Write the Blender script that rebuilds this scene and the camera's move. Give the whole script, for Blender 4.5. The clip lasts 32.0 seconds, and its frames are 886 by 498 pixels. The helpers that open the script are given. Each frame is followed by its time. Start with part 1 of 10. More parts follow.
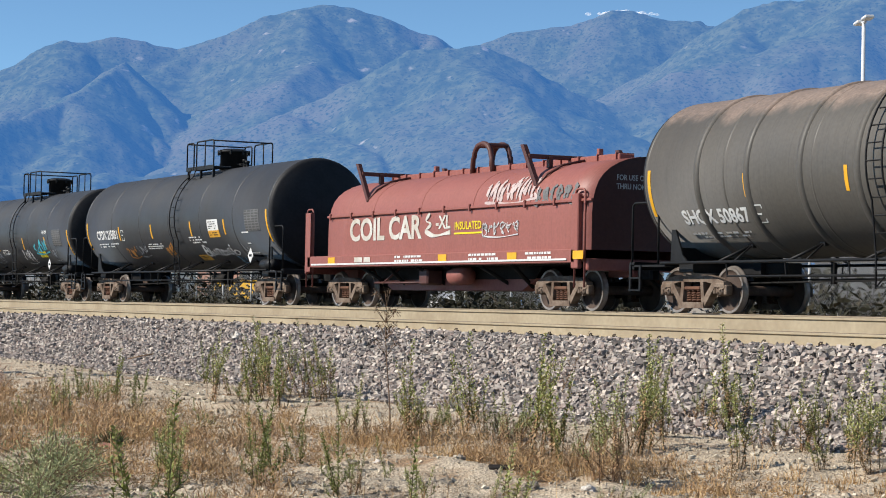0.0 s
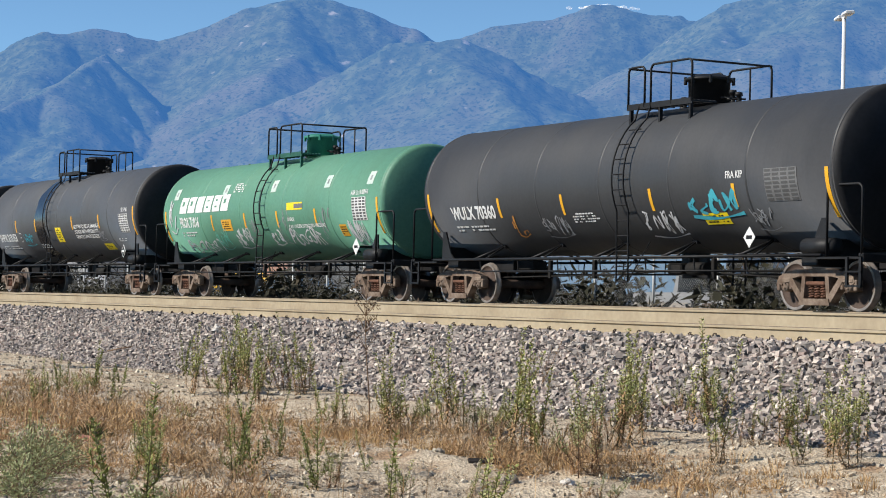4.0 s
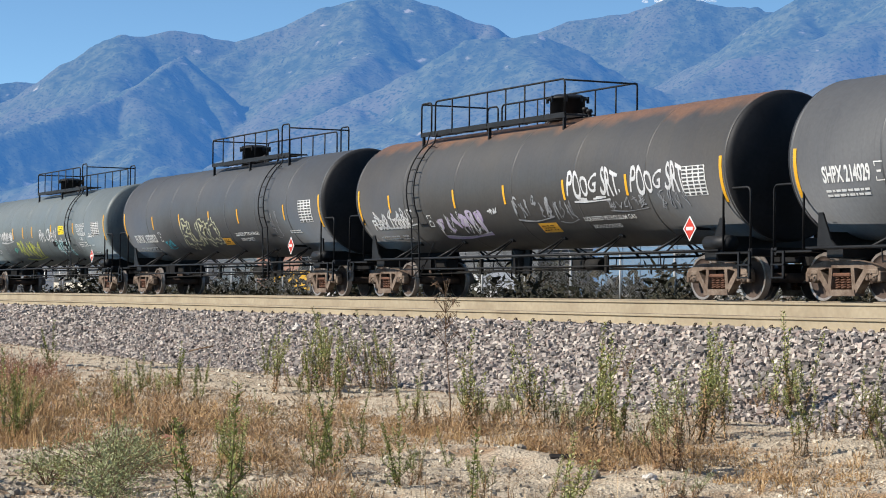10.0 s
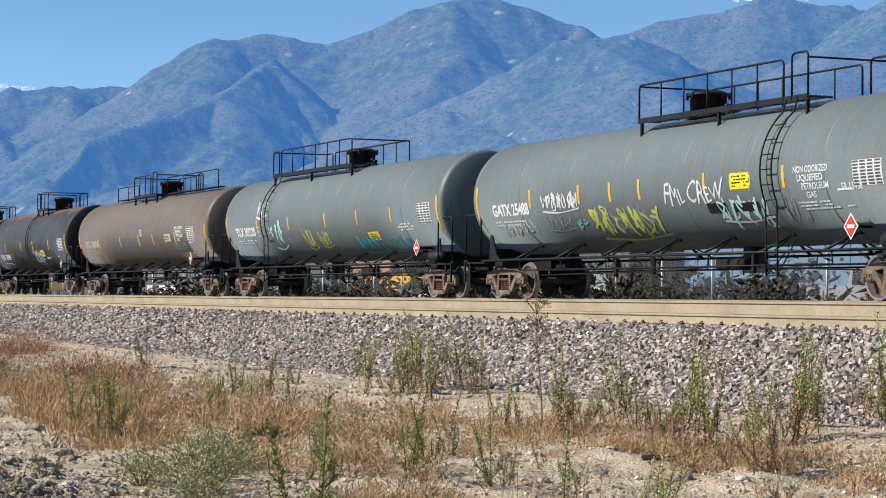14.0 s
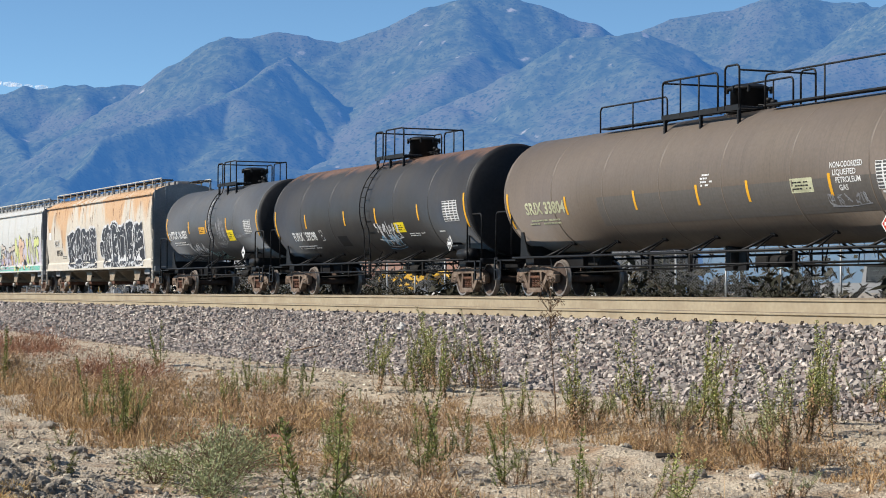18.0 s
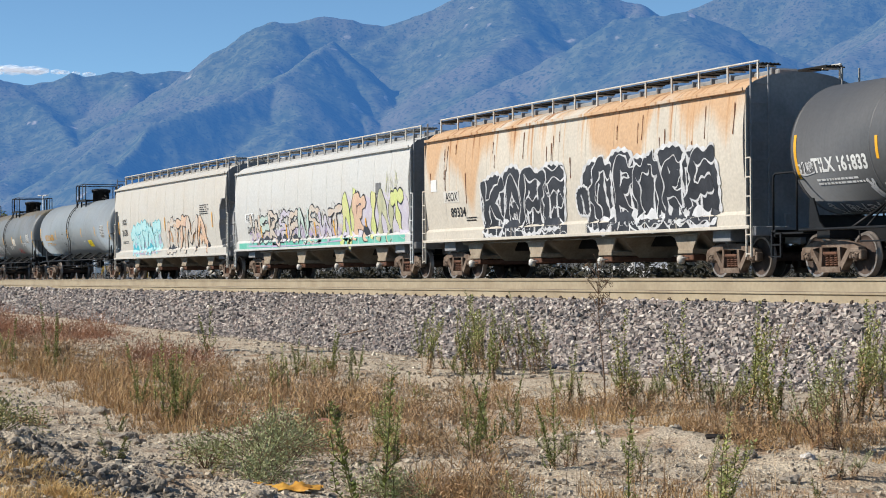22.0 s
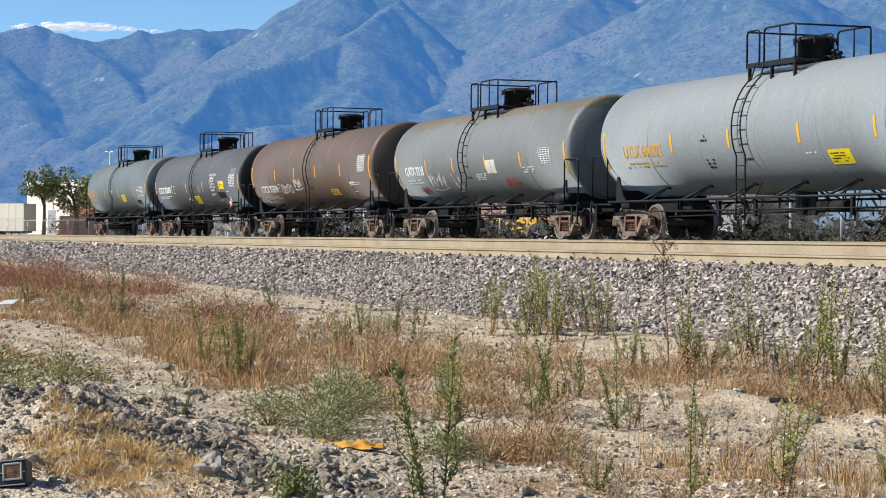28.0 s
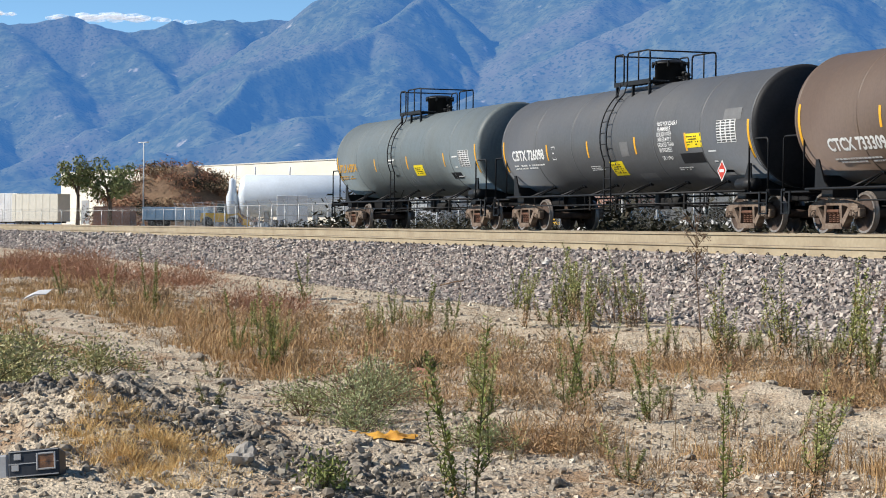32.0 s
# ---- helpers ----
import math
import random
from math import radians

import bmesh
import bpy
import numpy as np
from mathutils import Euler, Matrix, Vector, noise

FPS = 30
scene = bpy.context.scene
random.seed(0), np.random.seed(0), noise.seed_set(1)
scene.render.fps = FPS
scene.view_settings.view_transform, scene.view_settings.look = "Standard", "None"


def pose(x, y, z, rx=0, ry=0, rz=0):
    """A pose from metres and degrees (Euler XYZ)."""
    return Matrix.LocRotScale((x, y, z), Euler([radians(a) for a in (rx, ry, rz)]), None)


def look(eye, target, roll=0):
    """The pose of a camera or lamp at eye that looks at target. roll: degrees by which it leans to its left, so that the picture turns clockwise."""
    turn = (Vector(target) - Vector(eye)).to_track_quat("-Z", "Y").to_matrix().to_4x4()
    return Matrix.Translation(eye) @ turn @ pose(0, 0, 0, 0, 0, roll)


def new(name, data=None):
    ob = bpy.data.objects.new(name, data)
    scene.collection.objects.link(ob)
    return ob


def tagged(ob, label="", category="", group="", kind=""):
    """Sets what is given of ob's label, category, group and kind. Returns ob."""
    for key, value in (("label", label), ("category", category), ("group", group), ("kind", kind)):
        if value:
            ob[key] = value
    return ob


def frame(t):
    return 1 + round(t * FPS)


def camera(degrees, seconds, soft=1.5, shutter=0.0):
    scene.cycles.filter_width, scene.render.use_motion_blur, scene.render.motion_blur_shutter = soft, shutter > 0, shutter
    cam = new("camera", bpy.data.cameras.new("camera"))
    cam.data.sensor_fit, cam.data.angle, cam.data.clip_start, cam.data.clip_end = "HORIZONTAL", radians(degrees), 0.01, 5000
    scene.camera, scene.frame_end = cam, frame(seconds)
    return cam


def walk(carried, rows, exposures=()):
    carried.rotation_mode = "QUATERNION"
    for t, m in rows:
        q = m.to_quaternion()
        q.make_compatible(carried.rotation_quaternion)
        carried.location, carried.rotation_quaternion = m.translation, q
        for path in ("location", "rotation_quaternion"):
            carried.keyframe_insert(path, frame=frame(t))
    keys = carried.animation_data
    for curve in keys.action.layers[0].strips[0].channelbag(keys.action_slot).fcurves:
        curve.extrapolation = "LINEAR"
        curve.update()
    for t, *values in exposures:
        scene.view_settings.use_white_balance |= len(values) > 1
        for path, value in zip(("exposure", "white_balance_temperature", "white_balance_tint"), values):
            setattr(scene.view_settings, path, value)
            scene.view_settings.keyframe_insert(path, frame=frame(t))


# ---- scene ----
# the camera stands beside the line and pans; z = 0 is the top of the rails that carry the train, x runs along the track
cam = camera(24.0, 32.0, soft=1.0)
EYE = (0.0, 0.0, 0.05)
TURNS = [
    (0, 61.80, 1.57, -1.03),
    (0.5, 61.62, 1.57, -1.04),
    (1, 61.46, 1.55, -1.10),
    (1.5, 61.28, 1.50, -1.17),
    (2, 61.06, 1.46, -1.27),
    (2.5, 60.95, 1.44, -1.38),
    (4.5, 61.35, 1.38, -1.18),
    (5, 61.37, 1.31, -1.08),
    (5.5, 61.40, 1.19, -0.98),
    (6, 61.53, 1.10, -0.85),
    (6.5, 61.69, 1.01, -0.75),
    (7, 61.83, 0.89, -0.72),
    (7.5, 61.96, 0.81, -0.69),
    (8, 62.04, 0.82, -0.67),
    (8.5, 62.05, 0.92, -0.59),
    (9, 62.19, 1.16, -0.54),
    (9.5, 62.69, 1.31, -0.47),
    (10, 63.43, 1.27, -0.51),
    (10.5, 64.16, 1.16, -0.59),
    (11, 64.71, 1.12, -0.66),
    (11.5, 65.06, 1.15, -0.64),
    (12, 65.28, 1.17, -0.64),
    (12.5, 65.44, 1.17, -0.60),
    (13, 65.60, 1.18, -0.54),
    (13.5, 65.77, 1.22, -0.43),
    (14, 65.93, 1.29, -0.34),
    (14.5, 66.09, 1.35, -0.27),
    (16.5, 66.27, 1.32, -0.20),
    (17, 66.29, 1.30, -0.23),
    (17.5, 66.31, 1.28, -0.25),
    (18, 66.30, 1.23, -0.27),
    (18.5, 66.30, 1.16, -0.29),
    (19, 66.40, 1.13, -0.22),
    (19.5, 66.55, 1.10, -0.16),
    (20, 66.74, 1.07, -0.07),
    (20.5, 67.02, 1.05, 0.05),
    (21, 67.34, 1.02, 0.13),
    (21.5, 67.53, 0.92, 0.23),
    (22, 67.62, 0.76, 0.27),
    (22.5, 67.62, 0.61, 0.25),
    (23, 67.65, 0.52, 0.28),
    (23.5, 67.68, 0.46, 0.28),
    (24, 67.68, 0.36, 0.28),
    (24.5, 67.70, 0.19, 0.16),
    (25, 67.79, 0.02, 0.07),
    (25.5, 67.90, -0.10, -0.08),
    (27.5, 68.82, -0.31, -0.31),
    (28, 69.39, -0.34, -0.37),
    (28.5, 69.83, -0.36, -0.45),
    (29, 70.13, -0.38, -0.48),
    (29.5, 70.30, -0.49, -0.49),
    (30, 70.41, -0.62, -0.47),
    (30.5, 70.42, -0.76, -0.43),
    (31, 70.42, -0.83, -0.44),
    (31.5, 70.39, -0.75, -0.48),
    (32, 70.29, -0.59, -0.51),
]
walk(cam, [(t, pose(*EYE, 90 + p, r, y)) for t, y, p, r in TURNS],
     exposures=[(0, 0.40), (2, 0.36), (5, 0.42), (7, 0.36), (9, 0.48), (12, 0.50), (13, 0.47), (15, 0.48), (17, 0.39), (19, 0.36), (22, 0.29), (23, 0.17), (25, 0.17), (26.5, 0.34), (28, 0.50), (30, 0.54), (32, 0.46)])

# ---- world and sun ----
SUN_TO = Vector((-0.30, -0.80, 0.64)).normalized()
world = bpy.data.worlds.new("sky")
scene.world = world
world.use_nodes = True
wn = world.node_tree.nodes
wl = world.node_tree.links
sky = wn.new("ShaderNodeTexSky")
sky.sky_type = "NISHITA"
sky.sun_disc = False
sky.sun_elevation = math.asin(SUN_TO.z)
sky.sun_rotation = math.atan2(SUN_TO.x, SUN_TO.y)
sky.altitude, sky.air_density, sky.dust_density, sky.ozone_density = 1200, 0.55, 0.0, 1.5
wn["Background"].inputs["Strength"].default_value = 0.10
tint = wn.new("ShaderNodeMix")
tint.data_type, tint.blend_type = "RGBA", "MULTIPLY"
tint.inputs[0].default_value, tint.inputs[7].default_value = 1.0, (0.90, 1.12, 1.14, 1)
wl.new(sky.outputs[0], tint.inputs[6])
wl.new(tint.outputs[2], wn["Background"].inputs["Color"])
sun = new("sun", bpy.data.lights.new("sun", "SUN"))
sun.data.energy, sun.data.angle, sun.data.color = 4.8, radians(0.6), (1.0, 0.94, 0.85)
sun.matrix_world = look(SUN_TO * 50, (0, 0, 0))
scene.view_settings.exposure = 0.30


# ---- materials ----
def nodes_of(name):
    m = bpy.data.materials.new(name)
    m.use_nodes = True
    t = m.node_tree
    return m, t.nodes, t.links, t.nodes["Principled BSDF"]


def noise_node(n, l, scale, detail=4.0, stretch=None, kind="Object"):
    tc = n.new("ShaderNodeTexCoord")
    mp = n.new("ShaderNodeMapping")
    if stretch:
        mp.inputs["Scale"].default_value = stretch
    l.new(tc.outputs[kind], mp.inputs["Vector"])
    x = n.new("ShaderNodeTexNoise")
    x.inputs["Scale"].default_value, x.inputs["Detail"].default_value = scale, detail
    l.new(mp.outputs[0], x.inputs["Vector"])
    return x


def ramp(n, l, src, a, b, ca=(0, 0, 0, 1), cb=(1, 1, 1, 1)):
    r = n.new("ShaderNodeValToRGB")
    r.color_ramp.elements[0].position, r.color_ramp.elements[1].position = a, b
    r.color_ramp.elements[0].color, r.color_ramp.elements[1].color = ca, cb
    l.new(src, r.inputs[0])
    return r


def mix(n, l, fac, a, b):
    m = n.new("ShaderNodeMix")
    m.data_type = "RGBA"
    for i, v in ((0, fac), (6, a), (7, b)):
        if isinstance(v, (int, float)):
            m.inputs[i].default_value = v
        elif isinstance(v, tuple):
            m.inputs[i].default_value = v
        else:
            l.new(v, m.inputs[i])
    return m.outputs[2]


def bump(n, l, p, src, strength, dist=0.02):
    b = n.new("ShaderNodeBump")
    b.inputs["Strength"].default_value, b.inputs["Distance"].default_value = strength, dist
    l.new(src, b.inputs["Height"])
    l.new(b.outputs[0], p.inputs["Normal"])


def c4(c, k=1.0):
    return (c[0] * k, c[1] * k, c[2] * k, 1)


def simple(name, col, rough=0.6, metal=0.0, var=0.25, scale=6.0, other=None, bumps=0.0, kind="Object"):
    """A surface of one colour with two scales of variation."""
    m, n, l, p = nodes_of(name)
    a = noise_node(n, l, scale, 6, kind=kind)
    b = noise_node(n, l, scale * 9, 3, kind=kind)
    f = ramp(n, l, a.outputs[0], 0.35, 0.68)
    c1 = mix(n, l, f.outputs[0], c4(col), c4(other) if other else c4(col, 1 - var))
    g = ramp(n, l, b.outputs[0], 0.3, 0.7, c4((1, 1, 1), 1 - var * 0.7), c4((1, 1, 1)))
    mm = n.new("ShaderNodeMix")
    mm.data_type, mm.blend_type = "RGBA", "MULTIPLY"
    mm.inputs[0].default_value = 1
    l.new(c1, mm.inputs[6])
    l.new(g.outputs[0], mm.inputs[7])
    l.new(mm.outputs[2], p.inputs["Base Color"])
    p.inputs["Roughness"].default_value, p.inputs["Metallic"].default_value = rough, metal
    p.inputs["Specular IOR Level"].default_value = 0.22 if rough > 0.4 else 0.5
    if bumps:
        bump(n, l, p, b.outputs[0], bumps)
    return m


def paint(name, col, dirt=(0.09, 0.075, 0.055), dirty=0.35, rust=0.0, rust_z=3.4, streak=0.5, rough=0.5, rust_col=(0.27, 0.13, 0.065)):
    """Weathered car paint: blotches, streaks that run down the sides, dust low down, rust along the top where rust > 0."""
    m, n, l, p = nodes_of(name)
    big = noise_node(n, l, 0.55, 5)
    run = noise_node(n, l, 1.0, 5, (5.5, 0.6, 0.22))
    fine = noise_node(n, l, 14, 4)
    c = mix(n, l, ramp(n, l, big.outputs[0], 0.38, 0.72).outputs[0], c4(col), c4([v * (1 - dirty * 0.4) + d * dirty * 0.4 for v, d in zip(col, dirt)]))
    rr = ramp(n, l, run.outputs[0], 0.46, 0.75)
    k = n.new("ShaderNodeMath")
    k.operation = "MULTIPLY"
    k.inputs[1].default_value = streak
    l.new(rr.outputs[0], k.inputs[0])
    c = mix(n, l, k.outputs[0], c, c4([0.55 * v + 0.45 * d for v, d in zip(col, dirt)]))
    hair = noise_node(n, l, 1.0, 4, (26.0, 0.8, 0.5))
    hr = ramp(n, l, hair.outputs[0], 0.52, 0.70, c4((0, 0, 0)), c4((1, 1, 1), 0.55 * streak))
    c = mix(n, l, hr.outputs[0], c, c4([0.45 * v for v in col]))
    if rust:
        tc = n.new("ShaderNodeTexCoord")
        sep = n.new("ShaderNodeSeparateXYZ")
        l.new(tc.outputs["Object"], sep.inputs[0])
        up = n.new("ShaderNodeMapRange")
        up.inputs[1].default_value, up.inputs[2].default_value = rust_z, rust_z + 0.9
        l.new(sep.outputs[2], up.inputs[0])
        rn = noise_node(n, l, 0.8, 6, (1.6, 0.8, 0.5))
        ad = n.new("ShaderNodeMath")
        ad.operation = "MULTIPLY_ADD"
        ad.inputs[1].default_value = 1.0
        l.new(up.outputs[0], ad.inputs[0])
        l.new(rn.outputs[0], ad.inputs[2])
        f = ramp(n, l, ad.outputs[0], 1.12 - 0.5 * rust, 1.42 - 0.4 * rust)
        rc = ramp(n, l, fine.outputs[0], 0.3, 0.7, c4(rust_col, 0.72), c4(rust_col))
        c = mix(n, l, f.outputs[0], c, rc.outputs[0])
    g = ramp(n, l, fine.outputs[0], 0.3, 0.7, (0.84, 0.84, 0.84, 1), (1, 1, 1, 1))
    mm = n.new("ShaderNodeMix")
    mm.data_type, mm.blend_type = "RGBA", "MULTIPLY"
    mm.inputs[0].default_value = 1
    l.new(c, mm.inputs[6])
    l.new(g.outputs[0], mm.inputs[7])
    l.new(mm.outputs[2], p.inputs["Base Color"])
    ro = ramp(n, l, big.outputs[0], 0.3, 0.7, (rough - 0.08,) * 3 + (1,), (rough + 0.15,) * 3 + (1,))
    l.new(ro.outputs[0], p.inputs["Roughness"])
    p.inputs["Specular IOR Level"].default_value = 0.3
    bump(n, l, p, big.outputs[0], 0.12, 0.03)
    return m


M_STEEL_DARK = simple("black_painted_steel", (0.018, 0.018, 0.019), 0.55, 0.0, 0.5, 3)
M_BRAKE = simple("grimy_underframe_steel", (0.018, 0.016, 0.014), 0.8, 0.0, 0.5, 3)
M_FRAME = simple("rusty_dusty_cast_steel", (0.27, 0.205, 0.155), 0.85, 0.0, 0.5, 5, (0.12, 0.078, 0.055), 0.3)
M_FRAME_GREY = simple("grey_dusty_cast_steel", (0.28, 0.25, 0.21), 0.85, 0.0, 0.4, 2.5, (0.18, 0.15, 0.125), 0.3)
M_WHEEL = simple("dusty_rusted_wheel_steel", (0.105, 0.072, 0.056), 0.8, 0.0, 0.4, 4, (0.06, 0.042, 0.034))
M_TREAD = simple("polished_wheel_rim", (0.36, 0.31, 0.27), 0.42, 0.5, 0.3, 8)
M_SPRING = simple("rusty_spring_steel", (0.19, 0.09, 0.055), 0.7, 0.1, 0.4, 8)
M_RAIL = simple("dusty_beige_rail_side", (0.40, 0.33, 0.225), 0.75, 0.0, 0.22, 1.2, (0.32, 0.255, 0.17))
M_RAILTOP = simple("worn_rail_head", (0.20, 0.15, 0.11), 0.5, 0.3, 0.3, 2)
M_CLIP = simple("rusty_rail_clip", (0.05, 0.035, 0.028), 0.8, 0.2, 0.4, 6)
M_TIE = simple("concrete_sleeper", (0.36, 0.33, 0.28), 0.9, 0.0, 0.3, 3)
M_WHITE = simple("white_lettering_paint", (0.72, 0.72, 0.70), 0.6, 0.0, 0.12, 4)
M_YELLOW = simple("yellow_reflective_strip", (0.78, 0.40, 0.03), 0.45, 0.0, 0.12, 6)
M_LEMON = simple("yellow_placard_sheet", (0.80, 0.62, 0.02), 0.5, 0.0, 0.1, 6)
M_BLACK = simple("black_paint", (0.015, 0.015, 0.017), 0.6, 0.0, 0.3, 4)
M_RED = simple("red_placard_paint", (0.55, 0.05, 0.03), 0.5, 0.0, 0.2, 4)
M_GOLD = simple("faded_gold_lettering", (0.62, 0.33, 0.05), 0.6, 0.0, 0.2, 5)


# ---- mesh building ----
class Shape:
    """Vertices and faces of one mesh, each face with a material slot."""

    def __init__(self):
        self.v, self.f, self.m, self.s = [], [], [], []

    def add(self, verts, faces, mat=0, smooth=False):
        o = len(self.v)
        self.v.extend(tuple(p) for p in verts)
        for f in faces:
            self.f.append(tuple(i + o for i in f))
            self.m.append(mat)
            self.s.append(smooth)
        return self

    def box(self, x0, x1, y0, y1, z0, z1, mat=0, bevel=0.0, turn=None):
        b = min(bevel, abs(x1 - x0) / 2.2, abs(y1 - y0) / 2.2, abs(z1 - z0) / 2.2)
        if b <= 0:
            vs = [(x, y, z) for x in (x0, x1) for y in (y0, y1) for z in (z0, z1)]
            fs = [(0, 1, 3, 2), (4, 6, 7, 5), (0, 4, 5, 1), (2, 3, 7, 6), (0, 2, 6, 4), (1, 5, 7, 3)]
        else:
            vs, idx = [], {}
            for i, sx in enumerate((x0, x1)):
                for j, sy in enumerate((y0, y1)):
                    for k, sz in enumerate((z0, z1)):
                        dx, dy, dz = (b, -b)[i], (b, -b)[j], (b, -b)[k]
                        for a, p in (("x", (sx, sy + dy, sz + dz)), ("y", (sx + dx, sy, sz + dz)), ("z", (sx + dx, sy + dy, sz))):
                            idx[i, j, k, a] = len(vs)
                            vs.append(p)
            g = lambda i, j, k, a: idx[i, j, k, a]
            fs = []
            for i in (0, 1):
                fs += [(g(i, 0, 0, "x"), g(i, 0, 1, "x"), g(i, 1, 1, "x"), g(i, 1, 0, "x")), (g(0, i, 0, "y"), g(1, i, 0, "y"), g(1, i, 1, "y"), g(0, i, 1, "y")),
                       (g(0, 0, i, "z"), g(0, 1, i, "z"), g(1, 1, i, "z"), g(1, 0, i, "z"))]
                for j in (0, 1):
                    fs += [(g(i, j, 0, "x"), g(i, j, 1, "x"), g(i, j, 1, "y"), g(i, j, 0, "y")), (g(i, 0, j, "x"), g(i, 1, j, "x"), g(i, 1, j, "z"), g(i, 0, j, "z")),
                           (g(0, i, j, "y"), g(1, i, j, "y"), g(1, i, j, "z"), g(0, i, j, "z"))]
                    for k in (0, 1):
                        fs.append((g(i, j, k, "x"), g(i, j, k, "y"), g(i, j, k, "z")))
        if turn is not None:
            vs = [turn @ Vector(p) for p in vs]
        return self.add(vs, fs, mat)

    def tube(self, pts, r, n=8, mat=0, caps=True, flat=1.0):
        pts = [Vector(p) for p in pts]
        vs, fs = [], []
        side = None
        for i, p in enumerate(pts):
            d = (pts[min(i + 1, len(pts) - 1)] - pts[max(i - 1, 0)]).normalized()
            if side is None:
                side = d.cross(Vector((0, 0, 1)) if abs(d.z) < 0.9 else Vector((0, 1, 0))).normalized()
            side = (side - d * side.dot(d)).normalized()
            up = d.cross(side)
            rad = r[i] if isinstance(r, (list, tuple)) else r
            for k in range(n):
                a = 2 * math.pi * k / n
                vs.append(p + side * (math.cos(a) * rad) + up * (math.sin(a) * rad * flat))
        for i in range(len(pts) - 1):
            for k in range(n):
                fs.append((i * n + k, i * n + (k + 1) % n, (i + 1) * n + (k + 1) % n, (i + 1) * n + k))
        self.add(vs, fs, mat, n > 5)
        if caps:
            o = len(self.v) - len(vs)
            self.f += [tuple(o + k for k in range(n))[::-1], tuple(o + (len(pts) - 1) * n + k for k in range(n))]
            self.m += [mat, mat]
            self.s += [False, False]
        return self

    def lathe(self, profile, n=32, axis="x", at=(0, 0, 0), mat=0, smooth=True, caps=True):
        """Turns (along, radius) pairs round an axis."""
        vs, fs = [], []
        for a, r in profile:
            for k in range(n):
                t = 2 * math.pi * k / n
                u, w = r * math.cos(t), r * math.sin(t)
                p = {"x": (a, u, w), "y": (w, a, u), "z": (u, w, a)}[axis]
                vs.append((p[0] + at[0], p[1] + at[1], p[2] + at[2]))
        for i in range(len(profile) - 1):
            for k in range(n):
                fs.append((i * n + k, i * n + (k + 1) % n, (i + 1) * n + (k + 1) % n, (i + 1) * n + k))
        self.add(vs, fs, mat, smooth)
        o = len(self.v) - len(vs)
        if caps and profile[0][1] > 1e-4:
            self.f.append(tuple(o + k for k in range(n))[::-1]); self.m.append(mat); self.s.append(False)
        if caps and profile[-1][1] > 1e-4:
            self.f.append(tuple(o + (len(profile) - 1) * n + k for k in range(n))); self.m.append(mat); self.s.append(False)
        return self

    def prism(self, outline, y0, y1, mat=0, axis="y"):
        """An outline of (a, b) pairs pushed out from y0 to y1."""
        k = len(outline)
        put = {"y": lambda a, b, c: (a, c, b), "x": lambda a, b, c: (c, a, b), "z": lambda a, b, c: (a, b, c)}[axis]
        vs = [put(a, b, y0) for a, b in outline] + [put(a, b, y1) for a, b in outline]
        fs = [tuple(range(k)), tuple(range(2 * k - 1, k - 1, -1))] + [(i, i + k, (i + 1) % k + k, (i + 1) % k) for i in range(k)]
        return self.add(vs, fs, mat)

    def mesh(self, name, mats):
        me = bpy.data.meshes.new(name)
        me.from_pydata(self.v, [], self.f)
        for m in (mats if isinstance(mats, (list, tuple)) else [mats]):
            me.materials.append(m)
        me.polygons.foreach_set("material_index", self.m)
        me.polygons.foreach_set("use_smooth", self.s)
        bm = bmesh.new()
        bm.from_mesh(me)
        bmesh.ops.recalc_face_normals(bm, faces=bm.faces)
        bm.to_mesh(me)
        bm.free()
        return me


def part(name, shape, mats, parent, label="", at=None):
    """One mesh object under a thing or a part; shape is a Shape or a mesh that is shared."""
    me = shape if isinstance(shape, bpy.types.Mesh) else shape.mesh(name, mats)
    ob = new(name, me)
    ob.parent = parent
    if at is not None:
        ob.matrix_basis = at if isinstance(at, Matrix) else Matrix.Translation(at)
    return tagged(ob, label)


def thing(name, label, category, at=(0, 0, 0), group="", kind="", rz=0.0):
    ob = new(name)
    ob.empty_display_size = 0.2
    ob.matrix_basis = pose(*at, 0, 0, rz)
    return tagged(ob, label, category, group, kind)


def solid(name, shape, mats, label, category="", group="", kind="", at=None):
    ob = new(name, shape.mesh(name, mats))
    if at is not None:
        ob.matrix_basis = at if isinstance(at, Matrix) else Matrix.Translation(at)
    return tagged(ob, label, category, group, kind)


def quad_mesh(name, verts, faces, mat, smooth=False):
    """A large mesh from arrays."""
    me = bpy.data.meshes.new(name)
    verts, faces = np.asarray(verts, np.float32), np.asarray(faces, np.int32)
    k = faces.shape[1]
    me.vertices.add(len(verts))
    me.vertices.foreach_set("co", verts.ravel())
    me.loops.add(faces.size)
    me.loops.foreach_set("vertex_index", faces.ravel())
    me.polygons.add(len(faces))
    me.polygons.foreach_set("loop_start", np.arange(0, faces.size, k, dtype=np.int32))
    me.polygons.foreach_set("use_smooth", np.full(len(faces), smooth))
    me.materials.append(mat)
    me.update(calc_edges=True)
    me.validate()
    return me


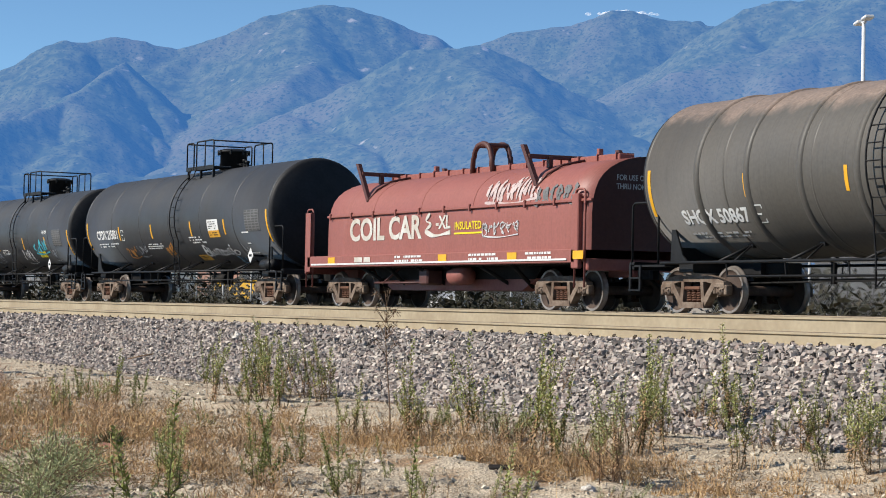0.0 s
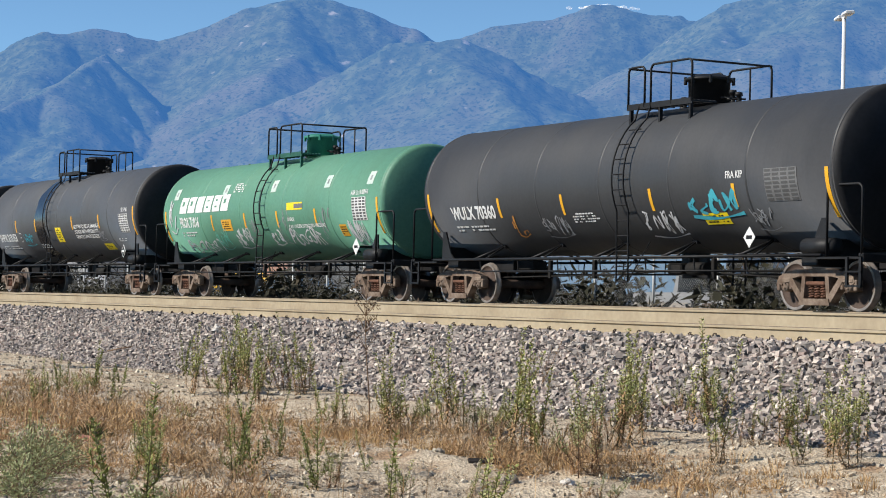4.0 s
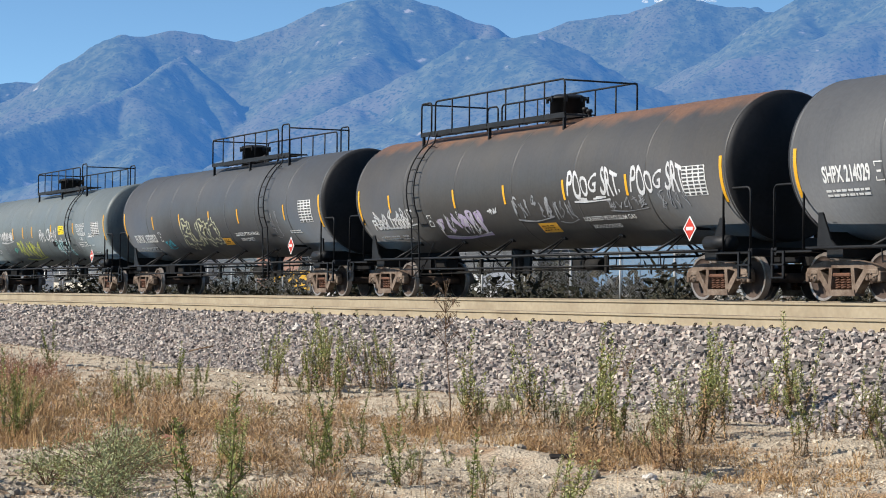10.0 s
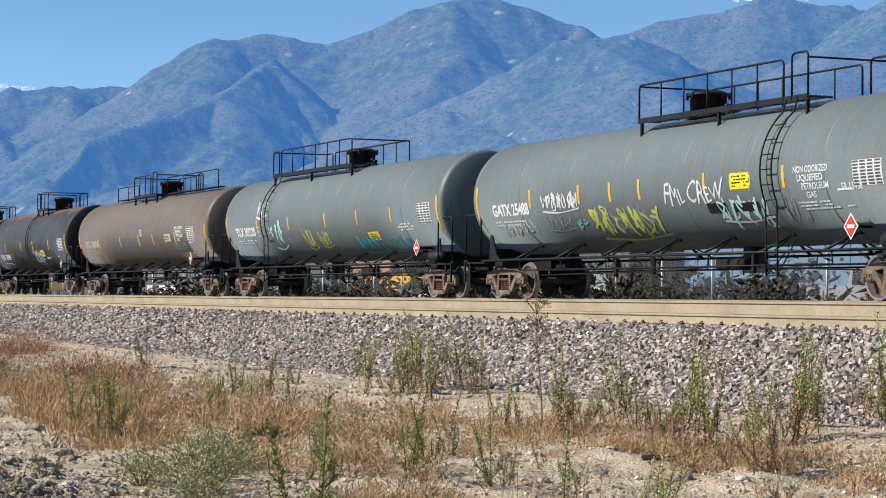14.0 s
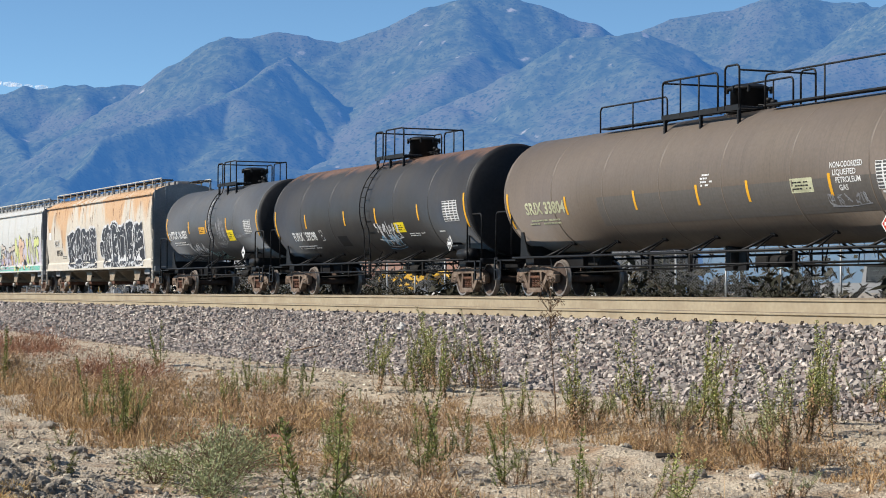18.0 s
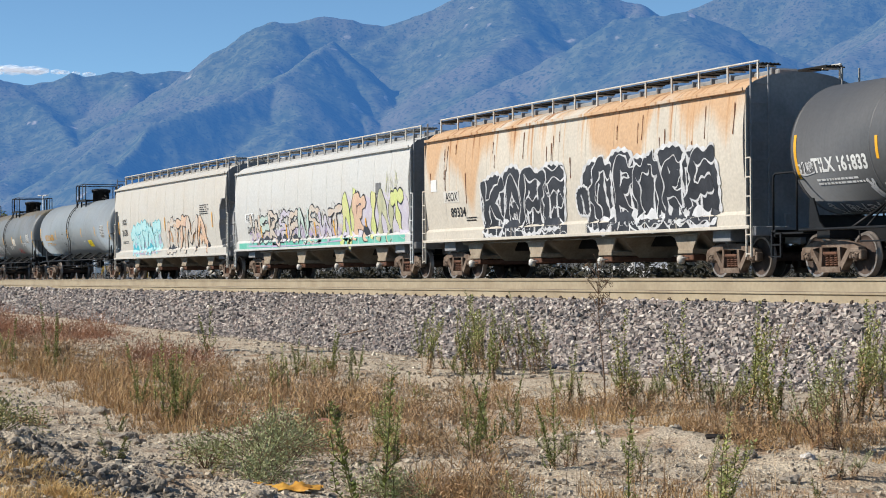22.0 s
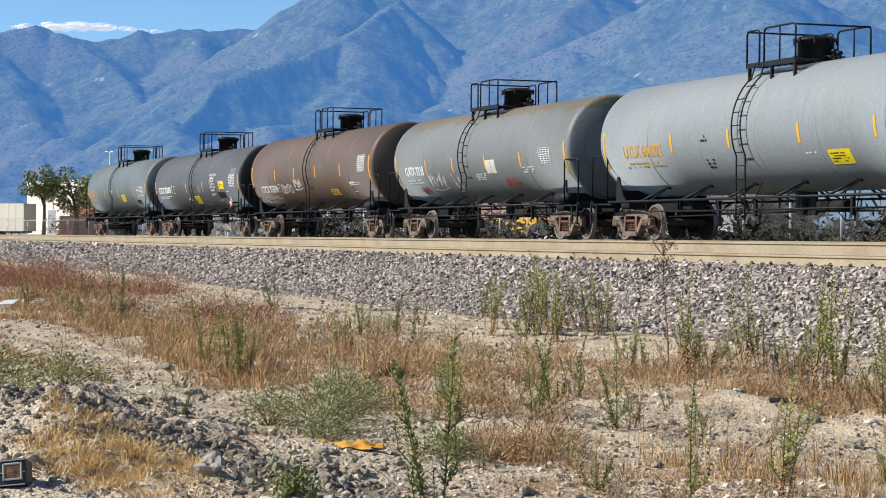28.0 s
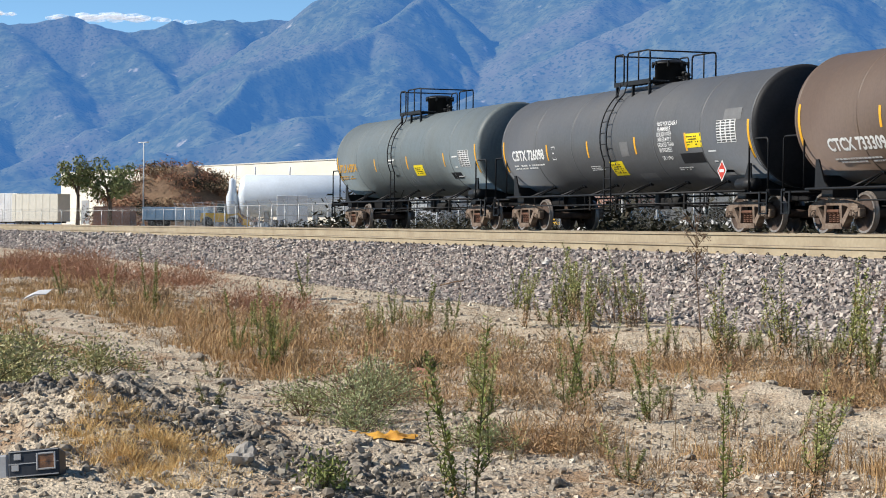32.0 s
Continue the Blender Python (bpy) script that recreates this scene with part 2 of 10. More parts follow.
def lattice(x, y, seed):
    """Smooth value noise on arrays, 0 to 1."""
    xi, yi = np.floor(x).astype(np.int64), np.floor(y).astype(np.int64)
    fx, fy = x - xi, y - yi
    fx, fy = fx * fx * (3 - 2 * fx), fy * fy * (3 - 2 * fy)

    def h(a, b):
        k = (a * 374761393 + b * 668265263 + seed * 982451653) & 0xFFFFFFFF
        k = ((k ^ (k >> 13)) * 1274126177) & 0xFFFFFFFF
        return ((k ^ (k >> 16)) & 0xFFFF) / 65535.0

    return (h(xi, yi) * (1 - fx) + h(xi + 1, yi) * fx) * (1 - fy) + (h(xi, yi + 1) * (1 - fx) + h(xi + 1, yi + 1) * fx) * fy


def fbm(x, y, seed, octaves=5, gain=0.5):
    s, a, tot = 0, 1, 0
    for o in range(octaves):
        s = s + a * lattice(x * 2 ** o, y * 2 ** o, seed + o)
        tot += a
        a *= gain
    return s / tot


def ridged(x, y, seed, octaves=5, gain=0.55):
    s, a, tot = 0, 1, 0
    for o in range(octaves):
        s = s + a * (1 - np.abs(2 * lattice(x * 2 ** o, y * 2 ** o, seed + o) - 1))
        tot += a
        a *= gain
    return s / tot


# ---- mountains and ground ----
def mountain_material():
    m, n, l, p = nodes_of("chaparral_slope_with_haze_glow")
    a, b, c = noise_node(n, l, 0.004, 7), noise_node(n, l, 0.045, 6), noise_node(n, l, 0.022, 8)
    fine = noise_node(n, l, 0.16, 4)
    base = mix(n, l, ramp(n, l, b.outputs[0], 0.38, 0.62).outputs[0], (0.040, 0.052, 0.028, 1), (0.088, 0.096, 0.050, 1))
    base = mix(n, l, ramp(n, l, a.outputs[0], 0.48, 0.66).outputs[0], base, (0.100, 0.092, 0.060, 1))
    base = mix(n, l, ramp(n, l, fine.outputs[0], 0.52, 0.64).outputs[0], base, (0.030, 0.042, 0.024, 1))
    base = mix(n, l, ramp(n, l, c.outputs[0], 0.67, 0.73).outputs[0], base, (0.27, 0.235, 0.19, 1))
    l.new(base, p.inputs["Base Color"])
    p.inputs["Roughness"].default_value, p.inputs["Specular IOR Level"].default_value = 1.0, 0.0
    # haze in front of the range, put in as an even blue emission
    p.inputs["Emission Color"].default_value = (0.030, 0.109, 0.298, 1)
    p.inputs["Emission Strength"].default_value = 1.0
    bump(n, l, p, b.outputs[0], 0.4, 5)
    return m


def build_mountains():
    """A range in polar steps round the line: crests and the spurs that fall from them, each a roof of two slopes."""
    rng = np.random.default_rng(17)
    az = np.linspace(40, 90, 1050)
    rr = np.concatenate([np.linspace(1350, 2300, 34, endpoint=False), np.linspace(2300, 4620, 170)])
    A, R = np.meshgrid(np.radians(az), rr, indexing="ij")
    px, py = -R * np.sin(A), R * np.cos(A)
    far = [(90, 5.0), (86, 5.2), (83, 5.3), (81.4, 5.43), (80.5, 5.58), (79.9, 5.37), (78.9, 5.22), (78.2, 5.41), (77.7, 5.63), (77.4, 5.54), (76.6, 5.68), (76, 5.56), (74.9, 5.6), (74.0, 5.6), (72.5, 5.3), (70, 4)]
    main = [(76, 4.2), (74.6, 5.2), (74.06, 5.70), (73.95, 5.95), (73.1, 6.6), (72.2, 6.86), (71, 7.12), (70.3, 7.06), (69.2, 6.82), (68.7, 6.96), (67.9, 7.24), (67.2, 7.65), (66.4, 7.9), (65.4, 8.13), (64.4, 8.2), (63.7, 7.97), (62.6, 7.5), (61.8, 7.2), (60, 6.2), (58, 5)]
    back = [(63, 5), (61.8, 7.0), (60.9, 7.24), (60.1, 7.49), (59.2, 7.66), (58.4, 7.79), (57.3, 8.18), (56.7, 8.11), (55.6, 7.84), (54.6, 7.74), (53, 7.4), (50, 6)]
    right = [(58.6, 4.6), (57.8, 5.45), (57.3, 5.71), (56.2, 6.31), (54.7, 7.5), (53.7, 8.15), (52.7, 8.37), (51.7, 8.59), (49.9, 8.87), (46, 8.6), (38, 7.6)]
    front = [(69, 3.6), (67.8, 4.4), (66.6, 4.97), (65.4, 5.62), (64.2, 6.19), (62.9, 6.91), (61.8, 7.16), (60.9, 7.05), (59.7, 6.73), (58.6, 6.13), (57.6, 5.6), (56.5, 4.92), (55.7, 4.46), (54, 3.4)]
    left = [(78.5, 1.2), (76.7, 2.74), (75.6, 4.06), (73.1, 5.03), (71.3, 5.94), (70.6, 6.4)]
    foot = [(84, 1.0), (80, 1.6), (77, 2.25), (75, 3.0), (73.9, 3.2), (72.4, 3.2), (70.7, 3.5), (69.5, 3.4), (68, 3.0), (66, 2.6), (62, 3.0), (58, 3.2), (54, 2.8), (50, 3.2), (38, 2.8)]
    segs = []

    def at(a, e, r):
        return np.array([-r * math.sin(math.radians(a)), r * math.cos(math.radians(a)), r * math.tan(math.radians(e))])

    for pts, r0, r1, drop in ((far, 4450, 4450, 1350), (main, 4000, 4000, 1400), (back, 4300, 4300, 1000), (right, 3650, 3650, 1400), (front, 3150, 3150, 1050), (left, 2700, 3700, 600), (foot, 2350, 2350, 650)):
        m = len(pts)
        line = [at(a, e, r0 + (r1 - r0) * i / (m - 1)) for i, (a, e) in enumerate(pts)]
        for p, q in zip(line, line[1:]):
            segs.append((p, q, 0.78, 0))
        # spurs towards the valley, with side spurs of their own
        total = 0.0
        nxt = rng.uniform(40, 160)
        for p, q in zip(line, line[1:]):
            ln = np.linalg.norm((q - p)[:2])
            while total + ln > nxt:
                s0 = p + (q - p) * (nxt - total) / ln
                inward = -s0[:2] / np.linalg.norm(s0[:2])
                turn = rng.uniform(-0.75, 0.75)
                size = rng.uniform(0.55, 1.0) * drop
                k, h, d = s0.copy(), s0[2], turn
                for j in range(5):
                    d2 = np.array([inward[0] * math.cos(d) - inward[1] * math.sin(d), inward[0] * math.sin(d) + inward[1] * math.cos(d)])
                    e = k.copy()
                    e[:2] += d2 * size / 5
                    e[2] = h * (1 - 0.17 * (j + 1) - 0.05 * rng.random())
                    segs.append((k, e, 0.60, 1))
                    for side in ((-1, 1) if j in (1, 2, 3) else ()):
                        d3 = d + side * rng.uniform(0.7, 1.2)
                        f = k + (e - k) * rng.random()
                        g = f.copy()
                        g[:2] += np.array([inward[0] * math.cos(d3) - inward[1] * math.sin(d3), inward[0] * math.sin(d3) + inward[1] * math.cos(d3)]) * rng.uniform(130, 260)
                        g[2] = f[2] - rng.uniform(80, 130)
                        segs.append((f, g, 0.72, 1))
                    k = e
                    d += rng.uniform(-0.35, 0.35)
                nxt += rng.uniform(150, 330)
            total += ln
    wx = (fbm(px / 260, py / 260, 41, 4) - 0.5) * 130
    wy = (fbm(px / 260 + 9, py / 260 + 5, 47, 4) - 0.5) * 130
    Z = np.full(A.shape, -4.0)
    for p, q, fall, soft in segs:
        a0, a1 = sorted(math.degrees(math.atan2(-v[0], v[1])) for v in (p, q))
        i0, i1 = np.searchsorted(az, a0 - 13), np.searchsorted(az, a1 + 13)
        if i1 - i0 < 2:
            continue
        X, Y = px[i0:i1] - p[0], py[i0:i1] - p[1]
        if soft:
            X, Y = X + wx[i0:i1], Y + wy[i0:i1]
        u = q - p
        t = np.clip((X * u[0] + Y * u[1]) / (u[0] ** 2 + u[1] ** 2 + 1e-6), 0, 1)
        dist = np.hypot(X - t * u[0], Y - t * u[1])
        if soft:
            dist = np.sqrt(dist * dist + 300) - 17
        np.maximum(Z[i0:i1], p[2] + t * u[2] - fall * dist, out=Z[i0:i1])
    # gullies and knolls of the slopes, bent by the same warp as the spurs
    gx, gy = px + 0.5 * wx, py + 0.5 * wy
    Z = Z + ((fbm(px / 60, py / 60, 90, 4) - 0.5) * 15 + (ridged(gx / 230, gy / 230, 97, 4, 0.5) - 0.58) * 20 + (ridged(gx / 75, gy / 75, 113, 3) - 0.6) * 7) * np.clip(Z / 120, 0, 1)
    V = np.stack([px, py, Z], -1).reshape(-1, 3)
    n, k = A.shape
    i = np.arange(n - 1)[:, None] * k + np.arange(k - 1)[None, :]
    F = np.stack([i, i + 1, i + k + 1, i + k], -1).reshape(-1, 4)
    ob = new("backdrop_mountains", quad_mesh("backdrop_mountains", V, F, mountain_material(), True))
    tagged(ob, "chaparral mountain range with ridges and gullies, blue haze added as a glow", "mountains", kind="structure")


def ground_z(x, y):
    """Height of the ground: the track bed, its ballast shoulder, the dirt before it and a spoil bank."""
    x, y = np.asarray(x, float), np.asarray(y, float)
    toe = -1.40 + 0.22 * np.clip((-x - 40) / 30, 0, 1) + 0.10 * np.clip((-x - 75) / 50, 0, 1)
    near = -1.62 + 0.25 * np.clip((-x - 24) / 30, 0, 1) + 0.25 * np.clip((-x - 60) / 40, 0, 1)
    bed = np.interp(y, [16.35, 16.6, 19.6, 22.6, 27.4, 29.5, 34], [-0.47, -0.43, -0.43, -0.30, -0.30, -0.75, -0.75])
    s = np.clip((16.35 - y) / 1.95, 0, 1)
    g = np.clip((14.4 - y) / 5.0, 0, 1)
    g = g * g * (3 - 2 * g)
    z = np.where(y >= 16.35, bed, -0.47 + (toe + 0.47) * s + (near - toe) * g)
    rough = np.clip((14.4 - y) / 2.0, 0, 1)
    z = z + rough * ((fbm(x * 0.35 + 50, y * 0.35 + 9, 3, 4) - 0.5) * 0.26 + (fbm(x * 1.5, y * 1.5, 8, 4) - 0.5) * 0.13)
    # a spoil bank with rubble
    d = ((x + 15.5) / 2.9) ** 2 + ((y - 2.6) / 1.5) ** 2
    z = z + np.exp(-d) * (0.34 + 0.30 * (fbm(x * 1.3 + 7, y * 1.3, 31, 4) - 0.4))
    d = ((x + 22.5) / 2.5) ** 2 + ((y - 3.6) / 1.2) ** 2
    z = z + np.exp(-d) * 0.25
    # clods and ruts: coarse lumps on the banks, fine unevenness all over the dirt
    lump = np.exp(-0.7 * (((x + 14.6) / 3.4) ** 2 + ((y - 3.0) / 1.5) ** 2)) + 0.8 * np.exp(-(((x + 25.5) / 3.2) ** 2 + ((y - 3.6) / 1.2) ** 2))
    z = z + lump * ((ridged(x * 1.7 + 3, y * 1.7, 51, 3) - 0.5) * 0.20 + (fbm(x * 6, y * 6, 57, 3) - 0.5) * 0.12)
    z = z + rough * ((fbm(x * 3.2, y * 3.2, 61, 3) - 0.5) * 0.07 + (fbm(x * 9, y * 9, 66, 2) - 0.5) * 0.028)
    # a low gravel lip in front of the tall weeds
    z = z + 0.08 * np.exp(-((y - 9.9 - 0.10 * (x + 19)) / 0.30) ** 2 - ((x + 19.0) / 1.9) ** 4)
    z = np.where(y > 34, np.interp(y, [34, 60, 120, 1300], [-0.75, -0.2, 0.0, 0.0]), z)
    return z


def build_ground(mat):
    xs = np.concatenate([[-4800, -2500, -1200, -600, -320, -220], np.arange(-160, -60, 1.0), np.arange(-60, -31, 0.25), np.arange(-31, -9, 0.085), np.arange(-9, -4, 0.3), [-4, 0, 6, 15, 40, 120, 400, 1500]])
    ys = np.concatenate([[-1500, -300, -60, -20, -8, -4, -2], np.arange(-1, 1, 0.25), np.arange(1, 12, 0.085), np.arange(12, 16, 0.2), np.arange(16, 30, 0.4), [32, 34, 45, 60, 90, 120, 250, 600, 1300, 2600, 4900]])
    X, Y = np.meshgrid(xs, ys, indexing="ij")
    V = np.stack([X, Y, ground_z(X, Y)], -1).reshape(-1, 3)
    n, k = X.shape
    i = np.arange(n - 1)[:, None] * k + np.arange(k - 1)[None, :]
    F = np.stack([i, i + k, i + k + 1, i + 1], -1).reshape(-1, 4)
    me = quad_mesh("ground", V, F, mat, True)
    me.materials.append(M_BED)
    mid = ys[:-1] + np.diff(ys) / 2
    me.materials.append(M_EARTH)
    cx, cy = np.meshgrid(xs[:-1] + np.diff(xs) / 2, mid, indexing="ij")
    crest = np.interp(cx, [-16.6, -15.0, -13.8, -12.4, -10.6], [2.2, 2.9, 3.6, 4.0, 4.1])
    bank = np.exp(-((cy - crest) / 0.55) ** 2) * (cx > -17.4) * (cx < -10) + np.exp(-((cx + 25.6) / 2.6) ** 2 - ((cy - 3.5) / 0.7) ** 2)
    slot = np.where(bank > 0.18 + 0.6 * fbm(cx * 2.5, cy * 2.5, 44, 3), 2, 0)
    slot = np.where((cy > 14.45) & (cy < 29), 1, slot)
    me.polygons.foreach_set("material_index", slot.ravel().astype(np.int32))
    ob = new("ground", me)
    tagged(ob, "dusty grey-tan dirt and gravel ground beside the railway", "ground", kind="structure")


def ground_material():
    """Sandy grey dirt: pale and dull patches, grit, small stones and dark litter."""
    m, n, l, p = nodes_of("dusty_gravel_dirt")
    big, mid, litter = noise_node(n, l, 0.45, 5), noise_node(n, l, 3.2, 5), noise_node(n, l, 1.4, 7)
    grit, fine = noise_node(n, l, 38, 3), noise_node(n, l, 120, 2)
    c = mix(n, l, ramp(n, l, mid.outputs[0], 0.36, 0.66).outputs[0], (0.66, 0.545, 0.395, 1), (0.46, 0.37, 0.26, 1))
    c = mix(n, l, ramp(n, l, big.outputs[0], 0.42, 0.62).outputs[0], c, (0.57, 0.47, 0.345, 1))
    c = mix(n, l, ramp(n, l, litter.outputs[0], 0.52, 0.66).outputs[0], c, (0.36, 0.235, 0.135, 1))
    for src, lo, hi in ((grit, 0.58, 1.10), (fine, 0.80, 1.08)):
        g = ramp(n, l, src.outputs[0], 0.36, 0.60, c4((lo, lo, lo)), c4((hi, hi, hi)))
        mm = n.new("ShaderNodeMix")
        mm.data_type, mm.blend_type = "RGBA", "MULTIPLY"
        mm.inputs[0].default_value = 1
        l.new(c, mm.inputs[6])
        l.new(g.outputs[0], mm.inputs[7])
        c = mm.outputs[2]
    l.new(c, p.inputs["Base Color"])
    p.inputs["Roughness"].default_value = 0.95
    bump(n, l, p, grit.outputs[0], 1.0, 0.035)
    return m


M_GROUND = ground_material()
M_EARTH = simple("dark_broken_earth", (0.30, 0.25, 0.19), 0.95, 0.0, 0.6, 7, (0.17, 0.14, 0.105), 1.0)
# bed kept near-black: shade in the gaps between stones, put into the colour
M_BED = simple("shade_dark_ballast_bed", (0.05, 0.042, 0.038), 0.95, 0.0, 0.5, 3, (0.035, 0.03, 0.027), 0.6)
build_mountains()
build_ground(M_GROUND)


def build_rail(name, y, z_head, label, x0=-330.0, x1=40.0, deep=0.0):
    sec = [(-0.075, -0.185), (0.075, -0.185), (0.075, -0.172), (0.012, -0.150), (0.010, -0.052), (0.037, -0.038), (0.037, -0.006), (0.028, 0.0), (-0.028, 0.0), (-0.037, -0.006), (-0.037, -0.038), (-0.010, -0.052), (-0.012, -0.150), (-0.075, -0.172)]
    s = Shape()
    k = len(sec)
    vs = [(x, y + a, z_head + b - (deep if b < -0.1 else 0)) for x in (x0, x1) for a, b in sec]
    for i in range(k):
        s.add([], [])
        s.f.append((i, (i + 1) % k, (i + 1) % k + k, i + k))
        s.m.append(1 if i in (6, 7, 8) else 0)
        s.s.append(False)
    s.v = vs
    return solid(name, s, [M_RAIL, M_RAILTOP], label, "rail", "running rails", "structure")


TRACK_Y = 24.95
for nm, yy, zz in (("rail_1", 17.0, -0.20), ("rail_2", 18.51, -0.005), ("rail_3", TRACK_Y - 0.755, 0.0), ("rail_4", TRACK_Y + 0.755, 0.0)):
    build_rail(nm, yy, zz, "steel running rail with dusty beige sides and worn head", deep=0.06 if yy > 20 else 0.17 if yy > 18 else 0.0)


# ---- rolling stock ----
def bogie_meshes():
    """Meshes that every freight bogie shares: side frame, springs, bolster, wheelset."""
    out = {}
    s = Shape()
    # cast side frame: an arched top chord, two columns, a sagging lower chord, pedestals over the bearings
    th = 0.09
    top = [(-1.08, 0.50), (-1.05, 0.62), (-0.82, 0.70), (-0.45, 0.76), (0.45, 0.76), (0.82, 0.70), (1.05, 0.62), (1.08, 0.50), (0.98, 0.46), (0.80, 0.56), (0.45, 0.62), (-0.45, 0.62), (-0.80, 0.56), (-0.98, 0.46)]
    s.prism(top, -th, th)
    s.prism([(-0.80, 0.57), (-0.66, 0.60), (-0.30, 0.20), (-0.42, 0.14)], -th, th)
    s.prism([(0.80, 0.57), (0.66, 0.60), (0.30, 0.20), (0.42, 0.14)], -th, th)
    s.prism([(-0.44, 0.10), (0.44, 0.10), (0.40, 0.22), (-0.40, 0.22)], -th * 1.3, th * 1.3)
    s.prism([(-0.42, 0.22), (-0.32, 0.22), (-0.27, 0.64), (-0.37, 0.64)], -th, th)
    s.prism([(0.42, 0.22), (0.32, 0.22), (0.27, 0.64), (0.37, 0.64)], -th, th)
    for sx in (-1, 1):
        s.box(sx * 0.89 - 0.17, sx * 0.89 + 0.17, -0.10, 0.10, 0.50, 0.60, 0, 0.02)
        s.box(sx * 1.08 - 0.045, sx * 1.08 + 0.045, -0.08, 0.08, 0.36, 0.56, 0, 0.015)
        s.box(sx * 0.72 - 0.04, sx * 0.72 + 0.04, -0.08, 0.08, 0.38, 0.56, 0, 0.015)
    out["frame"] = s
    s = Shape()
    for cx in (-0.17, 0.0, 0.17):
        pts = []
        for i in range(45):
            a = i / 44 * 5.0 * 2 * math.pi
            pts.append((cx + 0.062 * math.cos(a), 0.062 * math.sin(a), 0.22 + 0.24 * i / 44))
        s.tube(pts, 0.019, 5)
        s.lathe([(0.22, 0.035), (0.46, 0.035)], 8, "z", (cx, 0, 0), 0)
    s.box(-0.27, 0.27, -0.10, 0.10, 0.455, 0.53, 0, 0.02)
    out["springs"] = s
    s = Shape()
    s.box(-0.20, 0.20, -0.92, 0.92, 0.46, 0.66, 0, 0.03)
    s.lathe([(0.66, 0.22), (0.74, 0.22)], 20, "z")
    s.box(-0.70, -0.60, -0.70, 0.70, 0.42, 0.54, 0, 0.02)
    s.box(0.60, 0.70, -0.70, 0.70, 0.42, 0.54, 0, 0.02)
    s.box(-0.6, 0.6, -0.06, 0.06, 0.36, 0.44, 0, 0.02)
    for sx in (-1, 1):
        for sy in (-1, 1):
            s.box(sx * 0.44 - 0.03, sx * 0.44 + 0.03, sy * 0.72 - 0.09, sy * 0.72 + 0.09, 0.30, 0.62, 0, 0.02)
    out["bolster"] = s
    s = Shape()
    # axle along y, wheels with flange, plate and hub, bearings outside
    s.lathe([(-1.06, 0.04), (-1.06, 0.075), (-0.83, 0.085), (-0.80, 0.10), (0.80, 0.10), (0.83, 0.085), (1.06, 0.075), (1.06, 0.04)], 16, "y", (0, 0, 0), 0)
    for sy in (-1, 1):
        prof = [(-0.05, 0.11), (-0.07, 0.14), (-0.035, 0.20), (-0.01, 0.30), (-0.02, 0.37), (-0.055, 0.40)]
        s.lathe([(sy * (0.755 - v), r) for v, r in prof], 40, "y", (0, 0, 0), 0, True, False)
        s.lathe([(sy * 0.808, 0.400), (sy * 0.811, 0.412), (sy * 0.812, 0.452)], 40, "y", (0, 0, 0), 1, True, False)
        s.lathe([(sy * 0.812, 0.452), (sy * 0.745, 0.457), (sy * 0.725, 0.484), (sy * 0.698, 0.484), (sy * 0.685, 0.44)], 40, "y", (0, 0, 0), 1, True, False)
        s.lathe([(sy * 0.685, 0.44), (sy * 0.70, 0.36), (sy * 0.72, 0.25), (sy * 0.69, 0.12)], 40, "y", (0, 0, 0), 0, True, False)
        s.lathe([(sy * 0.86, 0.115), (sy * 1.02, 0.115), (sy * 1.06, 0.10), (sy * 1.065, 0.0)], 18, "y", (0, 0, 0), 2)
        for k in range(3):
            a = k * 2 * math.pi / 3
            s.lathe([(sy * 1.06, 0.018), (sy * 1.085, 0.018), (sy * 1.088, 0.001)], 6, "y", (0.055 * math.cos(a), 0, 0.055 * math.sin(a)), 2)
    out["wheels"] = s
    return {"frame": out["frame"].mesh("side_frame", M_FRAME), "frame_grey": out["frame"].mesh("side_frame", M_FRAME_GREY), "springs": out["springs"].mesh("spring_nest", M_SPRING),
            "bolster": out["bolster"].mesh("bogie", M_BRAKE), "wheels": out["wheels"].mesh("wheelset", [M_WHEEL, M_TREAD, M_FRAME])}


BOGIE = bogie_meshes()
WHEELSETS = []


def add_bogie(car, x, grey=False):
    b = part("bogie", BOGIE["bolster"], None, car, "", (x, 0, 0))
    for sy in (-1, 1):
        part("side_frame", BOGIE["frame_grey" if grey else "frame"], None, b, "cast steel side frame with dust and rust", (0, sy * 0.98, 0))
        part("spring_nest", BOGIE["springs"], None, b, "rusty coil springs", (0, sy * 0.98, 0))
    for sx in (-0.89, 0.89):
        w = part("wheelset", BOGIE["wheels"], None, b, "steel wheels with polished rims on an axle", (sx, 0, 0.457))
        WHEELSETS.append(w)
    return b


def coupler_shape():
    s = Shape()
    s.box(-0.75, 0.0, -0.09, 0.09, 0.76, 0.96, 0, 0.03)
    s.prism([(-0.05, -0.17), (0.22, -0.20), (0.34, -0.10), (0.30, 0.02), (0.16, 0.0), (0.14, 0.12), (0.28, 0.18), (0.20, 0.24), (-0.05, 0.15)], 0.70, 1.0, 0, "z")
    pts = [(-0.2, 0.28, 0.72), (0.05, 0.34, 0.55), (0.25, 0.36, 0.42), (0.45, 0.33, 0.36)]
    s.tube(pts, 0.035, 8)
    return s


COUPLER = coupler_shape().mesh("coupler", M_BRAKE)


def arc_point(R, zc, z, off=0.0):
    """The near side of a tank at height z: (y, z), off metres proud of the shell."""
    a = math.asin(max(-1, min(1, (z - zc) / R)))
    return -(R + off) * math.cos(a), zc + (R + off) * math.sin(a)


HEAD = 0.45


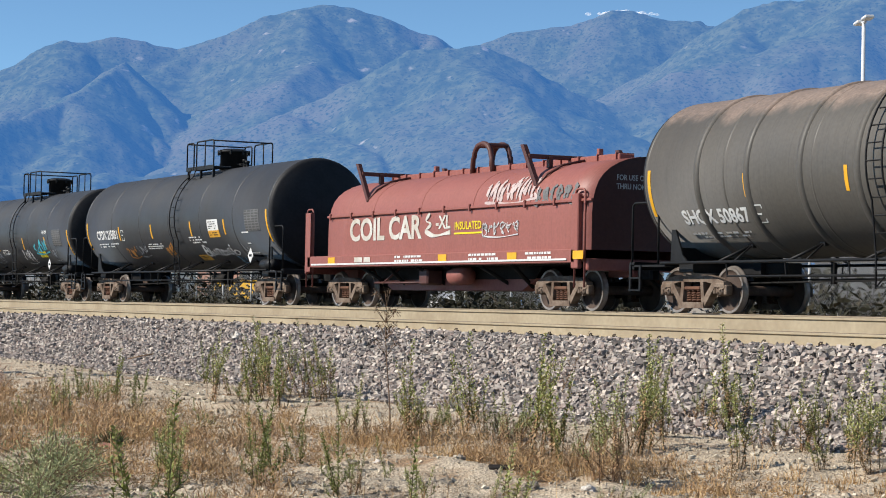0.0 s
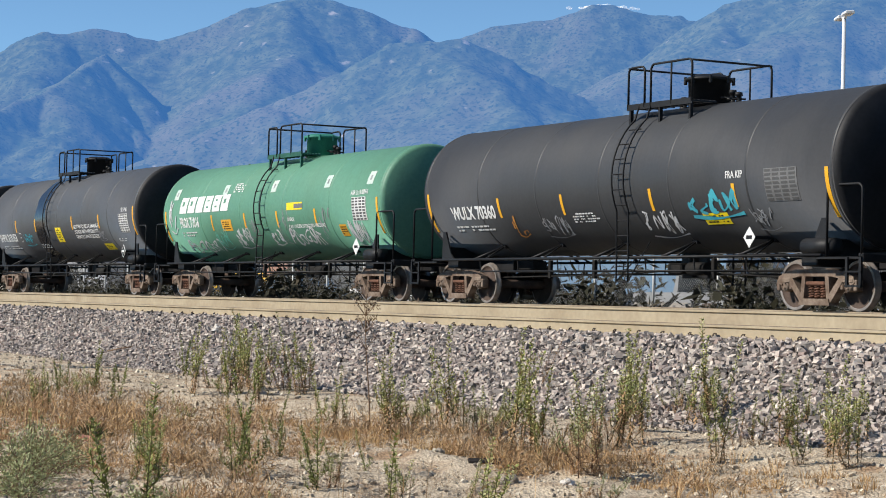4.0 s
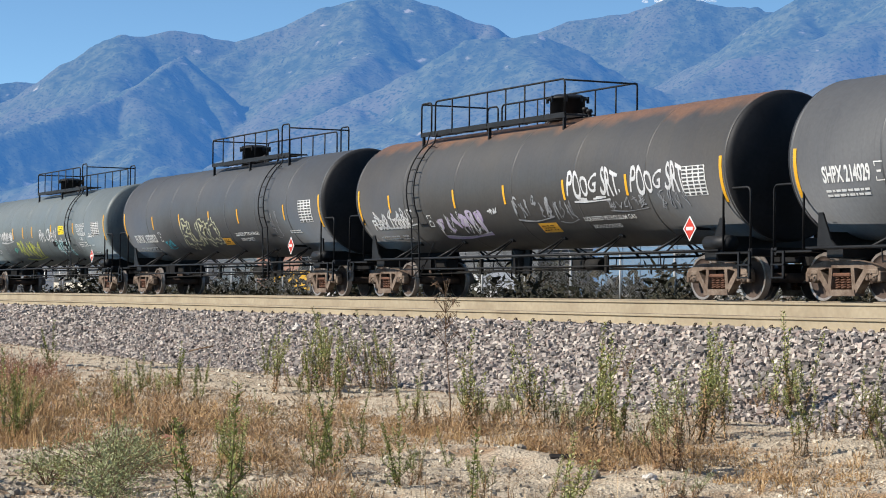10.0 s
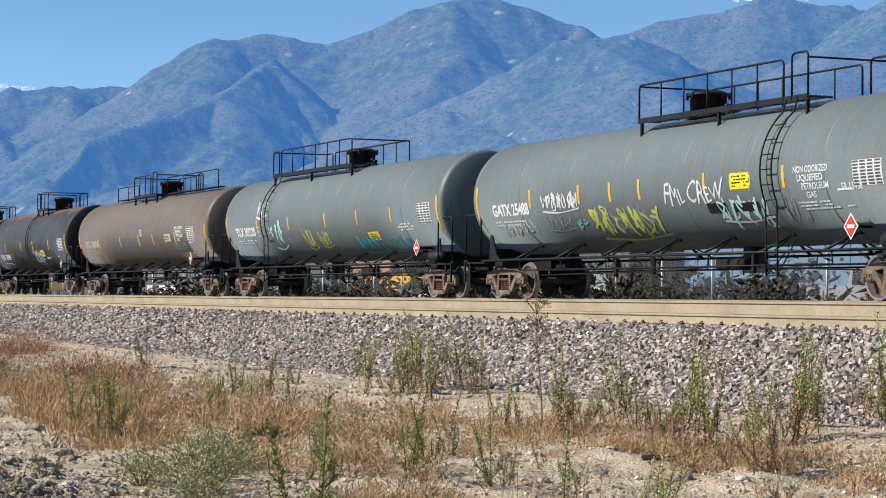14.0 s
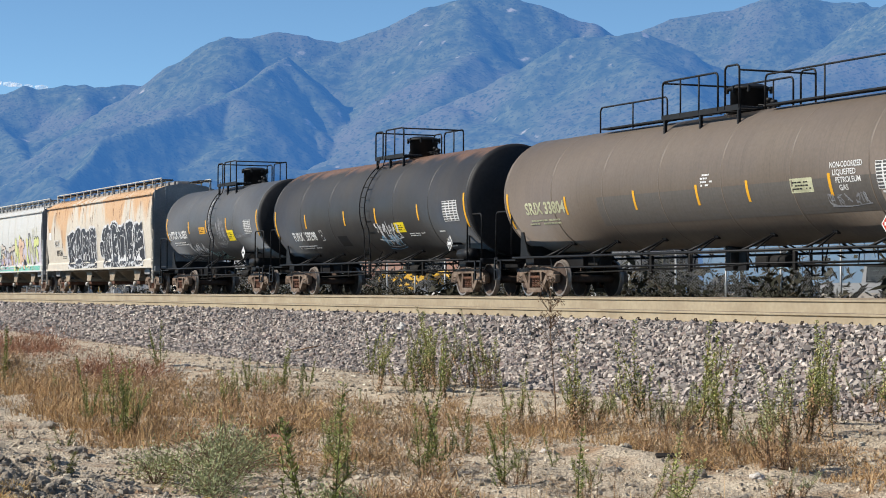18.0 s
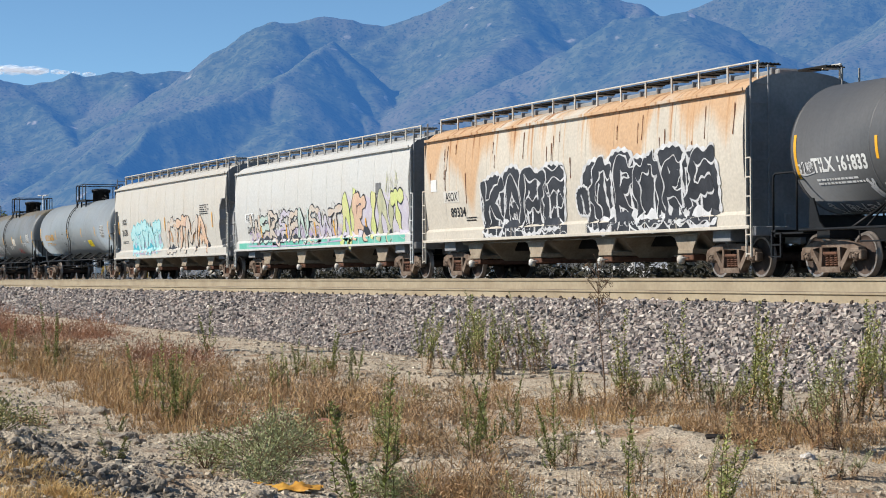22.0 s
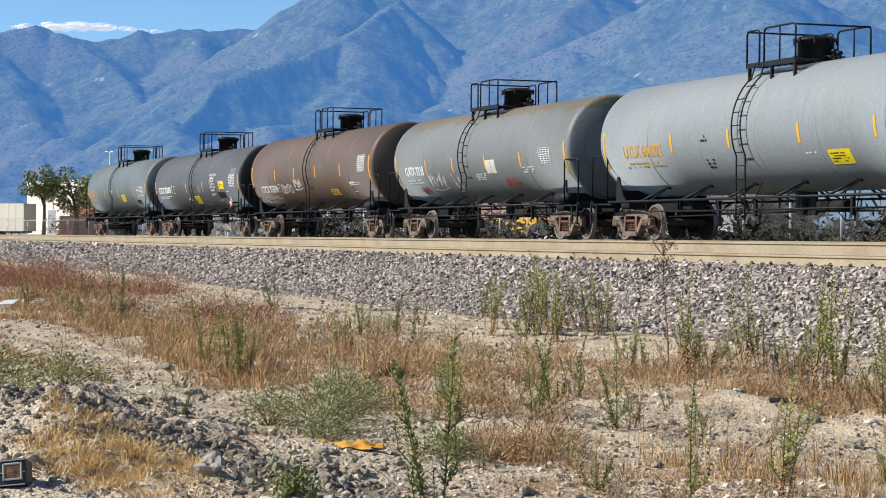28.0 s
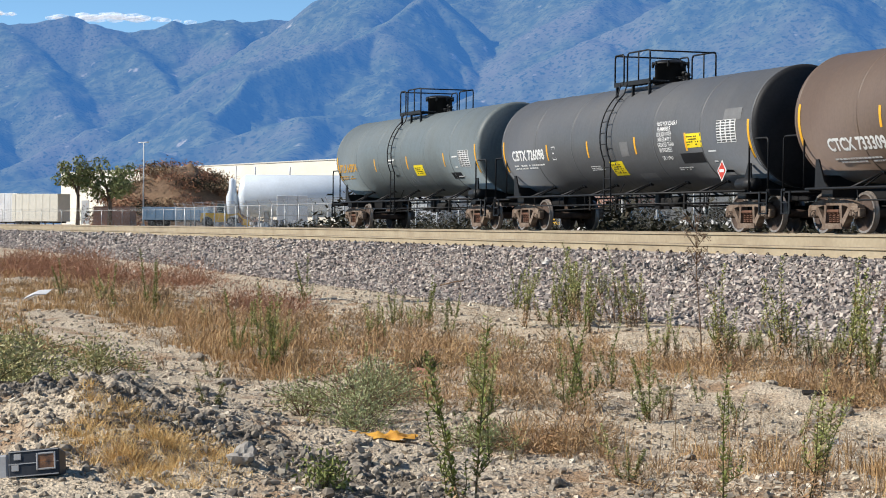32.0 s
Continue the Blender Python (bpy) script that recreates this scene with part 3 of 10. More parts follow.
def tank_shape(R, half, zc, pts=64):
    """A shell with dished heads, which have their own material slot."""
    s = Shape()
    hd = HEAD
    body = half - hd
    # dished head: a tight knuckle, then a shallow dome
    kn = 0.16
    head = [(body + kn * math.sin(a), R - kn + kn * math.cos(a)) for a in [i / 6 * 1.12 for i in range(7)]]
    x1, r1 = head[-1]
    for i in range(1, 8):
        q = i / 7
        head.append((x1 + (half - x1) * (1 - (1 - q) ** 2), r1 * (1 - q) + 0.0001))
    prof = [(-body, R), (-body * 0.5, R), (0, R), (body * 0.5, R), (body, R)]
    s.lathe([(-a, r) for a, r in head][::-1] + prof + head, pts, "x", (0, 0, zc), 0)
    nh = len(head) * pts
    s.m = [0 if nh - pts <= min(f) and max(f) < nh + (len(prof) + 1) * pts else 1 for f in s.f]
    o = [i for i, f in enumerate(s.f) if len(f) > 4]
    for i in reversed(o):
        s.f.pop(i), s.m.pop(i), s.s.pop(i)
    return s


def rail_hoop(x0, x1, y, z0, z1, r=0.022, bend=0.12):
    """An upside-down U of bent pipe."""
    pts = [(x0, y, z0), (x0, y, z1 - bend)]
    for i in range(1, 6):
        a = i / 6 * math.pi / 2
        pts.append((x0 + bend * (1 - math.cos(a)) * (1 if x1 > x0 else -1), y, z1 - bend + bend * math.sin(a)))
    sg = 1 if x1 > x0 else -1
    pts.append((x0 + sg * bend, y, z1))
    pts.append((x1 - sg * bend, y, z1))
    for i in range(1, 6):
        a = i / 6 * math.pi / 2
        pts.append((x1 - sg * bend * (1 - math.sin(a)), y, z1 - bend * (1 - math.cos(a))))
    pts += [(x1, y, z1 - bend), (x1, y, z0)]
    return pts


def tank_car(spec):
    """One tank car on two bogies: shell, platform with rails, hatch, ladders, side rails, braces, end gear."""
    R, zc, ts, half = spec["R"], spec["top"] - spec["R"], spec["ts"], spec["half"]
    end = ts / 2 + 2.0
    px, pl = spec.get("px", 0.0), spec.get("pl", 2.3)
    paintm, steel = spec["paint"], spec.get("steel", M_STEEL_DARK)
    car = thing("tank_car", spec["label"], "tank car", (0, TRACK_Y, 0), "cars of the freight train")
    n = max(4, int(round(half * 2 / 2.9)))
    body = half - HEAD
    rings = [-body + 0.04] + [-body + 2 * body * i / n for i in range(1, n)] + [body - 0.04]
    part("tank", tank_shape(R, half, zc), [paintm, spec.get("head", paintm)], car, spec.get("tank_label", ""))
    seam = Shape()
    seam.lathe([(-0.034, R - 0.002), (-0.022, R + 0.006), (0.022, R + 0.006), (0.034, R - 0.002)], 64, "x", (0, 0, zc), 0, True, False)
    seam = seam.mesh("weld_seam", paintm)
    for x in rings:
        part("weld_seam", seam, None, car, "", (x, 0, 0))
    for x in (-ts / 2, ts / 2):
        add_bogie(car, x, spec.get("grey_frames", False))
    # draft sills, end platforms
    for sx in (-1, 1):
        s = Shape()
        s.box(sx * (ts / 2 - 1.2), sx * (end - 0.28), -0.30, 0.30, 0.76, 1.02, 0, 0.02)
        s.box(sx * (ts / 2 - 0.22), sx * (ts / 2 + 0.22), -1.22, 1.22, 0.80, 0.98, 0, 0.02)
        s.box(sx * (end - 0.42), sx * (end - 0.28), -1.42, 1.42, 0.86, 1.02, 0, 0.02)
        part("draft_sill", s, steel, car)
        part("coupler", COUPLER, None, car, "", pose(sx * (end - 0.30), 0, 0, 0, 0, 0 if sx > 0 else 180))
        # saddle that carries the tank end: a narrow web with a sloped inner edge, a plate across
        s = Shape()
        for sy in (-1, 1):
            o = [(sx * (ts / 2 + 0.52), 0.98), (sx * (ts / 2 - 0.10), 0.98), (sx * (ts / 2 + 0.10), 1.14), (sx * (ts / 2 + 0.36), 1.66), (sx * (ts / 2 + 0.48), 1.66)]
            s.prism(o, sy * 1.20, sy * 1.24)
        s.box(sx * (ts / 2 + 0.34), sx * (ts / 2 + 0.48), -1.2, 1.2, 0.98, 1.30, 0, 0.02)
        part("saddle", s, steel, car)
        for sy in (-1, 1):
            s = Shape()
            yq = sy * 1.40
            x0 = sx * (ts / 2 + 0.62)
            s.tube(rail_hoop(sx * (ts / 2 + 0.72), sx * (end - 0.34), yq, 0.95, 2.22), 0.024, 8)
            part("end_handrail", s, steel, car)
            s = Shape()
            s.box(sx * (ts / 2 + 0.45), sx * (end - 0.30), sy * 1.02, sy * 1.42, 0.92, 0.965, 0, 0.01)
            s.box(sx * (end - 0.72), sx * (end - 0.66), sy * 1.41, sy * 1.45, 0.42, 0.95)
            s.box(sx * (end - 0.36), sx * (end - 0.30), sy * 1.41, sy * 1.45, 0.42, 0.95)
            for zz in (0.43, 0.68):
                s.box(sx * (end - 0.72), sx * (end - 0.30), sy * 1.40, sy * 1.46, zz, zz + 0.03)
            part("end_step", s, steel, car)
    # brake wheel and gear on the trailing end
    s = Shape()
    bx = -(end - 0.5)
    ring = [(bx, 0.55 + 0.26 * math.cos(i * math.pi / 10), 1.62 + 0.26 * math.sin(i * math.pi / 10)) for i in range(21)]
    s.tube(ring, 0.02, 6)
    for k in range(5):
        a = k * 2 * math.pi / 5
        s.tube([(bx, 0.55, 1.62), (bx, 0.55 + 0.26 * math.cos(a), 1.62 + 0.26 * math.sin(a))], 0.012, 5)
    s.box(bx + 0.02, bx + 0.25, 0.35, 0.75, 1.35, 1.85, 0, 0.03)
    s.box(bx + 0.05, bx + 0.2, 0.5, 0.6, 0.95, 1.4, 0, 0.02)
    part("brake_wheel", s, steel, car, "hand-brake wheel with gear box")
    s = Shape()
    s.lathe([(-0.45, 0.02), (-0.43, 0.15), (0.43, 0.15), (0.45, 0.02)], 16, "x", (ts / 2 + 0.35, -1.22, 1.15), 0)
    part("air_reservoir", s, steel, car)
    # side rail, stub braces
    for sy in (-1, 1):
        s = Shape()
        s.tube([(-ts / 2 - 0.6, sy * 1.42, 0.99), (ts / 2 + 0.6, sy * 1.42, 0.99)], 0.03, 8)
        if spec.get("low_rail", True):
            s.tube([(-ts / 2 + 1.6, sy * 1.38, 0.72), (ts / 2 - 1.6, sy * 1.38, 0.72)], 0.02, 6)
            m = 6
            for i in range(m + 1):
                x = -ts / 2 + 1.6 + (ts - 3.2) * i / m
                s.tube([(x, sy * 1.38, 0.70), (x, sy * 1.41, 0.99)], 0.016, 5)
        part("side_rail", s, steel, car)
        m = max(3, int(round((ts - 2) / 2.2)))
        for i in range(m):
            x = -ts / 2 + 1.6 + (ts - 3.2) * i / (m - 1)
            yy, zz = arc_point(R, zc, zc - R * 0.86)
            s = Shape()
            s.tube([(x - 0.26, sy * 1.42, 0.99), (x + 0.02, sy * abs(yy), zz)], 0.032, 6, 0, True)
            s.tube([(x + 0.02, sy * abs(yy), zz), (x + 0.24, sy * 1.40, 1.0)], 0.020, 6, 0, True)
            s.box(x - 0.06, x + 0.10, sy * (abs(yy) - 0.03), sy * (abs(yy) + 0.04), zz - 0.05, zz + 0.05, 0, 0.01)
            part("brace", s, steel, car)
    # brake pipes and rods below
    s = Shape()
    s.tube([(-ts / 2 + 1.0, -0.35, 0.74), (ts / 2 - 1.0, -0.35, 0.74)], 0.025, 6)
    s.tube([(-ts / 2 + 1.0, 0.1, 0.68), (ts / 2 - 1.0, 0.1, 0.68)], 0.02, 6)
    s.box(1.0, 1.5, -0.42, -0.12, 0.68, 0.90, 0, 0.03)
    s.lathe([(2.0, 0.13), (2.6, 0.13)], 12, "x", (0, -0.55, 0.78), 0)
    s.box(-ts / 2 + 0.9, -ts / 2 + 1.9, -0.18, 0.18, 0.78, 1.0, 0, 0.02)
    s.box(ts / 2 - 1.9, ts / 2 - 0.9, -0.18, 0.18, 0.78, 1.0, 0, 0.02)
    s.tube([(-ts / 2 + 1.2, -0.62, 0.60), (-0.6, -0.62, 0.66), (0.9, -0.40, 0.74)], 0.018, 6)
    s.tube([(1.7, -0.45, 0.74), (ts / 2 - 1.2, -0.62, 0.60)], 0.018, 6)
    for u in (-3.2, -1.4, 2.9):
        s.box(u - 0.05, u + 0.05, -0.66, -0.58, 0.58, 0.98, 0, 0.01)
    part("brake_rigging", s, M_BRAKE, car)
    if spec.get("outlet", True):
        s = Shape()
        s.lathe([(0.62, 0.10), (0.72, 0.10), (0.74, 0.15), (1.0, 0.15), (zc - R + 0.05, 0.28)], 14, "z", (px, 0, 0), 0)
        s.box(px - 0.45, px + 0.45, -0.04, 0.04, 0.6, zc - R + 0.03, 0, 0.01)
        part("outlet_valve", s, steel, car)
    # platform and its rails
    top = zc + R
    w = spec.get("pw", 0.98)
    zp = top + 0.03
    s = Shape()
    x0, x1 = px - pl / 2, px + pl / 2
    for sy in (-1, 1):
        k = 7
        for i in range(k):
            yy = sy * (0.42 + (w - 0.42) * i / (k - 1))
            s.box(x0, x1, yy - 0.012, yy + 0.012, zp - 0.035, zp)
        for i in range(9):
            x = x0 + pl * i / 8
            s.box(x - 0.012, x + 0.012, min(sy * 0.40, sy * w), max(sy * 0.40, sy * w), zp - 0.05, zp - 0.02)
        s.box(x0, x1, sy * w - 0.015, sy * w + 0.015, zp - 0.09, zp + 0.03)
        for x in (x0 + 0.1, px, x1 - 0.1):
            yy, zz = arc_point(R, zc, zc + math.sqrt(max(0.01, R * R - w * w * 0.94)))
            s.box(x - 0.03, x + 0.03, sy * (w - 0.07), sy * w, zz - 0.03, zp - 0.02)
    part("platform", s, spec.get("deck", steel), car, "steel grating walkway")
    hr = spec.get("hr", 0.80)
    for sy in (-1, 1):
        # a short high hoop at the ladder, a longer one beside it
        gap = spec.get("gap", 0.62)
        far_end = spec.get("lx", x0) > px
        short, long = ((x1 - gap, x1 - 0.03), (x0 + 0.03, x1 - gap - 0.30)) if far_end else ((x0 + 0.03, x0 + gap), (x0 + gap + 0.22, x1 - 0.03))
        s = Shape()
        s.tube(rail_hoop(*short, sy * w, zp - 0.05, zp + hr * (1.12 if far_end else 0.98)), 0.024, 8)
        part("platform_railing", s, steel, car)
        s = Shape()
        s.tube(rail_hoop(*long, sy * w, zp - 0.05, zp + hr), 0.024, 8)
        k = max(1, int((long[1] - long[0]) / 1.1))
        for x in [long[0] + (i + 1) * (long[1] - long[0]) / (k + 1) for i in range(k)]:
            s.tube([(x, sy * w, zp - 0.05), (x, sy * w, zp + hr)], 0.02, 6)
        part("platform_railing", s, steel, car)
    for x in (x0 + 0.03, x1 - 0.03):
        s = Shape()
        s.tube([(x, -w, zp + hr * 0.97), (x, w, zp + hr * 0.97)], 0.022, 8)
        part("platform_end_rail", s, steel, car)
    # hatch and fittings
    hh = spec.get("hatch", (0.44, 0.56))
    hx = px + spec.get("hx", 0.25)
    s = Shape()
    r, h = hh
    z0 = top - 0.06
    s.lathe([(z0, r * 0.96), (z0 + h, r * 0.96), (z0 + h, r * 1.12), (z0 + h + 0.05, r * 1.12), (z0 + h + 0.06, r * 1.05), (z0 + h + 0.12, r * 0.75), (z0 + h + 0.14, 0.001)], 28, "z", (hx, 0, 0), 0)
    for k in range(8):
        a = k * math.pi / 4 + 0.2
        s.box(hx + r * 1.1 * math.cos(a) - 0.03, hx + r * 1.1 * math.cos(a) + 0.03, r * 1.1 * math.sin(a) - 0.03, r * 1.1 * math.sin(a) + 0.03, z0 + h - 0.08, z0 + h + 0.08, 0, 0.01)
    s.box(hx - r * 1.35, hx - r * 0.9, -0.12, 0.12, z0 + h - 0.1, z0 + h + 0.1, 0, 0.02)
    part("hatch", s, spec.get("hatch_paint", steel), car, "round loading hatch with bolted lid")
    for dx, hv in ((-0.72, 0.20), (0.66, 0.26), (0.86, 0.20)):
        s = Shape()
        x = hx + dx
        if x0 < x < x1 + 0.6:
            s.lathe([(z0, 0.10), (z0 + 0.08, 0.10), (z0 + 0.09, 0.055), (z0 + hv, 0.055), (z0 + hv + 0.01, 0.085), (z0 + hv + 0.08, 0.07), (z0 + hv + 0.09, 0.001)], 12, "z", (x, 0.1 * (1 if dx > 0 else -1), 0), 0)
            s.tube([(x - 0.10, -0.12, z0 + hv * 0.7), (x + 0.10, 0.2, z0 + hv * 0.7)], 0.02, 6)
            part("valve", s, spec.get("valve_paint", steel), car, "small relief valve beside the hatch")
    # ladders that follow the shell down from the platform
    lx = spec.get("lx", x0 + 0.35)
    for sy in ((-1, 1) if spec.get("near_ladder", True) else (1,)):
        s = Shape()
        for dx in (-0.21, 0.21):
            pts = [(lx + dx, sy * w, zp)]
            a0 = math.acos(min(1, (w + 0.1) / (R + 0.13)))
            for i in range(12):
                a = a0 - (a0 + 0.42) * i / 11
                pts.append((lx + dx, sy * (R + 0.13) * math.cos(a), zc + (R + 0.13) * math.sin(a)))
            pts.append((lx + dx, sy * 1.47, 0.98))
            pts.append((lx + dx, sy * 1.47, 0.48))
            s.tube(pts, 0.019, 6)
        zz = 0.50
        while zz < top - 0.12:
            if zz < zc - R * 0.42:
                yy = 1.47 if zz < 1.0 else abs(arc_point(R, zc, zc - R * 0.42, 0.13)[0]) * (zz - 1.0) / (zc - R * 0.42 - 1.0 + 1e-6) + 1.47 * (1 - (zz - 1.0) / (zc - R * 0.42 - 1.0 + 1e-6))
            else:
                yy = abs(arc_point(R, zc, zz, 0.13)[0])
            s.tube([(lx - 0.21, sy * yy, zz), (lx + 0.21, sy * yy, zz)], 0.014, 5)
            zz += 0.31
        s.tube([(lx + 0.21, sy * 1.47, 0.5), (lx + 0.75, sy * 1.3, zc - R * 0.86)], 0.015, 5)
        s.tube([(lx - 0.21, sy * 1.47, 0.5), (lx - 0.21, sy * 1.0, 0.98)], 0.015, 5)
        part("ladder", s, steel, car, "curved side ladder")
    for xa, xb, hw in spec.get("walks", ()):
        s = Shape()
        s.box(xa, xb, -0.72, -0.45, zp - 0.05, zp - 0.01, 0, 0.005)
        part("roof_walkway", s, steel, car)
        s = Shape()
        s.tube(rail_hoop(xa, xb, -0.72, zp - 0.12, zp + hw), 0.022, 8)
        k = max(2, int((xb - xa) / 2.0))
        for i in range(1, k):
            x = xa + (xb - xa) * i / k
            s.tube([(x, -0.72, zp - 0.12), (x, -0.72, zp + hw)], 0.018, 6)
        part("walkway_rail", s, steel, car)
    return car


def hopper_car(spec):
    """A covered hopper with curved sides, roof walkway, end ladders, slope-sheet bays and outlet gates."""
    ts = spec["ts"]
    end = ts / 2 + 2.0
    eave, sill = spec.get("eave", 4.08), spec.get("sill", 1.12)
    top = eave + 0.43
    hb = end - 0.62
    paintm = spec["paint"]
    car = thing("covered_hopper", spec["label"], "hopper car", (0, TRACK_Y, 0), "cars of the freight train")
    for x in (-ts / 2, ts / 2):
        add_bogie(car, x)
    # cross-section: side sill, curved side, rounded eave, pitched roof
    half_sec = [(1.50, sill), (1.50, sill + 0.26), (1.42, sill + 0.34)]
    for i in range(15):
        t = i / 14
        half_sec.append((1.42 + 0.13 * math.sin(math.pi * min(1, t * 0.9)), sill + 0.34 + (eave - sill - 0.34) * t))
    half_sec += [(1.40, eave + 0.06), (1.22, eave + 0.19), (0.8, top - 0.10), (0.3, top - 0.02)]
    sec = [(-a, b) for a, b in half_sec] + [(a, b) for a, b in reversed(half_sec)]
    s = Shape()
    k = len(sec)
    xs = [-hb + 0.25, hb - 0.25]
    n = 12
    cols = [-hb]
    for i in range(1, n):
        x = -hb + 2 * hb * i / n
        cols += [x - 0.03, x - 0.015, x + 0.015, x + 0.03]
    cols.append(hb)
    # the sheets of the side end short of the corner ladders, over the slope of the end
    cols = sorted(cols + [q * (hb - d) for q in (-1, 1) for d in (0.95, 0.80, 0.62, 0.42)])
    vs = []
    for x in cols:
        seam = any(abs(x - (-hb + 2 * hb * i / n)) < 0.02 for i in range(1, n))
        d = hb - abs(x)
        for a, b in sec:
            lo, hi = (sill + 0.30, 3.05) if d < 0.5 else (sill + 0.36, 2.85) if d < 0.7 else (sill + 0.55, 2.35)
            inset = 0.70 if spec.get("cut") and d < 0.85 and lo < b < hi else 1.0
            vs.append((x, a * inset * (1.006 if seam else 1.0), b + (0.008 if seam and b > eave else 0)))
    fs, ms = [], []
    for i in range(len(cols) - 1):
        for j in range(k - 1):
            fs.append((i * k + j, i * k + j + 1, (i + 1) * k + j + 1, (i + 1) * k + j))
    s.add(vs, fs, 0, False)
    for q, f in enumerate(fs):
        s.m[q] = 1 if min(abs(vs[i][1]) for i in f) < 1.2 and min(vs[i][2] for i in f) < eave else 0
    s.f.append(tuple(range(k))), s.m.append(1), s.s.append(False)
    s.f.append(tuple((len(cols) - 1) * k + j for j in range(k))), s.m.append(1), s.s.append(False)
    part("body", s, [paintm, spec.get("end_paint", paintm)], car, spec.get("body_label", ""))
    # eave mouldings
    for sy in (-1, 1):
        s = Shape()
        s.box(-hb, hb, sy * 1.545 - 0.02, sy * 1.545 + 0.02, eave - 0.06, eave + 0.02, 0, 0.008)
        part("eave_moulding", s, paintm, car)
        s = Shape()
        s.box(-hb - 0.2, hb + 0.2, sy * 1.50 - 0.03, sy * 1.50 + 0.03, sill - 0.06, sill + 0.02, 0, 0.01)
        part("side_sill", s, paintm, car)
    # roof walkway with uprights
    for sy in (-1, 1):
        s = Shape()
        zt = top + 0.16
        for i in range(5):
            yy = sy * (0.62 + 0.10 * i)
            s.box(-hb, hb, yy - 0.015, yy + 0.015, zt - 0.04, zt)
        for i in range(29):
            x = -hb + 2 * hb * i / 28
            s.box(x - 0.02, x + 0.02, min(sy * 0.58, sy * 1.08), max(sy * 0.58, sy * 1.08), zt - 0.06, zt - 0.03)
        part("roof_walkway", s, M_GALV if spec.get("rusty", 0) < 0.5 else M_BRAKE, car, "grating roof walkway")
        for i in range(15):
            x = -hb + 0.15 + (2 * hb - 0.3) * i / 14
            s = Shape()
            s.box(x - 0.025, x + 0.025, sy * 1.06 - 0.02, sy * 1.06 + 0.02, eave + 0.2, zt + 0.02)
            s.box(x - 0.02, x + 0.02, min(sy * 0.6, sy * 1.06), max(sy * 0.6, sy * 1.06), zt - 0.09, zt - 0.055)
            part("walkway_bracket", s, spec.get("bracket", M_OFFWHITE), car)
        if spec.get("rail"):
            s = Shape()
            s.box(-hb + 0.1, hb - 0.1, sy * 1.06 - 0.025, sy * 1.06 + 0.025, zt + 0.02, zt + 0.06, 0, 0.01)
            part("walkway_rail", s, spec.get("bracket", M_OFFWHITE), car)
    s = Shape()
    s.box(-hb + 0.6, hb - 0.6, -0.26, 0.26, top - 0.06, top + 0.10, 0, 0.03)
    for i in range(20):
        x = -hb + 0.8 + (2 * hb - 1.6) * i / 19
        s.box(x - 0.03, x + 0.03, -0.34, 0.34, top - 0.02, top + 0.13, 0, 0.01)
    part("roof_hatch", s, spec.get("end_paint", paintm), car, "long trough hatch on the roof")
    # end gear
    for sx in (-1, 1):
        s = Shape()
        s.box(sx * (hb - 0.3), sx * (end - 0.28), -0.32, 0.32, 0.74, 1.02, 0, 0.02)
        s.box(sx * (ts / 2 - 0.4), sx * (ts / 2 + 0.4), -1.3, 1.3, 0.80, 1.08, 0, 0.02)
        s.box(sx * (end - 0.42), sx * (end - 0.28), -1.45, 1.45, 0.90, 1.12, 0, 0.02)
        s.box(sx * (hb - 0.1), sx * (end - 0.3), -1.0, 1.0, 1.06, 1.12)
        part("draft_sill", s, spec.get("end_paint", paintm), car)
        part("coupler", COUPLER, None, car, "", pose(sx * (end - 0.30), 0, 0, 0, 0, 0 if sx > 0 else 180))
        for sy in (-1, 1):
            s = Shape()
            for x in (sx * (hb + 0.06), sx * (end - 0.36)):
                s.box(x - 0.02, x + 0.02, sy * 1.50 - 0.02, sy * 1.50 + 0.02, 0.45, 4.0 if x == sx * (hb + 0.06) else 2.6)
            zz = 0.5
            while zz < 2.65:
                s.box(sx * (hb + 0.06), sx * (end - 0.36), sy * 1.51 - 0.012, sy * 1.51 + 0.012, zz, zz + 0.03)
                zz += 0.42
            part("end_ladder", s, spec.get("ladder", paintm), car)
            s = Shape()
            for yy in (sy * 0.95, sy * 1.40):
                s.box(sx * (hb + 0.10) - 0.018, sx * (hb + 0.10) + 0.018, yy - 0.018, yy + 0.018, 1.1, top + 0.1)
            zz = 1.3
            while zz < top:
                s.box(sx * (hb + 0.09), sx * (hb + 0.12), min(sy * 0.95, sy * 1.40), max(sy * 0.95, sy * 1.40), zz, zz + 0.025)
                zz += 0.42
            part("roof_ladder", s, spec.get("end_paint", paintm), car)
            # posts that hold the overhanging end
            s = Shape()
            s.box(sx * (end - 0.40), sx * (end - 0.30), sy * 0.55, sy * 0.65, 1.0, 1.4, 0, 0.01)
            part("corner_post", s, spec.get("end_paint", paintm), car)
    # bays: steep sheets that narrow to outlet gates
    m = 4
    gx = [-ts / 2 + 1.75 + (ts - 3.5) * i / (m - 1) for i in range(m)]
    for x in gx:
        s = Shape()
        a, b = 0.95, 0.30
        vs = [(x - a, -1.35, sill - 0.02), (x + a, -1.35, sill - 0.02), (x + a, 1.35, sill - 0.02), (x - a, 1.35, sill - 0.02), (x - b, -0.45, 0.50), (x + b, -0.45, 0.50), (x + b, 0.45, 0.50), (x - b, 0.45, 0.50)]
        s.add(vs, [(0, 1, 5, 4), (1, 2, 6, 5), (2, 3, 7, 6), (3, 0, 4, 7), (4, 5, 6, 7), (0, 3, 2, 1)])
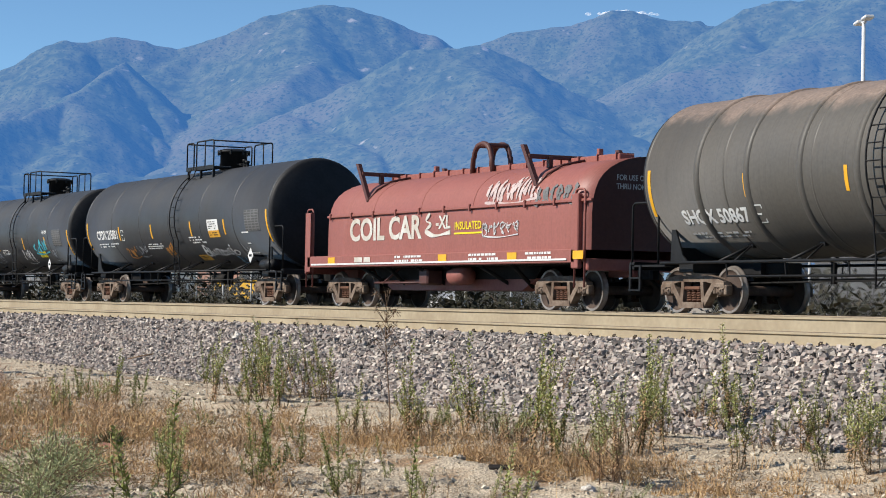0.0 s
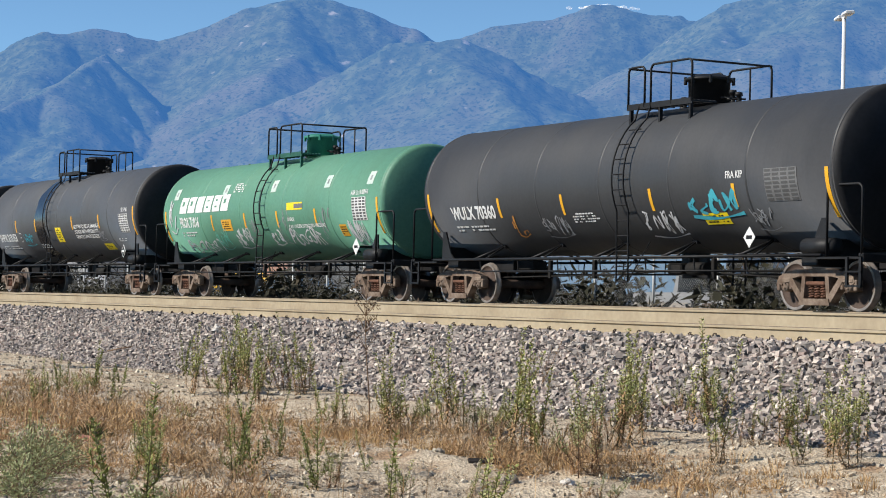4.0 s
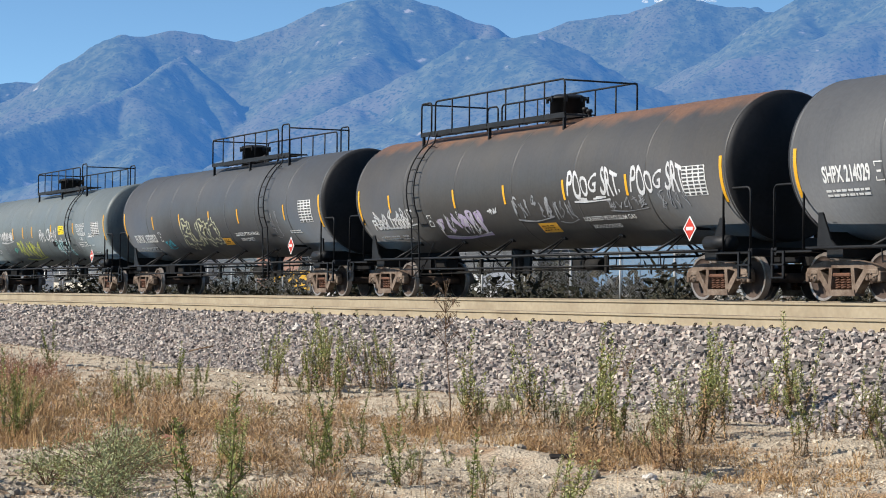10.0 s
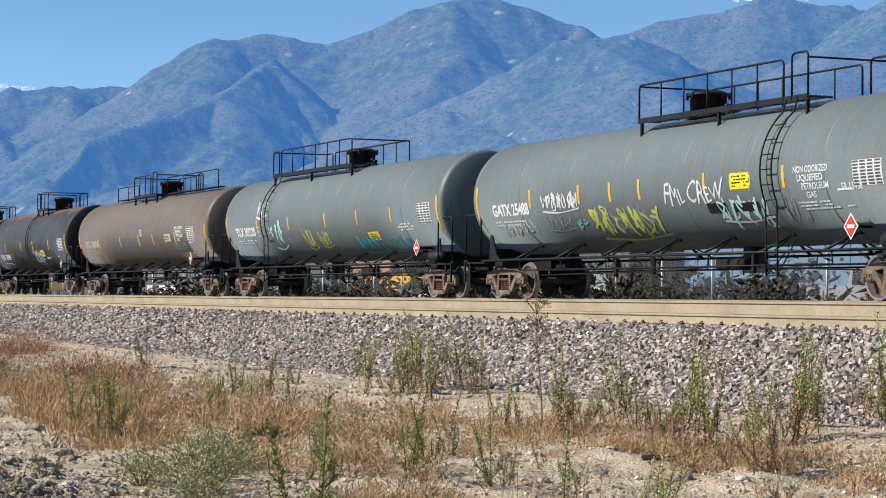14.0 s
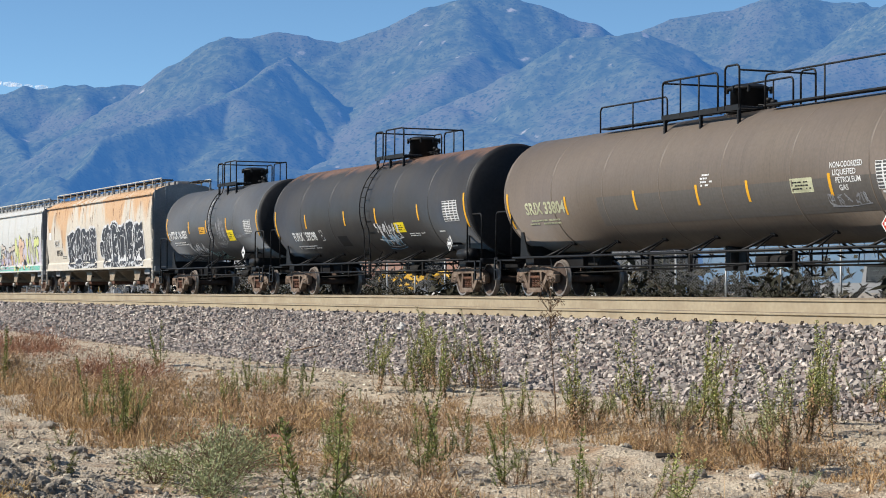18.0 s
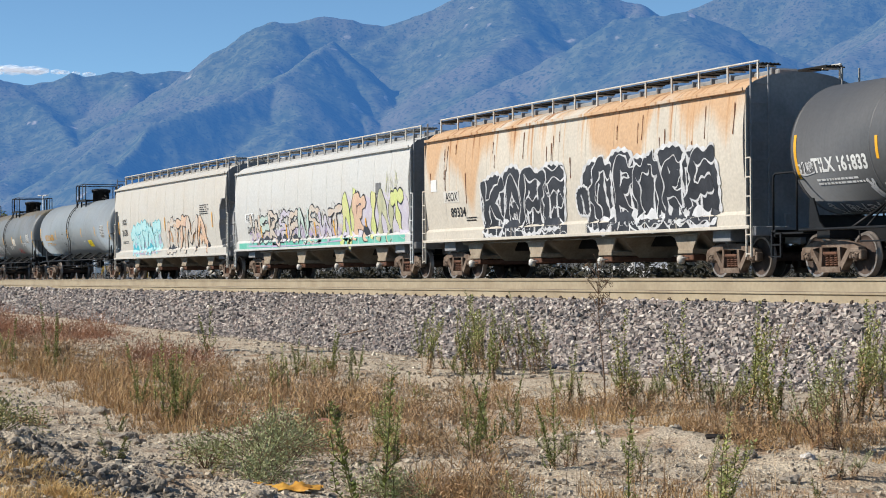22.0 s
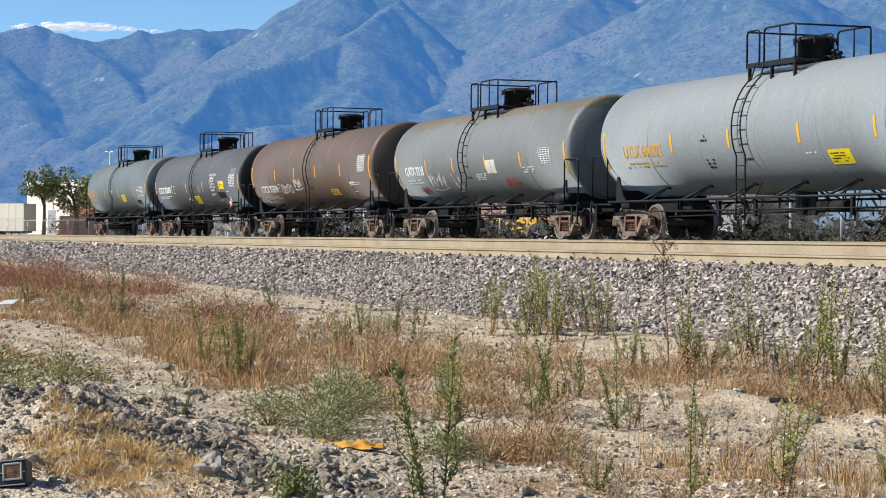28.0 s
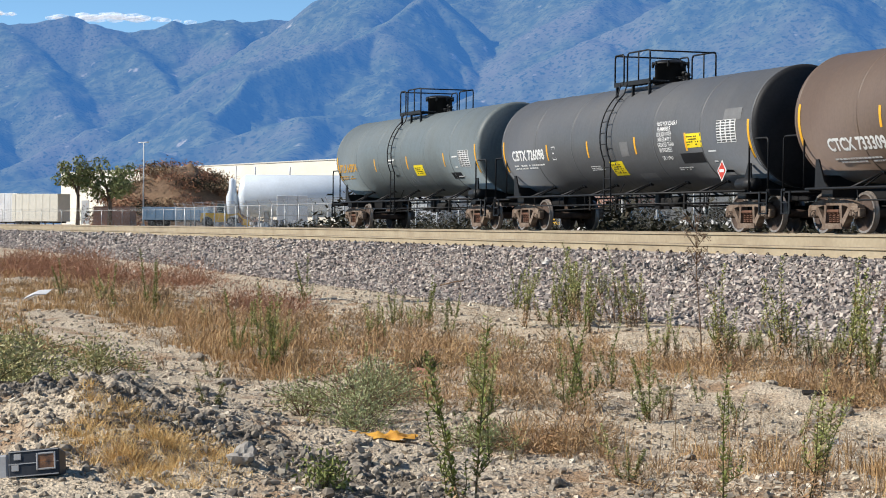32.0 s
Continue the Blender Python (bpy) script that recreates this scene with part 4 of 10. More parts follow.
        part("hopper_bay", s, spec.get("bay", paintm), car)
        s = Shape()
        s.prism([(x - 0.62, sill - 0.05), (x + 0.62, sill - 0.05), (x + 0.34, 0.66), (x + 0.30, 0.62), (x - 0.30, 0.62), (x - 0.34, 0.66)], -1.24, -1.20)
        s.box(x - 0.36, x + 0.36, -1.26, 1.26, 0.56, 0.66, 0, 0.01)
        part("bay_gusset", s, spec.get("bay", paintm), car)
        s = Shape()
        s.box(x - 0.30, x + 0.30, -1.22, 1.22, 0.40, 0.54, 0, 0.02)
        for sy in (-1, 1):
            s.lathe([(sy * 1.22, 0.10), (sy * 1.34, 0.10), (sy * 1.36, 0.001)], 12, "y", (x - 0.16, 0, 0.42), 1)
            s.tube([(x + 0.1, sy * 1.2, 0.46), (x + 0.1, sy * 1.40, 0.46)], 0.02, 6, 1)
        part("outlet_gate", s, [spec.get("gate", M_SPRING), spec.get("cap", M_OFFWHITE)], car, "outlet gate with a round cap")
    s = Shape()
    s.box(-ts / 2 - 1, ts / 2 + 1, -0.28, 0.28, 0.78, 1.06, 0, 0.02)
    part("centre_sill", s, M_BRAKE, car)
    s = Shape()
    s.tube([(-ts / 2 + 1.0, -1.30, 1.0), (ts / 2 - 1.0, -1.30, 1.0)], 0.02, 6)
    part("side_pipe", s, spec.get("bay", paintm), car)
    return car


def coil_car(spec):
    """A coil car: a trough underframe with an insulated, round-topped hood, lifting brackets and a loop on the ridge."""
    ts = spec["ts"]
    end = ts / 2 + 2.0
    car = thing("coil_car", spec["label"], "coil car", (0, TRACK_Y, 0), "cars of the freight train")
    mat, dark = spec["paint"], spec["dark"]
    for x in (-ts / 2, ts / 2):
        add_bogie(car, x)
    hb = ts / 2 + 1.05
    s = Shape()
    sec = [(-1.45, 1.30), (-1.45, 2.05), (-1.43, 2.35)]
    for i in range(1, 16):
        a = math.pi - math.pi * i / 16
        sec.append((1.40 * math.cos(a), 2.35 + 0.98 * math.sin(a) ** 0.9))
    sec += [(1.43, 2.35), (1.45, 2.05), (1.45, 1.30)]
    k = len(sec)
    cols = [-hb] + [-hb + 2 * hb * i / 12 for i in range(1, 12)] + [hb]
    vs = [(x, a, b) for x in cols for a, b in sec]
    fs = [(i * k + j, i * k + j + 1, (i + 1) * k + j + 1, (i + 1) * k + j) for i in range(len(cols) - 1) for j in range(k - 1)]
    s.add(vs, fs, 0, True)
    # both hood ends take a darker slot: the shade of the end faces
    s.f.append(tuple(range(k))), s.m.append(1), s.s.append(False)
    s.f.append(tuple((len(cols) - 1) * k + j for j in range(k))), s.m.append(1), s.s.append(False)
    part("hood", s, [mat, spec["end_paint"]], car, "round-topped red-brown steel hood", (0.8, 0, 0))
    # joints over the hood and the box strip along its ridge
    for i in range(1, 5):
        s = Shape()
        x = 0.8 - hb + 2 * hb * i / 5
        s.tube([(x, a * 1.002, b + 0.001) for a, b in sec[2:-2]], 0.007, 4)
        part("hood_joint", s, mat, car)
    s = Shape()
    s.box(-hb + 1.5, hb - 0.6, -0.20, 0.20, 3.26, 3.45, 0, 0.02)
    for i in range(15):
        x = -hb + 1.6 + (2 * hb - 2.3) * i / 14
        s.box(x - 0.012, x + 0.012, -0.24, 0.24, 3.26, 3.47)
    part("ridge_strip", s, mat, car, "boxed strip along the hood ridge", (0.5, 0, 0))
    for x in (-2.4, hb - 1.2):
        s = Shape()
        s.box(x - 0.05, x + 0.05, -0.06, 0.06, 3.40, 3.62, 0, 0.01)
        part("ridge_post", s, mat, car)
    for sy in (-1, 1):
        s = Shape()
        s.box(-hb - 0.02, hb + 0.02, sy * 1.46 - 0.03, sy * 1.46 + 0.03, 2.33, 2.39, 0, 0.01)
        for i in range(11):
            x = -hb + 0.2 + (2 * hb - 0.4) * i / 10
            s.box(x - 0.03, x + 0.03, sy * 1.49 - 0.03, sy * 1.49 + 0.03, 2.27, 2.44, 0, 0.01)
        part("hood_seam", s, mat, car, "", (0.8, 0, 0))
        s = Shape()
        s.box(-hb - 0.3, hb + 0.3, sy * 1.50 - 0.06, sy * 1.50 + 0.06, 1.02, 1.32, 0, 0.02)
        part("side_sill", s, mat, car)
        s = Shape()
        s.box(-hb, hb, sy * 1.575 - 0.006, sy * 1.575 + 0.006, 1.08, 1.12)
        part("sill_stripe", s, M_WHITE, car)
        # diagonal posts of the trough below the sill
        for i in range(6):
            x = -ts / 2 + 1.6 + (ts - 3.2) * i / 5
            s = Shape()
            s.tube([(x, sy * 1.38, 1.02), (x - 0.35 if i % 2 else x + 0.35, sy * 0.6, 0.52)], 0.05, 6)
            part("brace", s, M_BRAKE, car)
        s = Shape()
        s.tube(rail_hoop(-end + 0.4, -end + 0.8, sy * 1.46, 0.5, 2.6), 0.024, 8)
        part("end_handrail", s, mat, car)
        s = Shape()
        s.tube(rail_hoop(end - 0.8, end - 0.4, sy * 1.46, 0.5, 2.6), 0.024, 8)
        part("end_handrail", s, mat, car)
    s = Shape()
    s.prism([(-ts / 2 + 1.55, 0.72), (-ts / 2 + 2.2, 0.44), (ts / 2 - 2.2, 0.44), (ts / 2 - 1.55, 0.72)], -0.75, 0.75)
    part("trough", s, spec["paint"], car, "rusty red bottom of the trough")
    # floor, plus near-black side sheets added to stand for shade under the sill
    s = Shape()
    s.box(-ts / 2 - 1.2, ts / 2 + 1.2, -1.44, 1.44, 1.0, 1.06, 0, 0.02)
    for sy in (-1, 1):
        s.prism([(-ts / 2 + 1.2, 1.0), (-ts / 2 + 1.6, 0.70), (ts / 2 - 1.6, 0.70), (ts / 2 - 1.2, 1.0)], sy * 0.80, sy * 0.76)
    part("floor_shade_sheet", s, M_BRAKE, car, "trough floor with near-black sheets in place of the shade under the sill")
    s = Shape()
    s.lathe([(-0.38, 0.02), (-0.34, 0.22), (0.34, 0.22), (0.38, 0.02)], 16, "x", (1.0, -1.1, 0.78), 0)
    part("air_reservoir", s, mat, car)
    s = Shape()
    s.box(-0.9, -0.45, -1.25, -0.8, 0.56, 0.95, 0, 0.04)
    s.tube([(-3.4, -1.2, 0.62), (-0.9, -1.1, 0.62)], 0.03, 6)
    s.tube([(-2.9, -1.2, 0.62), (-2.4, -1.0, 1.0)], 0.03, 6)
    part("brake_valve", s, dark, car)
    for sx in (-1, 1):
        s = Shape()
        s.box(sx * (hb - 0.3), sx * (end - 0.28), -0.32, 0.32, 0.74, 1.02, 0, 0.02)
        s.box(sx * (end - 0.42), sx * (end - 0.28), -1.45, 1.45, 0.86, 1.12, 0, 0.02)
        s.box(sx * (hb + 0.05), sx * (end - 0.3), -1.46, 1.46, 1.06, 1.12, 0, 0.01)
        part("draft_sill", s, mat, car)
        part("coupler", COUPLER, None, car, "", pose(sx * (end - 0.30), 0, 0, 0, 0, 0 if sx > 0 else 180))
        s = Shape()
        s.box(sx * (hb + 0.14), sx * (hb + 0.42), -1.56, -1.44, 0.9, 2.5, 0, 0.02)
        part("corner_post", s, mat, car)
        # lifting bracket: a leaning post at each side, a beam across the hood, the post's shadow down its curve
        # modelled as a dark tube
        s = Shape()
        xb = -4.35 if sx < 0 else 4.15
        for sy in (-1, 1):
            s.prism([(xb + 0.62, 2.66), (xb + 0.76, 2.66), (xb + 0.06, 3.72), (xb - 0.08, 3.72)], sy * 1.32, sy * 1.22)
            s.tube([(xb + 0.66, sy * 1.33, 2.70), (xb + 0.80, sy * 1.12, 3.02), (xb + 0.86, sy * 0.75, 3.24), (xb + 0.88, sy * 0.2, 3.36)], 0.03, 6)
            s.box(xb + 0.16, xb + 0.30, sy * 0.72 - 0.05, sy * 0.72 + 0.05, 3.20, 3.46, 0, 0.01)
        s.box(xb + 0.16, xb + 0.27, -1.28, 1.28, 3.40, 3.50, 0, 0.01)
        part("lifting_bracket", s, dark, car)
    s = Shape()
    for dy in (-0.26, 0.26):
        pts = [(-0.50, dy, 3.25), (-0.46, dy, 3.66)] + [(-0.42 * math.cos(i * math.pi / 8), dy, 3.70 + 0.32 * math.sin(i * math.pi / 8)) for i in range(9)] + [(0.46, dy, 3.66), (0.52, dy, 3.25)]
        s.tube(pts, 0.065, 8)
    s.box(-0.34, 0.34, -0.30, 0.30, 3.93, 4.02, 0, 0.03)
    part("lifting_loop", s, dark, car, "bent lifting loop on the ridge", (0.45, 0, 0))
    return car


M_GALV = simple("galvanised_grating", (0.20, 0.20, 0.20), 0.55, 0.5, 0.3, 4)
M_OFFWHITE = simple("off_white_weathered_paint", (0.62, 0.60, 0.55), 0.6, 0.0, 0.2, 2.5, (0.48, 0.43, 0.36))


# ---- the train ----
P_DARK = paint("charcoal_tank_paint", (0.066, 0.068, 0.071), (0.085, 0.085, 0.085), streak=0.35)
P_DARK2 = paint("faded_charcoal_tank_paint", (0.088, 0.090, 0.093), (0.12, 0.12, 0.12), streak=0.4)
P_DARKB = paint("black_tank_paint", (0.040, 0.041, 0.043), (0.07, 0.07, 0.07), streak=0.3)
P_GREY = paint("grey_tank_paint", (0.175, 0.185, 0.185), (0.12, 0.11, 0.09), rust=0.25, rust_z=3.2, streak=0.5, rust_col=(0.20, 0.17, 0.12))
P_GREYG = paint("green_grey_tank_paint", (0.135, 0.158, 0.160), (0.09, 0.09, 0.08), streak=0.55)
P_LIGHT = paint("light_grey_tank_paint", (0.245, 0.272, 0.285), (0.17, 0.16, 0.14), streak=0.4)
P_GREEN = paint("green_tank_paint", (0.10, 0.25, 0.165), (0.06, 0.10, 0.07), streak=0.25)
P_BROWN = paint("brown_tank_paint", (0.125, 0.085, 0.062), streak=0.4)
P_BROWN2 = paint("dusty_brown_tank_paint", (0.145, 0.115, 0.09), streak=0.5)
P_RUSTTOP = paint("charcoal_paint_with_rusty_top", (0.062, 0.060, 0.058), rust=0.8, rust_z=3.6, streak=0.35, rust_col=(0.21, 0.115, 0.07))
P_RUSTTOP2 = paint("black_paint_with_rusty_top", (0.036, 0.035, 0.035), rust=0.7, rust_z=3.6, streak=0.3, rust_col=(0.20, 0.115, 0.075))
def rusty_panels(name, col, rust, run):
    """Cream paint gone to rust panel by panel, with dark runs down from the eave."""
    m, n, l, p = nodes_of(name)
    panel, run_n, fine, big = noise_node(n, l, 1.0, 1, (0.42, 0.0, 0.05)), noise_node(n, l, 1.0, 5, (6.0, 0.4, 0.28)), noise_node(n, l, 14, 4), noise_node(n, l, 0.9, 5)
    c = mix(n, l, ramp(n, l, big.outputs[0], 0.35, 0.7).outputs[0], c4(col), c4(col, 0.86))
    tc = n.new("ShaderNodeTexCoord")
    sep = n.new("ShaderNodeSeparateXYZ")
    l.new(tc.outputs["Object"], sep.inputs[0])
    up = n.new("ShaderNodeMapRange")
    up.inputs[1].default_value, up.inputs[2].default_value, up.inputs[3].default_value, up.inputs[4].default_value = 1.2, 4.3, -0.20, 0.12
    l.new(sep.outputs[2], up.inputs[0])
    for src, lo, hi, colour in ((panel, 0.53, 0.59, rust), (run_n, 0.56, 0.72, rust), (run_n, 0.68, 0.76, run)):
        ad = n.new("ShaderNodeMath")
        l.new(src.outputs[0], ad.inputs[0])
        l.new(up.outputs[0], ad.inputs[1])
        c = mix(n, l, ramp(n, l, ad.outputs[0], lo, hi, c4((0, 0, 0)), c4((1, 1, 1), 0.85)).outputs[0], c, c4(colour))
    g = ramp(n, l, fine.outputs[0], 0.3, 0.7, (0.82, 0.82, 0.82, 1), (1, 1, 1, 1))
    mm = n.new("ShaderNodeMix")
    mm.data_type, mm.blend_type = "RGBA", "MULTIPLY"
    mm.inputs[0].default_value = 1
    l.new(c, mm.inputs[6])
    l.new(g.outputs[0], mm.inputs[7])
    l.new(mm.outputs[2], p.inputs["Base Color"])
    p.inputs["Roughness"].default_value, p.inputs["Specular IOR Level"].default_value = 0.65, 0.25
    return m


P_TAN = rusty_panels("tan_hopper_paint", (0.60, 0.545, 0.455), (0.55, 0.335, 0.175), (0.26, 0.11, 0.045))
P_IVORY = paint("ivory_hopper_paint", (0.56, 0.555, 0.525), (0.40, 0.34, 0.26), dirty=0.25, streak=0.18)
P_CREAM = paint("cream_hopper_paint", (0.545, 0.515, 0.455), (0.38, 0.30, 0.22), dirty=0.3, streak=0.25)
P_COIL = paint("faded_red_brown_paint", (0.30, 0.105, 0.085), (0.16, 0.07, 0.055), streak=0.35)
# dark steel of the brackets; on the hood ends it paints in shade
P_COILDARK = paint("dark_rusty_steel_and_end_shade", (0.10, 0.04, 0.033), (0.05, 0.03, 0.025), streak=0.4)
# near-black heads of the dark cars, with end shade put into the colour
P_SHADOWEND = simple("shaded_black_tank_head", (0.022, 0.022, 0.024), 0.6, 0.0, 0.4, 1.5)
P_GREENSTEEL = simple("green_painted_steel", (0.030, 0.125, 0.085), 0.5, 0.0, 0.4, 3)
P_GREENHATCH = simple("bright_green_hatch_paint", (0.045, 0.25, 0.18), 0.5, 0.0, 0.25, 3)
# grey in place of pale paint: shade of the hopper ends as a colour
P_GREYEND = simple("grey_hopper_end_shade", (0.30, 0.30, 0.30), 0.6, 0.0, 0.25, 1.5)
P_BAY = simple("dusty_tan_bay_steel", (0.40, 0.335, 0.25), 0.75, 0.0, 0.35, 1.5, (0.26, 0.20, 0.14))
P_GREYSTEEL = simple("grey_painted_steel", (0.16, 0.165, 0.165), 0.55, 0.0, 0.3, 3)

SPEED = 10.915
# bogie centres of each car along the train at the start, leading and trailing
AXLES = [(-20.0, -34.1), (-39.1, -50.1), (-55.1, -69.2), (-73.3, -86.45), (-90.84, -103.7), (-107.95, -121.75), (-126.1, -140.4), (-144.5, -160.4), (-164.8, -181.05), (-185.3, -202.35), (-206.6, -223.6),
         (-227.9, -244.95), (-249.2, -263.3), (-267.4, -277.05), (-281.1, -297.0), (-301.1, -316.8), (-320.95, -336.7), (-340.6, -355.15), (-359.4, -371.9), (-376.3, -390.15), (-394.2, -408.5), (-412.65, -426.2)]
SPECS = [
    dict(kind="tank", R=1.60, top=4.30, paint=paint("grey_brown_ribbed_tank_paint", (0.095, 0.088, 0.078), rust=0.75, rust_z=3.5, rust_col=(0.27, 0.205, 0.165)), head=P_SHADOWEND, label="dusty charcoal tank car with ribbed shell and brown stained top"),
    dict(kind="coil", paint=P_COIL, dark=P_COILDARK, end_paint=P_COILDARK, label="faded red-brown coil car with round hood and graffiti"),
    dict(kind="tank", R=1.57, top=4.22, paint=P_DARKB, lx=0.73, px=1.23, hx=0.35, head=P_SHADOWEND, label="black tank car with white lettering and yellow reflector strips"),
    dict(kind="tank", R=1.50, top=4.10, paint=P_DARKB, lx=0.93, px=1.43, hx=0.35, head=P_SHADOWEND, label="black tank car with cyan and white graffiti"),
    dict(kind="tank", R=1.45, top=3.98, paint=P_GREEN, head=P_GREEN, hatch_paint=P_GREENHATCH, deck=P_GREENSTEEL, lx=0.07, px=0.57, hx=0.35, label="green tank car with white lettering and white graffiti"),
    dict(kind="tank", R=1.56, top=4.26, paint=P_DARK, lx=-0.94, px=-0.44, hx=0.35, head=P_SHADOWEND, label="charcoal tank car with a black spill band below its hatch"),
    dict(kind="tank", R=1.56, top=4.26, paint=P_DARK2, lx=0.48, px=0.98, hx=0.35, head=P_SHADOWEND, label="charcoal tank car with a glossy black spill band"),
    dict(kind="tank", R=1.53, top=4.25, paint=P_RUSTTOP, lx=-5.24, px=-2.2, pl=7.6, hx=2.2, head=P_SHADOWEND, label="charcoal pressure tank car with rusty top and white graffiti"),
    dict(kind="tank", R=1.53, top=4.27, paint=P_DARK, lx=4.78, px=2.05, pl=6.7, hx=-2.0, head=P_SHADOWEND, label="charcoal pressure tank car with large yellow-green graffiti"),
    dict(kind="tank", R=1.50, top=4.15, paint=P_GREYG, lx=4.9, px=2.0, pl=7.0, hx=-2.0, label="weathered green-grey pressure tank car covered in graffiti"),
    dict(kind="tank", R=1.50, top=4.15, paint=P_GREYG, lx=-5.07, px=-2.1, pl=7.4, hx=2.1, label="weathered grey pressure tank car with cyan graffiti"),
    dict(kind="tank", R=1.50, top=4.13, paint=P_BROWN2, lx=0.6, px=-0.4, pl=3.4, hx=0.5, near_ladder=False, walks=((1.9, 8.6, 0.62), (-5.6, -2.3, 0.5)), label="dusty brown pressure tank car with worn patches"),
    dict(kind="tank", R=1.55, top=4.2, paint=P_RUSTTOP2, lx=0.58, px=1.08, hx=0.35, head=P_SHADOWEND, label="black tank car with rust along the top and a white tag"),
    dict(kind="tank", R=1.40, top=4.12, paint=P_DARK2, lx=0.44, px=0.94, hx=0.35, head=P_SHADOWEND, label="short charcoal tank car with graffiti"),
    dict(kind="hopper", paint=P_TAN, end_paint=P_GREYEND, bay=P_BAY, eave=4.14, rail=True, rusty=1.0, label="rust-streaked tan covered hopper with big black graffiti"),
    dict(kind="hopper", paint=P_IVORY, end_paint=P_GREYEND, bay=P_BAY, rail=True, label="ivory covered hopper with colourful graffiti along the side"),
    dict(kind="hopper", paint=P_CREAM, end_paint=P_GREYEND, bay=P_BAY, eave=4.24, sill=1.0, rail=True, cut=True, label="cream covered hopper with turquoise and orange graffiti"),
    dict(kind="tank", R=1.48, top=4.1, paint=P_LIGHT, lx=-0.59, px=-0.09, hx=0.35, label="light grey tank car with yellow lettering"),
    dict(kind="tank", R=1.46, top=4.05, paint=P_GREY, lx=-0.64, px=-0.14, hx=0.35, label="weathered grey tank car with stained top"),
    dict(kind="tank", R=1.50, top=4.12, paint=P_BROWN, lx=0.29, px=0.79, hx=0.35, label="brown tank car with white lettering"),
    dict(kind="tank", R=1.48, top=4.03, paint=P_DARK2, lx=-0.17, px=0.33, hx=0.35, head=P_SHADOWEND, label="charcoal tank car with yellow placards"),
    dict(kind="tank", R=1.48, top=4.12, paint=P_GREYG, lx=-0.80, px=-0.30, hx=0.35, label="weathered green-grey tank car at the end of the train"),
]
CARS = []
for (a, b), spec in zip(AXLES, SPECS):
    spec["ts"] = a - b
    spec.setdefault("half", spec["ts"] / 2 + 1.40)
    car = {"tank": tank_car, "hopper": hopper_car, "coil": coil_car}[spec["kind"]](spec)
    CARS.append((car, (a + b) / 2, spec))


# ---- track bed: clips, sleepers, ballast ----
def island(name, ramp_cols, rough=0.9, bumps=0.4, scale=25.0):
    """A surface whose loose pieces differ in colour piece by piece."""
    m, n, l, p = nodes_of(name)
    g = n.new("ShaderNodeNewGeometry")
    r = n.new("ShaderNodeValToRGB")
    r.color_ramp.interpolation = "LINEAR"
    while len(r.color_ramp.elements) < len(ramp_cols):
        r.color_ramp.elements.new(0.5)
    for i, c in enumerate(ramp_cols):
        r.color_ramp.elements[i].position = i / (len(ramp_cols) - 1)
        r.color_ramp.elements[i].color = c4(c)
    l.new(g.outputs["Random Per Island"], r.inputs[0])
    x = noise_node(n, l, scale, 3)
    k = ramp(n, l, x.outputs[0], 0.3, 0.75, (0.72, 0.72, 0.72, 1), (1.08, 1.08, 1.08, 1))
    mm = n.new("ShaderNodeMix")
    mm.data_type, mm.blend_type = "RGBA", "MULTIPLY"
    mm.inputs[0].default_value = 1
    l.new(r.outputs[0], mm.inputs[6])
    l.new(k.outputs[0], mm.inputs[7])
    l.new(mm.outputs[2], p.inputs["Base Color"])
    p.inputs["Roughness"].default_value, p.inputs["Specular IOR Level"].default_value = rough, 0.2
    if bumps:
        bump(n, l, p, x.outputs[0], bumps, 0.01)
    return m


M_BALLAST = island("mauve_grey_ballast_stone", [(0.12, 0.103, 0.093), (0.41, 0.345, 0.305), (0.24, 0.216, 0.20), (0.62, 0.54, 0.465), (0.31, 0.238, 0.21), (0.70, 0.615, 0.53), (0.10, 0.092, 0.087), (0.47, 0.40, 0.35)])
M_PEBBLE = island("tan_grey_pebble", [(0.58, 0.50, 0.38), (0.34, 0.285, 0.22), (0.76, 0.68, 0.54), (0.44, 0.375, 0.285), (0.25, 0.21, 0.165), (0.62, 0.53, 0.40)])
M_CLOD = island("dark_grey_earth_clod", [(0.20, 0.17, 0.135), (0.34, 0.295, 0.235), (0.13, 0.11, 0.09), (0.46, 0.40, 0.32), (0.27, 0.23, 0.185)])
M_ROCK = simple("grey_boulder_stone", (0.38, 0.33, 0.265), 0.9, 0.0, 0.4, 6, (0.25, 0.215, 0.17), 1.0)
M_PALEROCK = simple("pale_quartz_stone", (0.66, 0.62, 0.56), 0.85, 0.0, 0.2, 4, (0.55, 0.5, 0.44), 0.4)
M_CONCRETE = simple("broken_grey_concrete", (0.36, 0.335, 0.30), 0.95, 0.0, 0.3, 3, (0.29, 0.265, 0.235), 0.6)

ICO_V, ICO_F = None, None


